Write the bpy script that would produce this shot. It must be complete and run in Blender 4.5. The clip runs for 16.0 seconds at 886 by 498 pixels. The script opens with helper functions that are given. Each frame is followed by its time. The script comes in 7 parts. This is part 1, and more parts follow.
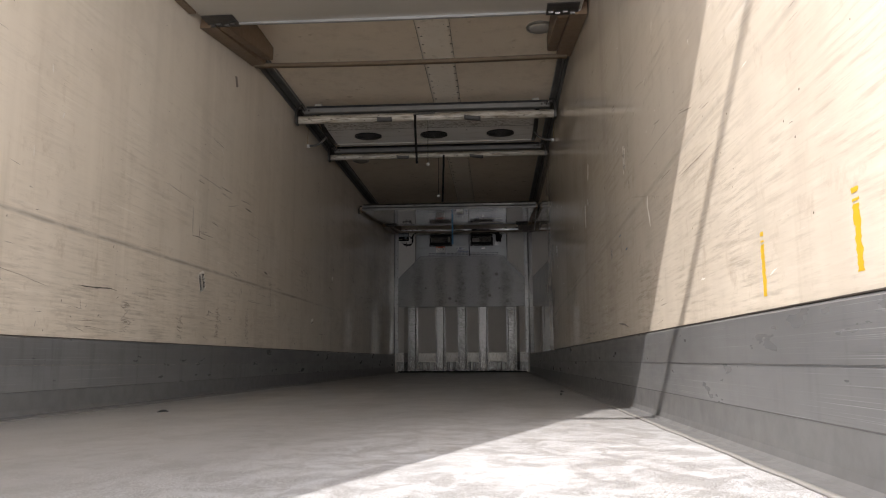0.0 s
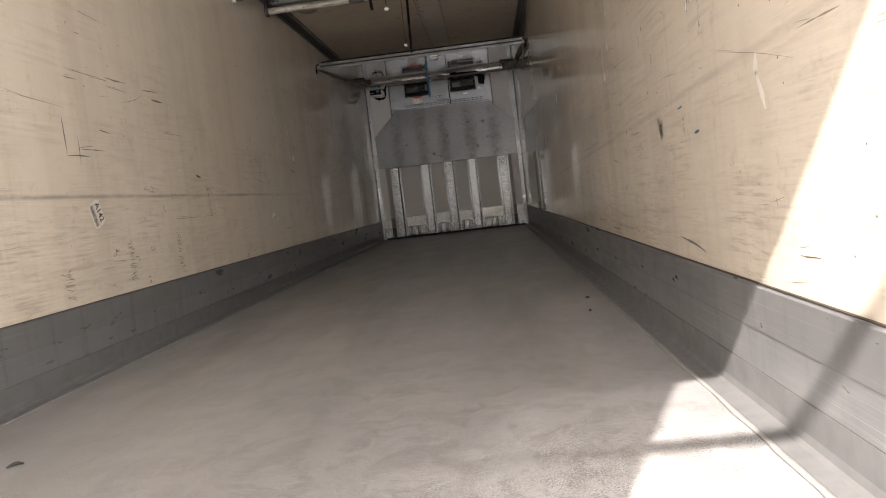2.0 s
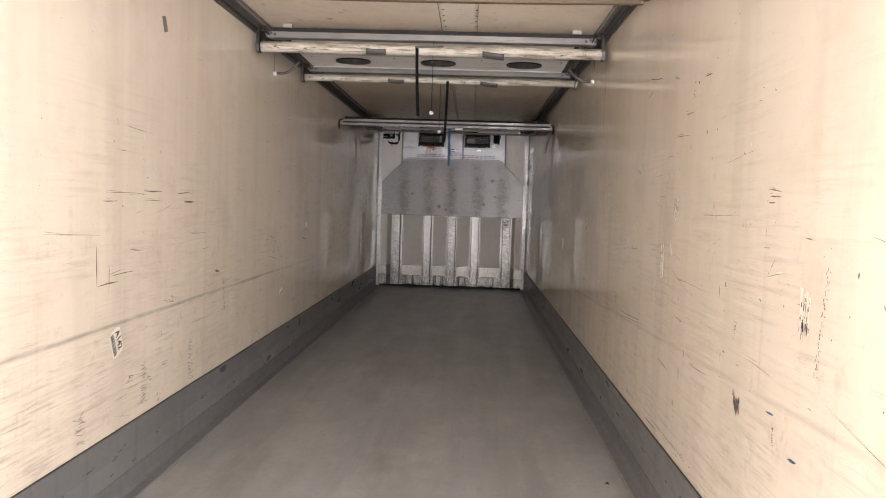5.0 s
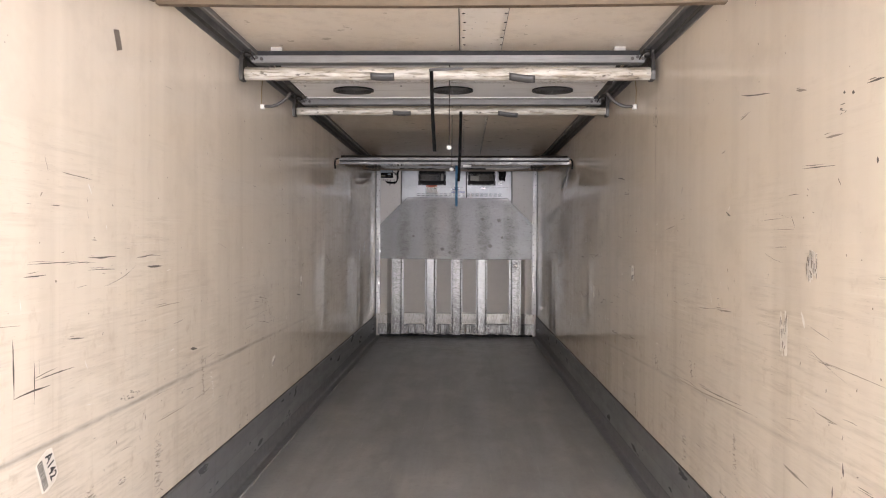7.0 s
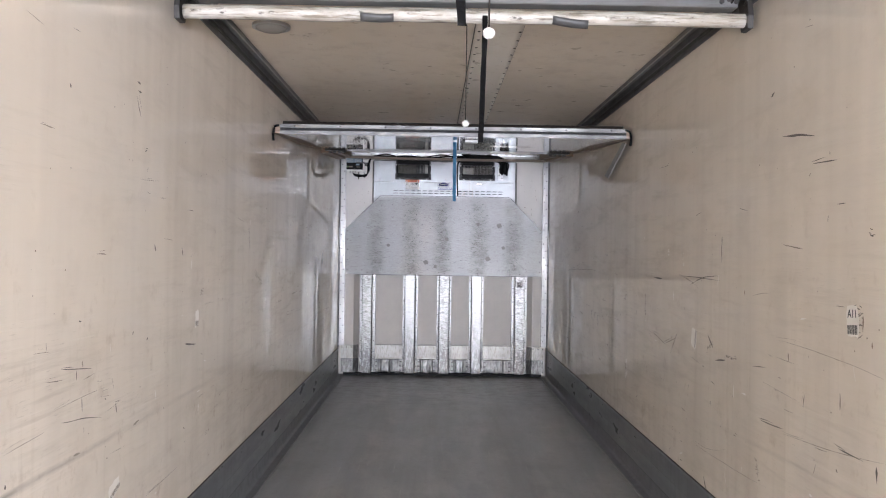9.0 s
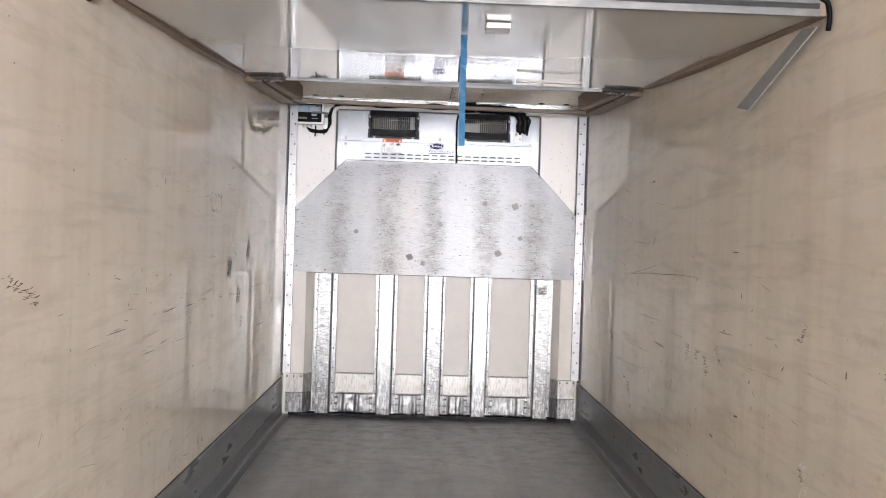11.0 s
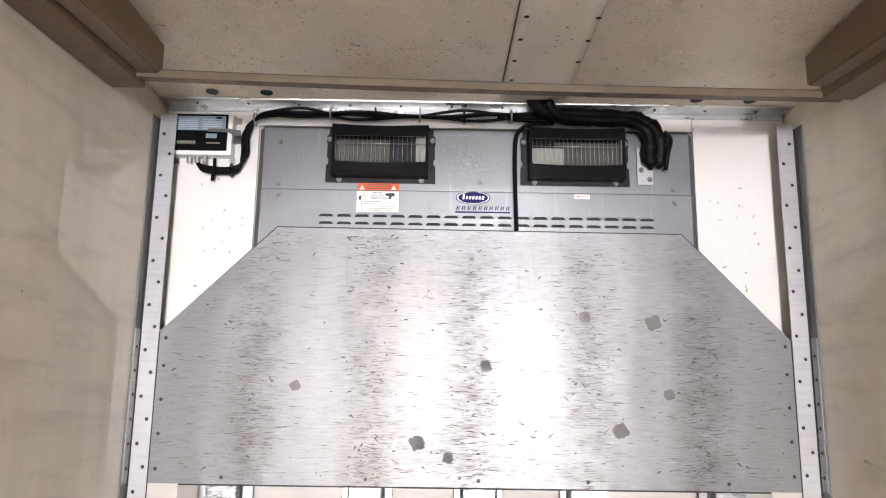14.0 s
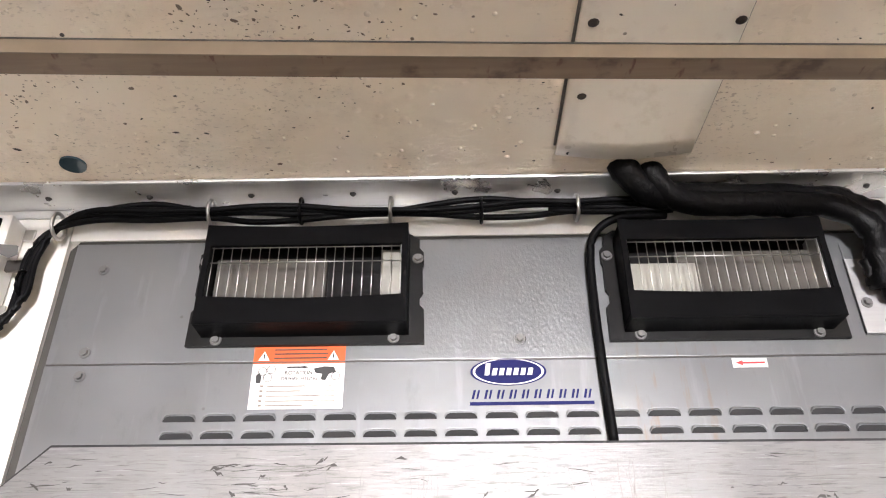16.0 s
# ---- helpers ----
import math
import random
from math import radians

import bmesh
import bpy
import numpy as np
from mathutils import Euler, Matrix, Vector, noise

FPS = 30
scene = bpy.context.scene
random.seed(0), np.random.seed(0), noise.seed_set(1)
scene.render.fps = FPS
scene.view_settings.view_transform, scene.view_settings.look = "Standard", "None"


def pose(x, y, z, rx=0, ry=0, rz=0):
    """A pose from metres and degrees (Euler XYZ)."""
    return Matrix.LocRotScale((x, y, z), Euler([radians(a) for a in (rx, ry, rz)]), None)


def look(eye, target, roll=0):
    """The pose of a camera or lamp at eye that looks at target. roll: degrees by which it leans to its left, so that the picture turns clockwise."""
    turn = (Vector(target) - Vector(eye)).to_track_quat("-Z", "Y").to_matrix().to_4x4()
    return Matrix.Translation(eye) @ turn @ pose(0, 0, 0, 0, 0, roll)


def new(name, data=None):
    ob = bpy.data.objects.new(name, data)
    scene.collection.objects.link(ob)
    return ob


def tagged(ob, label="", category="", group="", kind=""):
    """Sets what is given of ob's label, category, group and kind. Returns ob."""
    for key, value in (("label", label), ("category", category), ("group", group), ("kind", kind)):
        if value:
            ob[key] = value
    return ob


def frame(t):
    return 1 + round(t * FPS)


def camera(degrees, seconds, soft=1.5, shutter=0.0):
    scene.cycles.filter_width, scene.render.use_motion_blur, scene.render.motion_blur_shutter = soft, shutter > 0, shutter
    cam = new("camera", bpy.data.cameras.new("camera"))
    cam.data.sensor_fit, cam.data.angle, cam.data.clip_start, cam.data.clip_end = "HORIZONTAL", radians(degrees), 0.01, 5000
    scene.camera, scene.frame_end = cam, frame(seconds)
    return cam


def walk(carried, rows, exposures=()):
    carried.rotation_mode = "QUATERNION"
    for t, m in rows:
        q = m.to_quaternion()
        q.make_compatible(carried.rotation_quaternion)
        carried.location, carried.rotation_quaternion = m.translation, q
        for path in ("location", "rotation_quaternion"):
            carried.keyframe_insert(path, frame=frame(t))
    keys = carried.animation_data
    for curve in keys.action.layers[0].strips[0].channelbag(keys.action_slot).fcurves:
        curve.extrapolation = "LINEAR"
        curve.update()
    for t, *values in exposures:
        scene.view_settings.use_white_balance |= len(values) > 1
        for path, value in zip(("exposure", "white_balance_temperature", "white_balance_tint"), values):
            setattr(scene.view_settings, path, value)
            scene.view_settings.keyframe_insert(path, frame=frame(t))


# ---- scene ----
cam = camera(60.6, 16.0, soft=1.1)
PATH = [
    (0, (0.638, 1.632, 0.215), (0.5, 3.606, 0.506), -0.3),
    (0.5, (0.652, 1.884, 0.278), (0.492, 3.857, 0.565), -1.7),
    (1, (0.59, 2.093, 0.318), (0.426, 4.067, 0.591), -3.3),
    (1.5, (0.568, 2.505, 0.521), (0.525, 4.483, 0.813), -3.3),
    (1.7, (0.564, 2.666, 0.579), (0.542, 4.659, 0.747), -4.1),
    (1.8, (0.578, 2.752, 0.595), (0.516, 4.75, 0.662), -5.0),
    (2, (0.615, 2.843, 0.612), (0.479, 4.834, 0.476), -6.7),
    (2.2, (0.688, 2.907, 0.651), (0.506, 4.879, 0.375), -6.6),
    (2.5, (0.642, 2.878, 0.664), (0.466, 4.833, 0.281), -2.0),
    (2.8, (0.549, 2.785, 0.662), (0.388, 4.743, 0.29), 3.3),
    (3, (0.51, 2.759, 0.652), (0.365, 4.729, 0.335), 4.6),
    (3.2, (0.489, 2.793, 0.674), (0.362, 4.774, 0.425), 3.6),
    (3.5, (0.438, 2.869, 0.763), (0.334, 4.859, 0.587), 0.6),
    (3.8, (0.389, 2.912, 1.018), (0.302, 4.905, 0.881), -0.4),
    (4, (0.37, 2.948, 1.17), (0.292, 4.943, 1.039), 0.5),
    (4.2, (0.389, 2.977, 1.279), (0.314, 4.971, 1.151), 1.9),
    (6.3, (0.221, 3.193, 1.46), (0.162, 5.191, 1.38), 1.0),
    (6.5, (0.216, 3.394, 1.481), (0.158, 5.393, 1.42), 0.7),
    (7, (0.107, 3.921, 1.474), (0.054, 5.92, 1.451), 0.3),
    (7.5, (-0.012, 4.527, 1.48), (-0.045, 6.527, 1.477), 0.1),
    (8, (-0.053, 5.179, 1.475), (-0.073, 7.179, 1.479), 0.3),
    (8.5, (-0.112, 5.885, 1.478), (-0.111, 7.885, 1.481), 0.6),
    (9, (-0.117, 6.564, 1.468), (-0.093, 8.564, 1.475), 0.8),
    (9.2, (-0.108, 6.823, 1.482), (-0.087, 8.823, 1.477), 1.1),
    (11.5, (-0.118, 9.902, 1.454), (-0.054, 11.901, 1.433), 1.8),
    (12, (-0.117, 10.538, 1.483), (-0.055, 12.536, 1.437), 1.6),
    (12.5, (-0.121, 11.164, 1.484), (-0.079, 13.163, 1.448), 1.3),
    (13, (-0.141, 11.700, 1.484), (-0.103, 13.700, 1.500), 1.2),
    (13.5, (-0.141, 12.198, 1.482), (-0.103, 14.191, 1.648), 1.2),
    (14, (-0.147, 12.716, 1.502), (-0.133, 14.679, 1.885), 0.8),
    (14.5, (-0.155, 13.209, 1.593), (-0.114, 15.12, 2.181), 0.4),
    (15, (-0.155, 13.639, 1.687), (-0.095, 15.493, 2.435), 0.0),
    (15.5, (-0.135, 14.022, 1.745), (-0.096, 15.809, 2.642), -0.3),
    (16, (-0.109, 14.317, 1.777), (-0.131, 16.041, 2.79), -0.5),
]
EXPOSURES = [(0, 1.83, 6800, 15), (0.5, 2.29, 6900, 15), (1.0, 2.55, 7000, 16), (1.5, 2.85, 7400, 18), (2.0, 2.93, 7050, 16), (2.5, 3.04, 6950, 16), (3.2, 3.10, 6950, 16), (3.6, 3.25, 7000, 17), (4.2, 3.55, 7050, 18), (6.5, 3.98, 6800, 20), (7, 4.10, 6650, 19), (8, 4.48, 6050, 16), (9, 4.97, 6050, 17), (11.5, 5.95, 6550, 16), (12.5, 5.99, 6700, 16), (13.5, 6.1, 6500, 16), (14.0, 6.3, 6600, 17), (14.5, 6.57, 6650, 17), (15.5, 6.90, 6800, 17), (16, 7.04, 6850, 17)]
walk(cam, [(t, look(eye, target, roll)) for t, eye, target, roll in PATH], EXPOSURES)

# ---- light ----
scene.cycles.max_bounces, scene.cycles.diffuse_bounces, scene.cycles.glossy_bounces = 16, 14, 6
world = bpy.data.worlds.new("sky")
world.use_nodes = True
scene.world = world
_wn = world.node_tree.nodes
_sky = _wn.new("ShaderNodeTexSky")
_sky.sky_type = "NISHITA"
_sky.sun_disc = False
SUN = Vector((0.36, 1.0, -0.87)).normalized()
_sky.sun_elevation = math.asin(-SUN.z)
_sky.sun_rotation = math.atan2(-SUN.x, -SUN.y)
_bg = _wn["Background"]
_bg.inputs["Strength"].default_value = 0.08
world.node_tree.links.new(_sky.outputs[0], _bg.inputs[0])

sun = bpy.data.lights.new("sun", "SUN")
sun.energy, sun.angle, sun.color = 2.0, radians(0.55), (1.0, 0.97, 0.92)
sun_ob = new("sun", sun)
sun_ob.matrix_world = look((-3, -8, 9), Vector((-3, -8, 9)) + SUN)

opening = bpy.data.lights.new("sky_opening", "AREA")
opening.shape, opening.size, opening.size_y = "RECTANGLE", 1.25, 2.5
opening.energy, opening.color = 46.0, (0.93, 0.96, 1.0)
opening_ob = new("sky_opening", opening)
opening_ob.matrix_world = look((0.62, 1.08, 1.25), (-0.95, 3.0, 3.45))

# ---- main sizes ----
W, CEIL, REAR, FRONT = 1.235, 2.63, 2.10, 15.60
BASE = {}


# ---- materials ----
class Mat:
    """A small builder round a principled material."""

    def __init__(self, name, color, rough=0.5, metal=0.0, spec=0.5, coat=0.0):
        self.m = bpy.data.materials.new(name)
        self.m.use_nodes = True
        self.t = self.m.node_tree
        self.b = self.t.nodes["Principled BSDF"]
        self.b.inputs["Base Color"].default_value = (*color, 1)
        self.b.inputs["Roughness"].default_value = rough
        self.b.inputs["Metallic"].default_value = metal
        self.b.inputs["Specular IOR Level"].default_value = spec
        self.b.inputs["Coat Weight"].default_value = coat
        self.b.inputs["Coat Roughness"].default_value = 0.12
        self.col = None
        self.color = color
        self.co = self.n("ShaderNodeTexCoord").outputs["Object"]

    def n(self, kind):
        return self.t.nodes.new(kind)

    def l(self, a, b):
        self.t.links.new(a, b)

    def scaled(self, s):
        m = self.n("ShaderNodeMapping")
        m.inputs["Scale"].default_value = s
        self.l(self.co, m.inputs["Vector"])
        return m.outputs[0]

    def noise(self, s=(1, 1, 1), scale=5.0, detail=4.0, rough=0.6, warp=0.0):
        k = self.n("ShaderNodeTexNoise")
        self.l(self.scaled(s), k.inputs["Vector"])
        k.inputs["Scale"].default_value, k.inputs["Detail"].default_value = scale, detail
        k.inputs["Roughness"].default_value, k.inputs["Distortion"].default_value = rough, warp
        return k.outputs["Fac"]

    def cells(self, s=(1, 1, 1), scale=5.0, feature="F1"):
        k = self.n("ShaderNodeTexVoronoi")
        k.feature = feature
        self.l(self.scaled(s), k.inputs["Vector"])
        k.inputs["Scale"].default_value = scale
        return k.outputs["Distance"]

    def ramp(self, fac, lo, hi, a=0.0, b=1.0):
        k = self.n("ShaderNodeMapRange")
        k.inputs["From Min"].default_value, k.inputs["From Max"].default_value = lo, hi
        k.inputs["To Min"].default_value, k.inputs["To Max"].default_value = a, b
        self.l(fac, k.inputs["Value"])
        return k.outputs[0]

    def math(self, op, a, b):
        k = self.n("ShaderNodeMath")
        k.operation = op
        for i, v in enumerate((a, b)):
            if isinstance(v, (int, float)):
                k.inputs[i].default_value = v
            else:
                self.l(v, k.inputs[i])
        return k.outputs[0]

    def axis(self, i):
        k = self.n("ShaderNodeSeparateXYZ")
        self.l(self.co, k.inputs[0])
        return k.outputs[i]

    def tint(self, fac, color):
        """Lay a colour over what is there, where fac is high."""
        k = self.n("ShaderNodeMix")
        k.data_type = "RGBA"
        self.l(fac, k.inputs[0])
        if self.col is None:
            k.inputs[6].default_value = (*self.color, 1)
        else:
            self.l(self.col, k.inputs[6])
        k.inputs[7].default_value = (*color, 1)
        self.col = k.outputs[2]
        self.l(self.col, self.b.inputs["Base Color"])
        return self

    def rough(self, fac, lo, hi, a, b):
        self.l(self.ramp(fac, lo, hi, a, b), self.b.inputs["Roughness"])
        return self

    def brushed(self, force):
        """Stretch the gloss upright, as on metal brushed across."""
        tan = self.n("ShaderNodeTangent")
        tan.direction_type, tan.axis = "RADIAL", "X"
        self.b.inputs["Anisotropic"].default_value = force
        self.l(tan.outputs[0], self.b.inputs["Tangent"])
        return self

    def bump(self, fac, strength=0.2, dist=0.002):
        k = self.n("ShaderNodeBump")
        k.inputs["Strength"].default_value, k.inputs["Distance"].default_value = strength, dist
        self.l(fac, k.inputs["Height"])
        self.l(k.outputs[0], self.b.inputs["Normal"])
        return self


def wall_material(name, line_z, line_slope, line_force):
    k = Mat(name, (0.765, 0.697, 0.598), 0.13, spec=0.34)
    low = k.noise(scale=0.55, detail=2)
    k.tint(k.ramp(low, 0.3, 0.8, 0.0, 0.35), (0.71, 0.63, 0.52))
    # faint upright stains
    up = k.noise(s=(1, 2.4, 0.12), scale=2.0, detail=2)
    k.tint(k.ramp(up, 0.45, 0.75, 0.0, 0.4), (0.56, 0.50, 0.42))
    cloud = k.noise(s=(0.2, 0.8, 1), scale=3.4, detail=5, rough=0.62)
    k.tint(k.ramp(cloud, 0.52, 0.72, 0.0, 0.38), (0.58, 0.515, 0.43))
    drip = k.noise(s=(1, 9.0, 0.35), scale=2.0, detail=4, rough=0.65)
    k.tint(k.math("MULTIPLY", k.ramp(drip, 0.56, 0.74, 0.0, 0.28), k.ramp(k.axis(2), 0.9, 1.7, 1.0, 0.25)), (0.50, 0.43, 0.34))
    # rubbed streaks along the load
    area = k.ramp(k.noise(s=(1, 0.9, 1.6), scale=1.5, detail=3), 0.42, 0.64, 0.08, 1.0)
    area = k.math("MULTIPLY", area, k.ramp(k.axis(1), 6.5, 11.0, 1.0, 0.45))
    height = k.math("MULTIPLY", k.ramp(k.axis(2), 0.25, 0.5, 0.7, 1.0), k.ramp(k.axis(2), 1.2, 2.1, 1.0, 0.10))
    area = k.math("MULTIPLY", area, height)
    st = k.noise(s=(0.2, 0.9, 16), scale=3.0, detail=6, rough=0.65, warp=0.15)
    k.tint(k.math("MULTIPLY", k.ramp(st, 0.50, 0.70, 0.0, 0.5), area), (0.42, 0.36, 0.29))
    fine = k.noise(s=(0.2, 3.2, 40), scale=4.5, detail=4, rough=0.6)
    k.tint(k.math("MULTIPLY", k.ramp(fine, 0.62, 0.68, 0.0, 0.42), area), (0.28, 0.24, 0.195))
    pale = k.noise(s=(0.2, 0.7, 34), scale=2.6, detail=5)
    k.tint(k.math("MULTIPLY", k.ramp(pale, 0.58, 0.70, 0.0, 0.6), area), (0.84, 0.79, 0.71))
    # smoky drag streaks towards the front
    smoke = k.noise(s=(0.2, 0.8, 5), scale=2.4, detail=6, rough=0.68, warp=0.3)
    k.tint(k.math("MULTIPLY", k.ramp(smoke, 0.50, 0.70, 0.0, 0.45), k.ramp(k.axis(1), 8.5, 11.5, 0.0, 1.0)), (0.47, 0.41, 0.33))
    # rubbed layer low on the wall towards the doors
    rub = k.math("MULTIPLY", k.ramp(k.axis(2), 0.55, 1.15, 1.0, 0.0), k.ramp(k.axis(1), 5.5, 9.0, 1.0, 0.15))
    rub = k.math("MULTIPLY", rub, k.ramp(k.noise(s=(0.2, 1.6, 1.2), scale=2.2, detail=4), 0.40, 0.60, 0.15, 1.0))
    lay = k.noise(s=(0.2, 1.5, 24), scale=3.2, detail=6, rough=0.7, warp=0.2)
    k.tint(k.math("MULTIPLY", k.ramp(lay, 0.50, 0.62, 0.0, 0.62), rub), (0.44, 0.39, 0.32))
    k.tint(k.math("MULTIPLY", k.ramp(lay, 0.44, 0.36, 0.0, 0.5), rub), (0.85, 0.79, 0.70))
    # specks
    blot = k.noise(s=(0.2, 1, 0.8), scale=11.0, detail=5, rough=0.7)
    k.tint(k.math("MULTIPLY", k.ramp(blot, 0.58, 0.72, 0.0, 0.5), k.ramp(k.axis(2), 0.8, 1.8, 1.0, 0.3)), (0.50, 0.42, 0.33))
    sp = k.cells(s=(0.2, 1, 1), scale=17.0)
    spm = k.ramp(k.noise(scale=2.3, detail=2), 0.50, 0.58)
    k.tint(k.math("MULTIPLY", k.ramp(sp, 0.035, 0.06, 1.0, 0.0), spm), (0.15, 0.12, 0.095))
    # the rub rail's long grey trace
    lin = k.math("ADD", k.axis(2), k.math("MULTIPLY", k.axis(1), line_slope))
    off = k.math("ABSOLUTE", k.math("SUBTRACT", lin, line_z), 0.0)
    tr = k.math("MULTIPLY", k.ramp(off, 0.002, 0.015, 1.0, 0.0), k.ramp(k.noise(s=(0.2, 1.2, 6), scale=2.0, detail=5), 0.36, 0.56, 0.05, line_force))
    tr = k.math("MULTIPLY", tr, k.ramp(k.axis(1), 8.5, 10.5, 1.0, 0.1))
    k.tint(tr, (0.33, 0.30, 0.26))
    k.rough(k.noise(scale=3.0, detail=4), 0.3, 0.7, 0.012, 0.035)
    return k.m


def metal_material(name, color, rough, grain=(40, 40, 2), dirt=0.35, dark=(0.10, 0.095, 0.085), metal=0.4):
    k = Mat(name, color, rough, metal)
    g = k.noise(s=grain, scale=3.0, detail=5)
    k.tint(k.ramp(g, 0.45, 0.75, 0.0, dirt), dark)
    k.tint(k.ramp(k.noise(scale=5.0, detail=4), 0.5, 0.75, 0.0, dirt * 0.7), (0.30, 0.28, 0.25))
    k.rough(k.noise(scale=9.0, detail=4), 0.3, 0.7, rough * 0.75, rough * 1.35)
    k.bump(g, 0.12, 0.001)
    return k.m


def plain_material(name, color, rough, metal=0.0, var=0.25, spec=0.5):
    k = Mat(name, color, rough, metal, spec)
    k.tint(k.ramp(k.noise(scale=14.0, detail=4), 0.4, 0.75, 0.0, var), tuple(c * 0.6 for c in color))
    k.rough(k.noise(scale=20.0, detail=3), 0.3, 0.7, rough * 0.85, min(1.0, rough * 1.15))
    return k.m


M = {}
M["wall_l"] = wall_material("cream_gelcoat_left", 0.805, 0.0, 0.8)
M["wall_r"] = wall_material("cream_gelcoat_right", 1.02, 0.035, 0.3)


def make_ceiling():
    k = Mat("cream_gelcoat_ceiling", (0.86, 0.755, 0.62), 0.34)
    k.tint(k.ramp(k.noise(scale=1.1, detail=4), 0.4, 0.7, 0.0, 0.4), (0.72, 0.62, 0.49))
    k.tint(k.ramp(k.noise(s=(1, 1, 1), scale=7.0, detail=6, rough=0.7), 0.50, 0.72, 0.0, 0.5), (0.60, 0.50, 0.385))
    spots = k.math("MULTIPLY", k.ramp(k.cells(scale=26.0), 0.035, 0.06, 1.0, 0.0), k.ramp(k.noise(scale=9.0, detail=3), 0.46, 0.52))
    spots = k.math("MULTIPLY", spots, k.ramp(k.axis(1), 11.0, 14.5, 0.25, 1.0))
    k.tint(spots, (0.07, 0.055, 0.045))
    fleck = k.math("MULTIPLY", k.ramp(k.noise(s=(1, 1.6, 1), scale=95.0, detail=4), 0.58, 0.65, 0.0, 0.7), k.ramp(k.noise(scale=3.5, detail=3), 0.44, 0.62))
    k.tint(k.math("MULTIPLY", fleck, k.ramp(k.axis(1), 11.0, 14.0, 0.1, 1.0)), (0.30, 0.22, 0.16))
    drops = k.math("MULTIPLY", k.ramp(k.cells(scale=30.0), 0.08, 0.26, 1.0, 0.0), k.ramp(k.noise(scale=7.0), 0.46, 0.56))
    # fine ripples in damp patches
    damp = k.math("MULTIPLY", k.ramp(k.noise(s=(1.4, 1, 1), scale=2.6, detail=3), 0.46, 0.60), k.ramp(k.axis(1), 12.5, 14.4, 0.0, 1.0))
    ripple = k.math("MULTIPLY", k.ramp(k.noise(s=(1, 2.6, 1), scale=48.0, detail=3), 0.45, 0.70), damp)
    k.bump(k.math("ADD", drops, ripple), 0.55, 0.004)
    k.rough(k.noise(scale=8.0), 0.3, 0.7, 0.26, 0.42)
    return k.m


M["ceiling"] = make_ceiling()


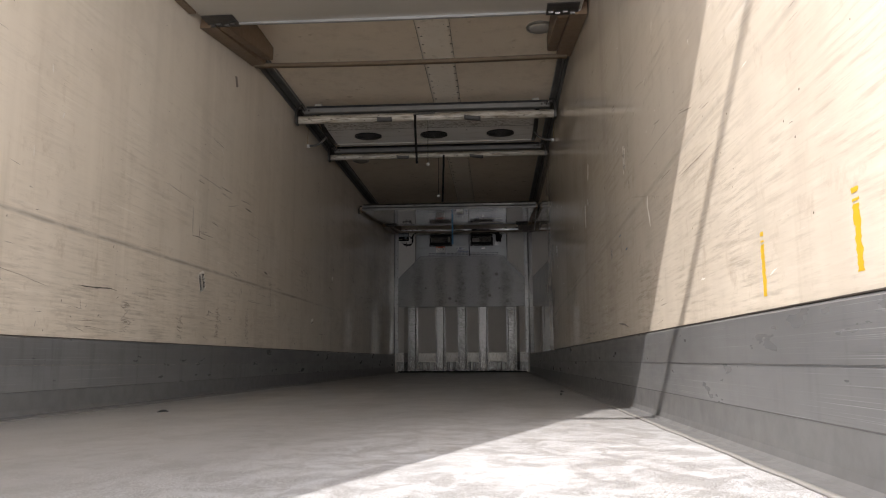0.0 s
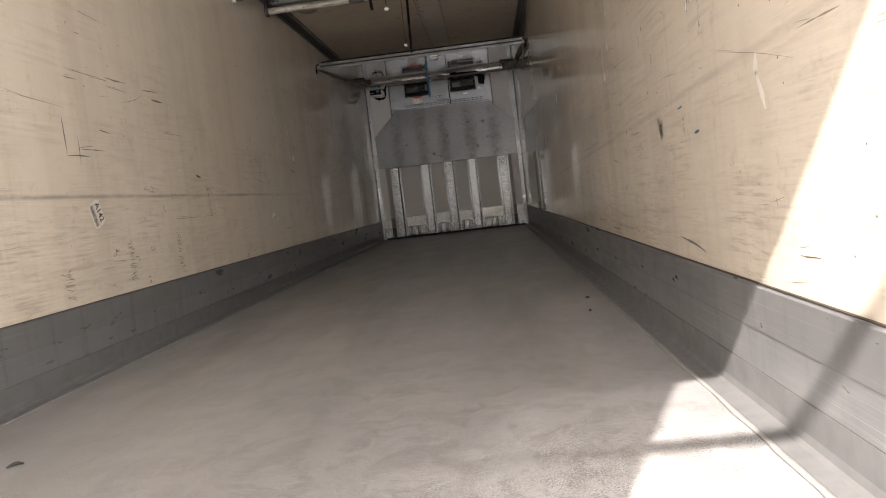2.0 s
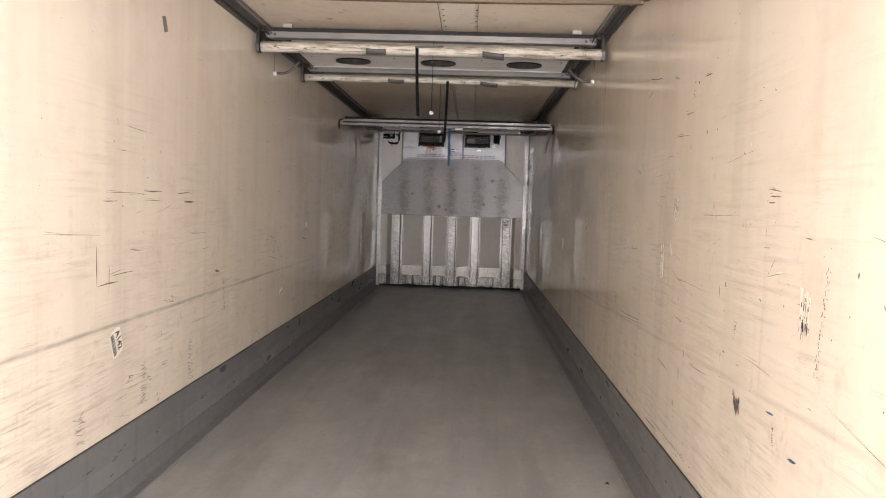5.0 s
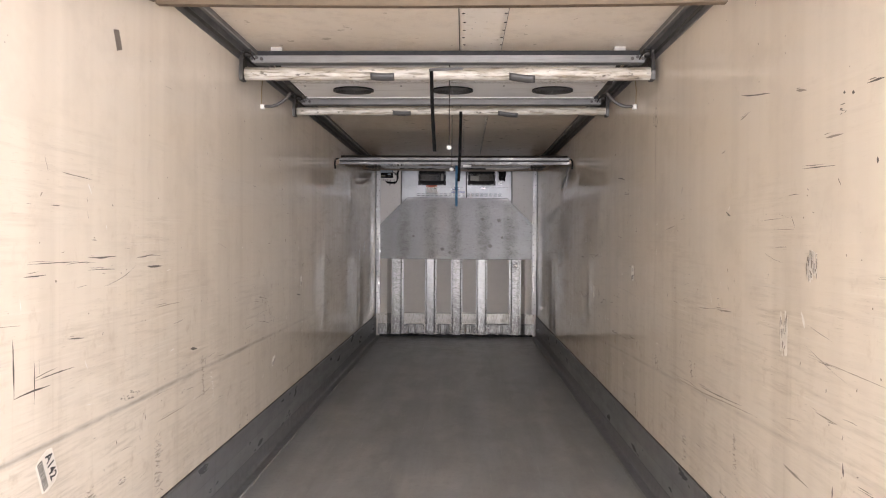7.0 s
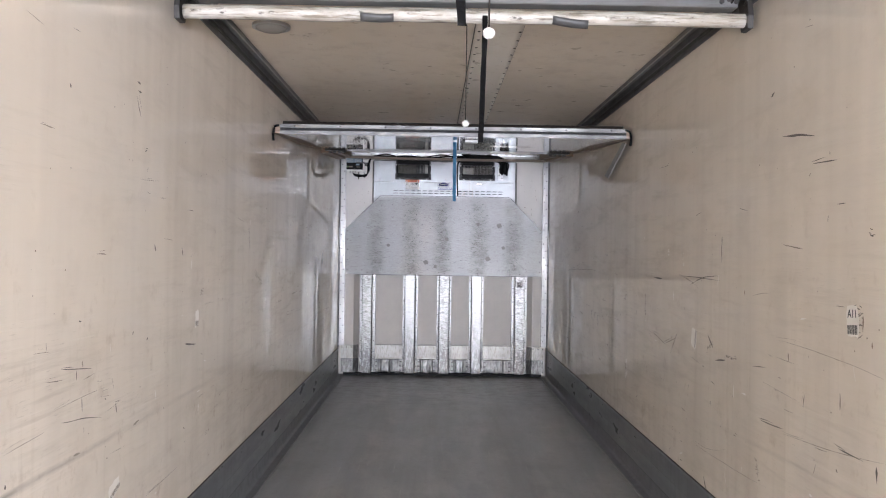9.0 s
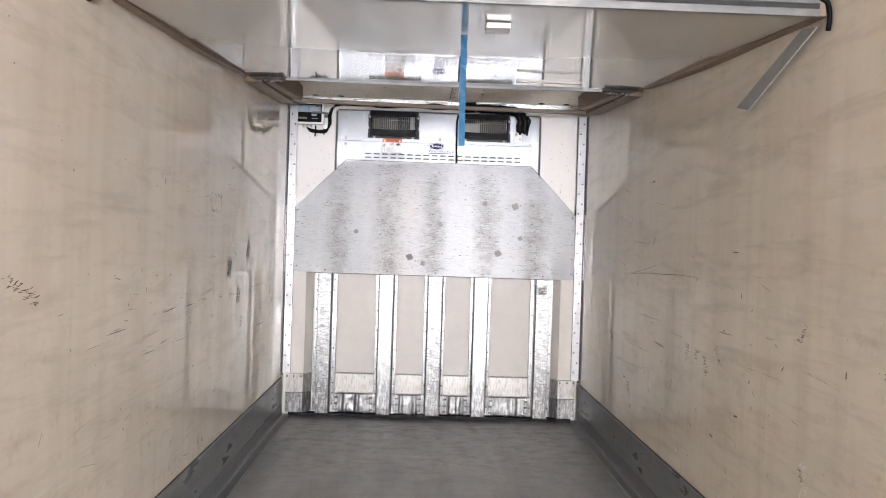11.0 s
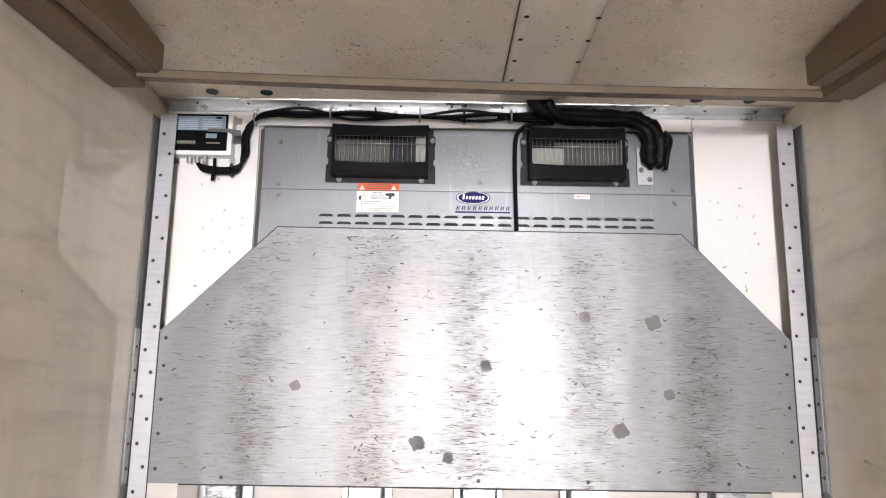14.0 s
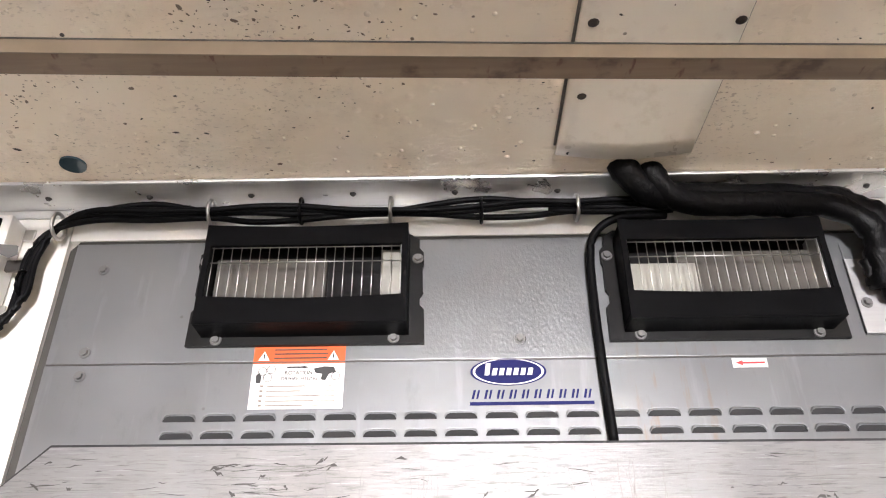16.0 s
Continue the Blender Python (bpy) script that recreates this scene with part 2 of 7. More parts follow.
def make_floor():
    k = Mat("grey_floor_coating", (0.325, 0.332, 0.338), 0.42, spec=0.4)
    # long wheel traces
    k.tint(k.ramp(k.noise(s=(1.8, 0.16, 1), scale=1.7, detail=4, warp=0.3), 0.40, 0.66, 0.0, 0.85), (0.22, 0.217, 0.21))
    k.tint(k.ramp(k.noise(s=(1.3, 0.5, 1), scale=2.2, detail=6, rough=0.65), 0.48, 0.68, 0.0, 0.6), (0.43, 0.42, 0.40))
    k.tint(k.ramp(k.noise(s=(1, 0.8, 1), scale=9.0, detail=6, rough=0.7), 0.52, 0.72, 0.0, 0.35), (0.24, 0.233, 0.222))
    k.tint(k.ramp(k.noise(s=(1, 0.7, 1), scale=3.2, detail=7, rough=0.68), 0.50, 0.66, 0.0, 0.3), (0.20, 0.196, 0.19))
    k.tint(k.ramp(k.noise(s=(1, 1, 1), scale=28.0, detail=5, rough=0.7), 0.55, 0.70, 0.0, 0.35), (0.15, 0.145, 0.138))
    # paler grey towards the doors, lifting the floor's brightness by colour
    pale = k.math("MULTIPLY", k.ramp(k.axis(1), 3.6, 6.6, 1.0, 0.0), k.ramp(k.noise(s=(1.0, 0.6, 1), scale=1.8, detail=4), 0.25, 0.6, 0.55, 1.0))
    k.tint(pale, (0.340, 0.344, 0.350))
    # paler where the sun falls by the doors: sunlight put into the colour
    sunlit_lift = k.math("MULTIPLY", k.ramp(k.axis(1), 3.5, 4.7, 1.0, 0.0), k.ramp(k.axis(0), 0.05, 0.5, 0.0, 1.0))
    k.tint(sunlit_lift, (0.64, 0.66, 0.69))
    # coarse non-slip grain, worn bare near the doors
    worn = k.math("MULTIPLY", k.ramp(k.axis(1), 5.0, 6.4, 1.0, 0.10), k.ramp(k.noise(scale=2.4, detail=6, rough=0.7), 0.32, 0.46))
    worn = k.math("MULTIPLY", worn, k.ramp(k.axis(0), -0.75, 0.15, 0.25, 1.0))
    patch = k.noise(s=(1.3, 1, 1), scale=9.0, detail=7, rough=0.7, warp=0.6)
    k.tint(k.math("MULTIPLY", k.ramp(patch, 0.47, 0.56, 0.0, 0.55), worn), (0.17, 0.163, 0.153))
    mott = k.noise(s=(1.4, 1, 1), scale=235.0, detail=4, rough=0.7, warp=0.5)
    isle = k.ramp(k.noise(scale=16.0, detail=4, rough=0.65), 0.38, 0.48, 0.15, 1.0)
    grit = k.math("MULTIPLY", worn, isle)
    k.tint(k.math("MULTIPLY", k.ramp(mott, 0.50, 0.56, 0.0, 0.78), grit), (0.105, 0.102, 0.098))
    # pale flecks paint the grain's sparkle
    k.tint(k.math("MULTIPLY", k.ramp(mott, 0.47, 0.42, 0.0, 0.85), grit), (0.60, 0.61, 0.63))
    k.tint(k.ramp(k.noise(s=(16, 0.5, 1), scale=4.0, detail=3), 0.64, 0.72, 0.0, 0.35), (0.46, 0.45, 0.43))
    k.tint(k.ramp(k.cells(scale=6.0), 0.010, 0.016, 0.9, 0.0), (0.06, 0.055, 0.05))
    # brown dirt lying before the front wall
    dirt = k.math("MULTIPLY", k.ramp(k.noise(s=(1, 1.6, 1), scale=7.0, detail=7, rough=0.72), 0.46, 0.62, 0.0, 0.75), k.ramp(k.axis(1), 13.2, 15.2, 0.0, 1.0))
    k.tint(dirt, (0.10, 0.085, 0.068))
    k.tint(k.math("MULTIPLY", k.ramp(k.cells(scale=34.0), 0.06, 0.10, 0.8, 0.0), k.ramp(k.axis(1), 12.5, 15.0, 0.0, 1.0)), (0.05, 0.04, 0.032))
    k.l(k.math("ADD", k.ramp(k.noise(s=(1, 0.5, 1), scale=3.5, detail=5), 0.3, 0.7, -0.05, 0.06), k.ramp(k.axis(1), 4.5, 11.0, 0.38, 0.33)), k.b.inputs["Roughness"])
    k.bump(k.math("MULTIPLY", mott, k.ramp(k.axis(1), 4.5, 8.0, 1.0, 0.0)), 0.4, 0.002)
    return k.m


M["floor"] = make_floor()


def make_kick(name, color, pale):
    """Coated sheet with long fine drag lines, chipped most near the doors."""
    k = Mat(name, color, 0.36, 0.0, spec=0.45)
    k.tint(k.ramp(k.noise(s=(1, 0.6, 1.5), scale=2.2, detail=4), 0.42, 0.7, 0.0, 0.6), tuple(c * 1.35 for c in color))
    k.tint(k.ramp(k.noise(s=(1, 5.0, 0.5), scale=3.0, detail=5, rough=0.65), 0.52, 0.72, 0.0, 0.5), tuple(c * 0.6 for c in color))
    rear = k.math("MULTIPLY", k.ramp(k.axis(1), 3.8, 6.0, 1.0, 0.08), k.ramp(k.noise(s=(1, 0.8, 4), scale=2.0, detail=3), 0.36, 0.58, 0.1, 1.0))
    sc = k.noise(s=(1, 0.22, 150), scale=3.0, detail=3, rough=0.55, warp=0.03)
    k.tint(k.math("MULTIPLY", k.ramp(sc, 0.60, 0.66, 0.0, 0.8), rear), pale)
    sd = k.noise(s=(1, 0.5, 120), scale=3.7, detail=4, rough=0.6, warp=0.04)
    k.tint(k.math("MULTIPLY", k.ramp(sd, 0.60, 0.67, 0.0, 0.45), rear), tuple(c * 0.3 for c in color))
    k.rough(k.noise(s=(1, 0.7, 3), scale=4.0, detail=4), 0.3, 0.7, 0.24, 0.42)
    k.bump(sc, 0.12, 0.001)
    return k.m


M["kick"] = make_kick("grey_kick_panel", (0.158, 0.161, 0.166), (0.40, 0.41, 0.42))
M["kick_low"] = make_kick("grey_lower_kick_panel", (0.174, 0.178, 0.184), (0.45, 0.46, 0.47))


POST_X = (-0.80, -0.385, -0.02, 0.415, 0.82)  # uprights behind the guard plate


def make_plate():
    k = Mat("scratched_aluminium_plate", (0.218, 0.22, 0.223), 0.4, 0.38, spec=0.3)
    k.brushed(0.55)
    # rubbed columns where the uprights stand behind the sheet
    col = None
    sway = k.ramp(k.noise(s=(1, 1, 1.2), scale=2.6, detail=3), 0.3, 0.7, -0.035, 0.035)
    for x in POST_X:
        near = k.ramp(k.math("ABSOLUTE", k.math("ADD", k.math("SUBTRACT", k.axis(0), x), sway), 0.0), 0.03, 0.125, 1.0, 0.0)
        col = near if col is None else k.math("MAXIMUM", col, near)
    low = k.ramp(k.axis(2), 0.55, 0.93, 1.0, 0.25)
    rub = k.math("MULTIPLY", k.math("MULTIPLY", col, low), k.ramp(k.noise(s=(1.5, 1, 2.2), scale=5.0, detail=5), 0.32, 0.62, 0.15, 1.0))
    k.tint(k.math("MULTIPLY", rub, 0.82), (0.105, 0.102, 0.097))
    warm = k.math("MULTIPLY", k.ramp(k.math("ABSOLUTE", k.math("ADD", k.axis(0), 0.30), 0.0), 0.05, 0.30, 1.0, 0.0), low)
    k.tint(k.math("MULTIPLY", k.ramp(k.noise(s=(1, 1, 0.6), scale=2.2), 0.40, 0.68, 0.1, 0.5), warm), (0.33, 0.285, 0.225))
    k.tint(k.ramp(k.noise(s=(1, 1, 1.4), scale=2.6, detail=4), 0.46, 0.68, 0.0, 0.35), (0.24, 0.24, 0.238))
    every = k.math("ADD", k.math("MULTIPLY", rub, 0.75), 0.22)
    s3 = k.noise(s=(1.5, 1, 8), scale=6.0, detail=8, rough=0.75)
    k.tint(k.math("MULTIPLY", k.ramp(s3, 0.44, 0.62, 0.0, 0.8), every), (0.15, 0.148, 0.146))
    s1 = k.noise(s=(1.3, 1, 13), scale=16.0, detail=7, rough=0.7, warp=0.45)
    k.tint(k.math("MULTIPLY", k.ramp(s1, 0.54, 0.60, 0.0, 0.95), every), (0.05, 0.046, 0.044))
    hair = k.noise(s=(1, 1, 42), scale=9.0, detail=5, rough=0.7)
    k.tint(k.ramp(hair, 0.58, 0.64, 0.0, 0.42), (0.14, 0.138, 0.136))
    k.tint(k.ramp(hair, 0.42, 0.36, 0.0, 0.40), (0.36, 0.364, 0.37))
    k.rough(s1, 0.35, 0.65, 0.35, 0.54)
    wave = k.noise(s=(1.0, 1, 0.25), scale=3.0, detail=2)
    k.bump(k.math("ADD", k.math("MULTIPLY", wave, 6.0), k.math("MULTIPLY", s1, 0.25)), 0.5, 0.003)
    return k.m


def post_material(name, scratch, flow):
    """Bright sheet aluminium with flaked-off patches and streaked feet."""
    k = Mat(name, (0.315, 0.315, 0.315), 0.40, 0.5, spec=0.35)
    g = k.noise(s=(24, 24, 1.2), scale=3.0, detail=4)
    k.tint(k.ramp(g, 0.5, 0.75, 0.0, 0.4), (0.25, 0.248, 0.245))
    s3 = k.noise(s=(3, 3, 7), scale=7.0, detail=8, rough=0.75)
    k.tint(k.ramp(s3, 0.44, 0.60, 0.0, scratch * 0.9), (0.11, 0.108, 0.105))
    s1 = k.noise(s=(3.0, 3.0, 22), scale=8.0, detail=5, rough=0.62, warp=0.3)
    k.tint(k.ramp(s1, 0.53, 0.62, 0.0, scratch), (0.055, 0.053, 0.05))
    v = k.noise(s=(18, 18, 3.2), scale=4.0, detail=5, rough=0.65, warp=0.3)
    foot = k.ramp(k.math("ADD", k.axis(2), k.math("MULTIPLY", k.noise(scale=6.0), 0.25)), 0.30, 0.85, 1.0, 0.0)
    k.tint(k.math("MULTIPLY", k.ramp(v, 0.40, 0.54, 0.0, flow), foot), (0.08, 0.076, 0.07))
    k.tint(k.ramp(k.noise(s=(1, 1, 0.6), scale=11.0, detail=3), 0.66, 0.71, 0.0, 0.85), (0.07, 0.065, 0.06))
    k.rough(g, 0.3, 0.7, 0.34, 0.48)
    k.bump(k.math("ADD", k.noise(s=(1, 1, 0.4), scale=6.0, detail=3), k.math("MULTIPLY", s1, 0.2)), 0.35, 0.004)
    return k.m


M["plate"] = make_plate()
M["alu"] = post_material("mill_aluminium", 0.28, 0.8)
M["alu_worn"] = post_material("worn_aluminium", 0.95, 0.9)
M["galv"] = metal_material("stained_galvanised_steel", (0.33, 0.318, 0.295), 0.40, (22, 22, 5), 0.85, (0.10, 0.09, 0.075), metal=0.35)
M["crumpled"] = metal_material("dented_aluminium", (0.22, 0.22, 0.216), 0.42, (14, 14, 4), 0.95, (0.03, 0.028, 0.026), metal=0.7)
M["rail"] = metal_material("dull_rail_aluminium", (0.19, 0.187, 0.182), 0.42, (20, 2, 20), 0.5)


def make_stucco():
    k = Mat("aluminium_unit_sheet", (0.185, 0.191, 0.197), 0.42, 0.6)
    k.tint(k.ramp(k.noise(s=(1, 1, 0.7), scale=3.0, detail=4), 0.42, 0.72, 0.0, 0.55), (0.165, 0.171, 0.178))
    k.tint(k.ramp(k.noise(s=(9, 9, 1.2), scale=3.0, detail=4), 0.60, 0.72, 0.0, 0.35), (0.29, 0.298, 0.31))
    k.tint(k.ramp(k.noise(s=(3, 1, 1.2), scale=5.0, detail=6, rough=0.7), 0.58, 0.72, 0.0, 0.5), (0.13, 0.132, 0.134))
    k.tint(k.ramp(k.cells(scale=9.0), 0.02, 0.035, 0.8, 0.0), (0.13, 0.125, 0.12))
    # rusty runs below the hood
    rust = k.math("MULTIPLY", k.ramp(k.noise(s=(14, 1, 2), scale=4.0, detail=4), 0.56, 0.66, 0.0, 0.5), k.ramp(k.math("ABSOLUTE", k.math("SUBTRACT", k.axis(0), 0.27), 0.0), 0.05, 0.12, 1.0, 0.0))
    k.tint(rust, (0.20, 0.13, 0.08))
    # crinkled between the hoods, plain beside them
    mid = k.ramp(k.math("ABSOLUTE", k.axis(0), 0.0), 0.16, 0.22, 1.0, 0.06)
    mid = k.math("MULTIPLY", mid, k.ramp(k.axis(2), 0.17, 0.21, 0.12, 1.0))
    st = k.math("MULTIPLY", k.noise(s=(1.3, 1, 0.8), scale=150.0, detail=3), mid)
    k.rough(k.noise(scale=8.0, detail=3), 0.3, 0.7, 0.32, 0.44)
    k.bump(k.math("ADD", st, k.math("MULTIPLY", k.noise(scale=2.5), 3.0)), 0.42, 0.0018)
    return k.m


M["evap"] = make_stucco()
M["front_panel"] = plain_material("greyish_front_panel", (0.48, 0.45, 0.41), 0.5, var=0.15)
M["white_panel"] = plain_material("white_front_panel", (0.67, 0.65, 0.615), 0.45, var=0.08)
M["black"] = plain_material("black_plastic", (0.003, 0.003, 0.0034), 0.42, spec=0.06)
M["rubber"] = plain_material("black_rubber", (0.0035, 0.0035, 0.004), 0.5, spec=0.08)
def make_wrap():
    """Black tape wound round foam, creased and a little shiny."""
    k = Mat("black_taped_foam", (0.0035, 0.0035, 0.004), 0.42, spec=0.10)
    k.tint(k.ramp(k.noise(scale=16.0, detail=4), 0.5, 0.72, 0.0, 0.6), (0.008, 0.0078, 0.0075))
    k.bump(k.noise(s=(1.6, 1, 1), scale=26.0, detail=5, rough=0.6, warp=0.8), 0.8, 0.006)
    return k.m


M["foam_wrap"] = make_wrap()
M["alu_clean"] = metal_material("clean_aluminium", (0.38, 0.38, 0.38), 0.42, (2, 30, 30), 0.3, (0.22, 0.22, 0.22), metal=0.4)
M["seal_edge"] = plain_material("greyish_beige_edge", (0.165, 0.125, 0.085), 0.45, var=0.5)
M["dark_screw"] = plain_material("dark_screw_head", (0.045, 0.042, 0.04), 0.4, 0.4)
M["drop"] = plain_material("wet_cream_drop", (0.76, 0.66, 0.54), 0.06, var=0.1)
M["port"] = plain_material("dark_teal_port", (0.035, 0.065, 0.08), 0.08, var=0.6)
M["gasket"] = plain_material("grimy_gasket_and_edge_shadow", (0.036, 0.034, 0.029), 0.6, var=0.6)
M["speck"] = plain_material("dark_mould_speck", (0.05, 0.04, 0.032), 0.7)
M["mark"] = plain_material("grey_brown_scuff", (0.26, 0.22, 0.175), 0.6)
M["brown"] = plain_material("brown_laminated_foam", (0.20, 0.135, 0.085), 0.5)


def make_seal():
    k = Mat("brown_stained_seal", (0.150, 0.098, 0.060), 0.5)
    k.tint(k.ramp(k.noise(s=(1.2, 20, 20), scale=4.0, detail=5), 0.42, 0.66, 0.0, 0.6), (0.20, 0.140, 0.09))
    k.tint(k.ramp(k.noise(s=(2.5, 3, 3), scale=6.0, detail=4), 0.54, 0.66, 0.0, 0.9), (0.06, 0.034, 0.02))
    k.tint(k.ramp(k.noise(s=(3, 1, 1), scale=14.0, detail=3), 0.62, 0.68, 0.0, 0.85), (0.075, 0.022, 0.01))
    return k.m


M["seal"] = make_seal()

M["edge"] = metal_material("scuffed_edge_channel", (0.22, 0.218, 0.214), 0.45, (3, 30, 30), 0.4)
M["steel"] = plain_material("zinc_steel", (0.50, 0.49, 0.47), 0.32, 0.9)
M["dark_steel"] = plain_material("dark_steel", (0.09, 0.085, 0.08), 0.45, 0.7)
M["screw"] = plain_material("dull_screw", (0.11, 0.105, 0.10), 0.4, 0.7)
M["white_plastic"] = plain_material("white_plastic", (0.75, 0.74, 0.71), 0.35, var=0.1)
M["grey_rubber"] = plain_material("grey_rubber", (0.30, 0.30, 0.30), 0.5)
M["fan_pale"] = plain_material("pale_fan_housing", (0.30, 0.295, 0.265), 0.6, var=0.4, spec=0.1)
M["flange"] = plain_material("worn_black_flange", (0.006, 0.0058, 0.0058), 0.45, spec=0.2, var=0.6)
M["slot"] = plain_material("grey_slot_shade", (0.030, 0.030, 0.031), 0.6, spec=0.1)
M["hose"] = plain_material("grey_drain_hose", (0.085, 0.078, 0.07), 0.45)
M["gunmetal"] = plain_material("grey_soft_tape", (0.10, 0.098, 0.095), 0.5)
M["ink_pale"] = plain_material("pale_grey_print", (0.46, 0.50, 0.53), 0.4, var=0.1)
M["bright_alu"] = metal_material("bright_aluminium", (0.66, 0.66, 0.66), 0.30, (2, 30, 30), 0.2, (0.4, 0.4, 0.4), metal=0.75)
M["fan_guard"] = plain_material("dusty_black_guard", (0.05, 0.048, 0.045), 0.5)
M["cove"] = plain_material("grey_cove_strip", (0.165, 0.168, 0.172), 0.4, var=0.45)
M["joint_grey"] = plain_material("grey_joint_line", (0.150, 0.152, 0.155), 0.45)
M["joint_dark"] = plain_material("dark_joint_line", (0.11, 0.11, 0.112), 0.5)
M["floor_edge"] = plain_material("pale_floor_sealant", (0.30, 0.296, 0.288), 0.5, var=0.5)
M["tag_worn"] = plain_material("rubbed_tag_paper", (0.56, 0.52, 0.465), 0.5, var=0.6)
M["tag_grey"] = plain_material("soiled_tag_paper", (0.34, 0.31, 0.27), 0.5, var=0.7)
M["tag_paper"] = plain_material("yellowed_tag_paper", (0.76, 0.72, 0.65), 0.4, var=0.2)
M["tape"] = plain_material("grimy_grey_tape", (0.075, 0.072, 0.068), 0.45, var=0.6)
M["strap"] = plain_material("black_webbing", (0.006, 0.0055, 0.0055), 0.8, spec=0.1)
M["edge_dark"] = metal_material("dull_dark_edge_channel", (0.14, 0.138, 0.135), 0.45, (3, 30, 30), 0.6)
M["blue"] = plain_material("blue_webbing", (0.006, 0.085, 0.165), 0.6)
M["cord"] = plain_material("dark_cord_gap_shade", (0.022, 0.018, 0.015), 0.8, spec=0.15)
M["yellow"] = plain_material("yellow_marking", (0.72, 0.47, 0.03), 0.55)
M["orange"] = plain_material("orange_print", (0.56, 0.085, 0.012), 0.45, var=0.05)
M["paper"] = plain_material("white_sticker", (0.78, 0.77, 0.74), 0.5, var=0.12)
M["ink"] = plain_material("black_ink", (0.03, 0.03, 0.03), 0.6)
M["ink_faded"] = plain_material("faded_ink", (0.20, 0.17, 0.14), 0.6)
M["residue"] = plain_material("grey_glue_residue", (0.10, 0.095, 0.088), 0.6, var=0.7)
M["ink_blue"] = plain_material("blue_print", (0.005, 0.007, 0.075), 0.5, var=0.05, spec=0.15)
M["red"] = plain_material("red_print", (0.60, 0.03, 0.03), 0.5, var=0.05)
M["scuff"] = plain_material("dark_scuff", (0.10, 0.085, 0.07), 0.6)
M["scuff_pale"] = plain_material("torn_pale_surface", (0.74, 0.71, 0.66), 0.5)
M["brass"] = plain_material("brass_rod", (0.36, 0.26, 0.12), 0.4, 0.6)
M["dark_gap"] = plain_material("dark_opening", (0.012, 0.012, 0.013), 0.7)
M["blue_grey"] = plain_material("pale_blue_print", (0.20, 0.26, 0.31), 0.3, var=0.1)
M["green"] = plain_material("green_key", (0.10, 0.35, 0.08), 0.4)
M["lamp_lens"] = plain_material("dull_lamp_lens", (0.42, 0.40, 0.36), 0.2)
M["coil"] = plain_material("grey_fan_parts", (0.085, 0.080, 0.070), 0.6, spec=0.1)


def make_tube():
    k = Mat("dirty_white_padding", (0.58, 0.55, 0.49), 0.5)
    k.tint(k.ramp(k.noise(s=(2, 9, 9), scale=3.0, detail=5), 0.42, 0.60, 0.0, 0.7), (0.34, 0.29, 0.22))
    k.tint(k.ramp(k.noise(s=(3, 30, 30), scale=2.0, detail=5), 0.50, 0.62, 0.0, 0.85), (0.17, 0.14, 0.095))
    k.tint(k.ramp(k.noise(s=(5, 12, 12), scale=4.0, detail=4), 0.60, 0.70, 0.0, 0.9), (0.07, 0.055, 0.04))
    k.bump(k.noise(s=(2, 10, 10), scale=5.0, detail=4), 0.4, 0.004)
    return k.m


def make_evap_body():
    k = Mat("grimy_white_housing", (0.82, 0.81, 0.79), 0.30)
    k.tint(k.ramp(k.noise(s=(1, 6, 1), scale=2.5, detail=5), 0.50, 0.72, 0.0, 0.5), (0.45, 0.41, 0.35))
    # flaking row along the rear fold
    fl = k.math("MULTIPLY", k.ramp(k.noise(s=(9, 14, 1), scale=4.0, detail=6, rough=0.7), 0.50, 0.58, 0.0, 0.85), k.ramp(k.math("ABSOLUTE", k.math("ADD", k.axis(1), 0.29), 0.0), 0.05, 0.12, 1.0, 0.0))
    k.tint(fl, (0.25, 0.21, 0.16))
    return k.m


def make_gloss():
    k = Mat("glossy_cream_panel", (0.47, 0.44, 0.39), 0.10, spec=0.5, coat=0.6)
    k.b.inputs["Coat Roughness"].default_value = 0.025
    k.tint(k.ramp(k.noise(scale=2.0, detail=4), 0.45, 0.75, 0.0, 0.3), (0.42, 0.385, 0.33))
    k.rough(k.noise(scale=5.0, detail=4), 0.35, 0.7, 0.05, 0.12)
    k.bump(k.noise(scale=2.5, detail=2), 0.06, 0.01)
    return k.m


M["tube"], M["evap_body"], M["gloss"] = make_tube(), make_evap_body(), make_gloss()


def make_curtain(name, clear):
    """Soiled plastic: part clear, part scattering the light through."""
    k = Mat(name, (0.45, 0.45, 0.44), 0.4)
    tl, tr, m1, m2 = k.n("ShaderNodeBsdfTranslucent"), k.n("ShaderNodeBsdfTransparent"), k.n("ShaderNodeMixShader"), k.n("ShaderNodeMixShader")
    tl.inputs["Color"].default_value = (0.42, 0.43, 0.43, 1)
    m1.inputs[0].default_value, m2.inputs[0].default_value = 0.3, clear
    k.l(k.b.outputs[0], m1.inputs[1]), k.l(tl.outputs[0], m1.inputs[2])
    k.l(m1.outputs[0], m2.inputs[1]), k.l(tr.outputs[0], m2.inputs[2])
    k.l(m2.outputs[0], k.n("ShaderNodeOutputMaterial").inputs[0])
    out = [n for n in k.t.nodes if n.bl_idname == "ShaderNodeOutputMaterial"]
    k.t.nodes.remove(out[0])
    k.tint(k.ramp(k.noise(scale=3.0), 0.4, 0.7, 0.0, 0.3), (0.36, 0.36, 0.34))
    return k.m


M["curtain"], M["curtain_clear"] = make_curtain("milky_plastic_strip", 0.06), make_curtain("clear_plastic_strip", 0.30)


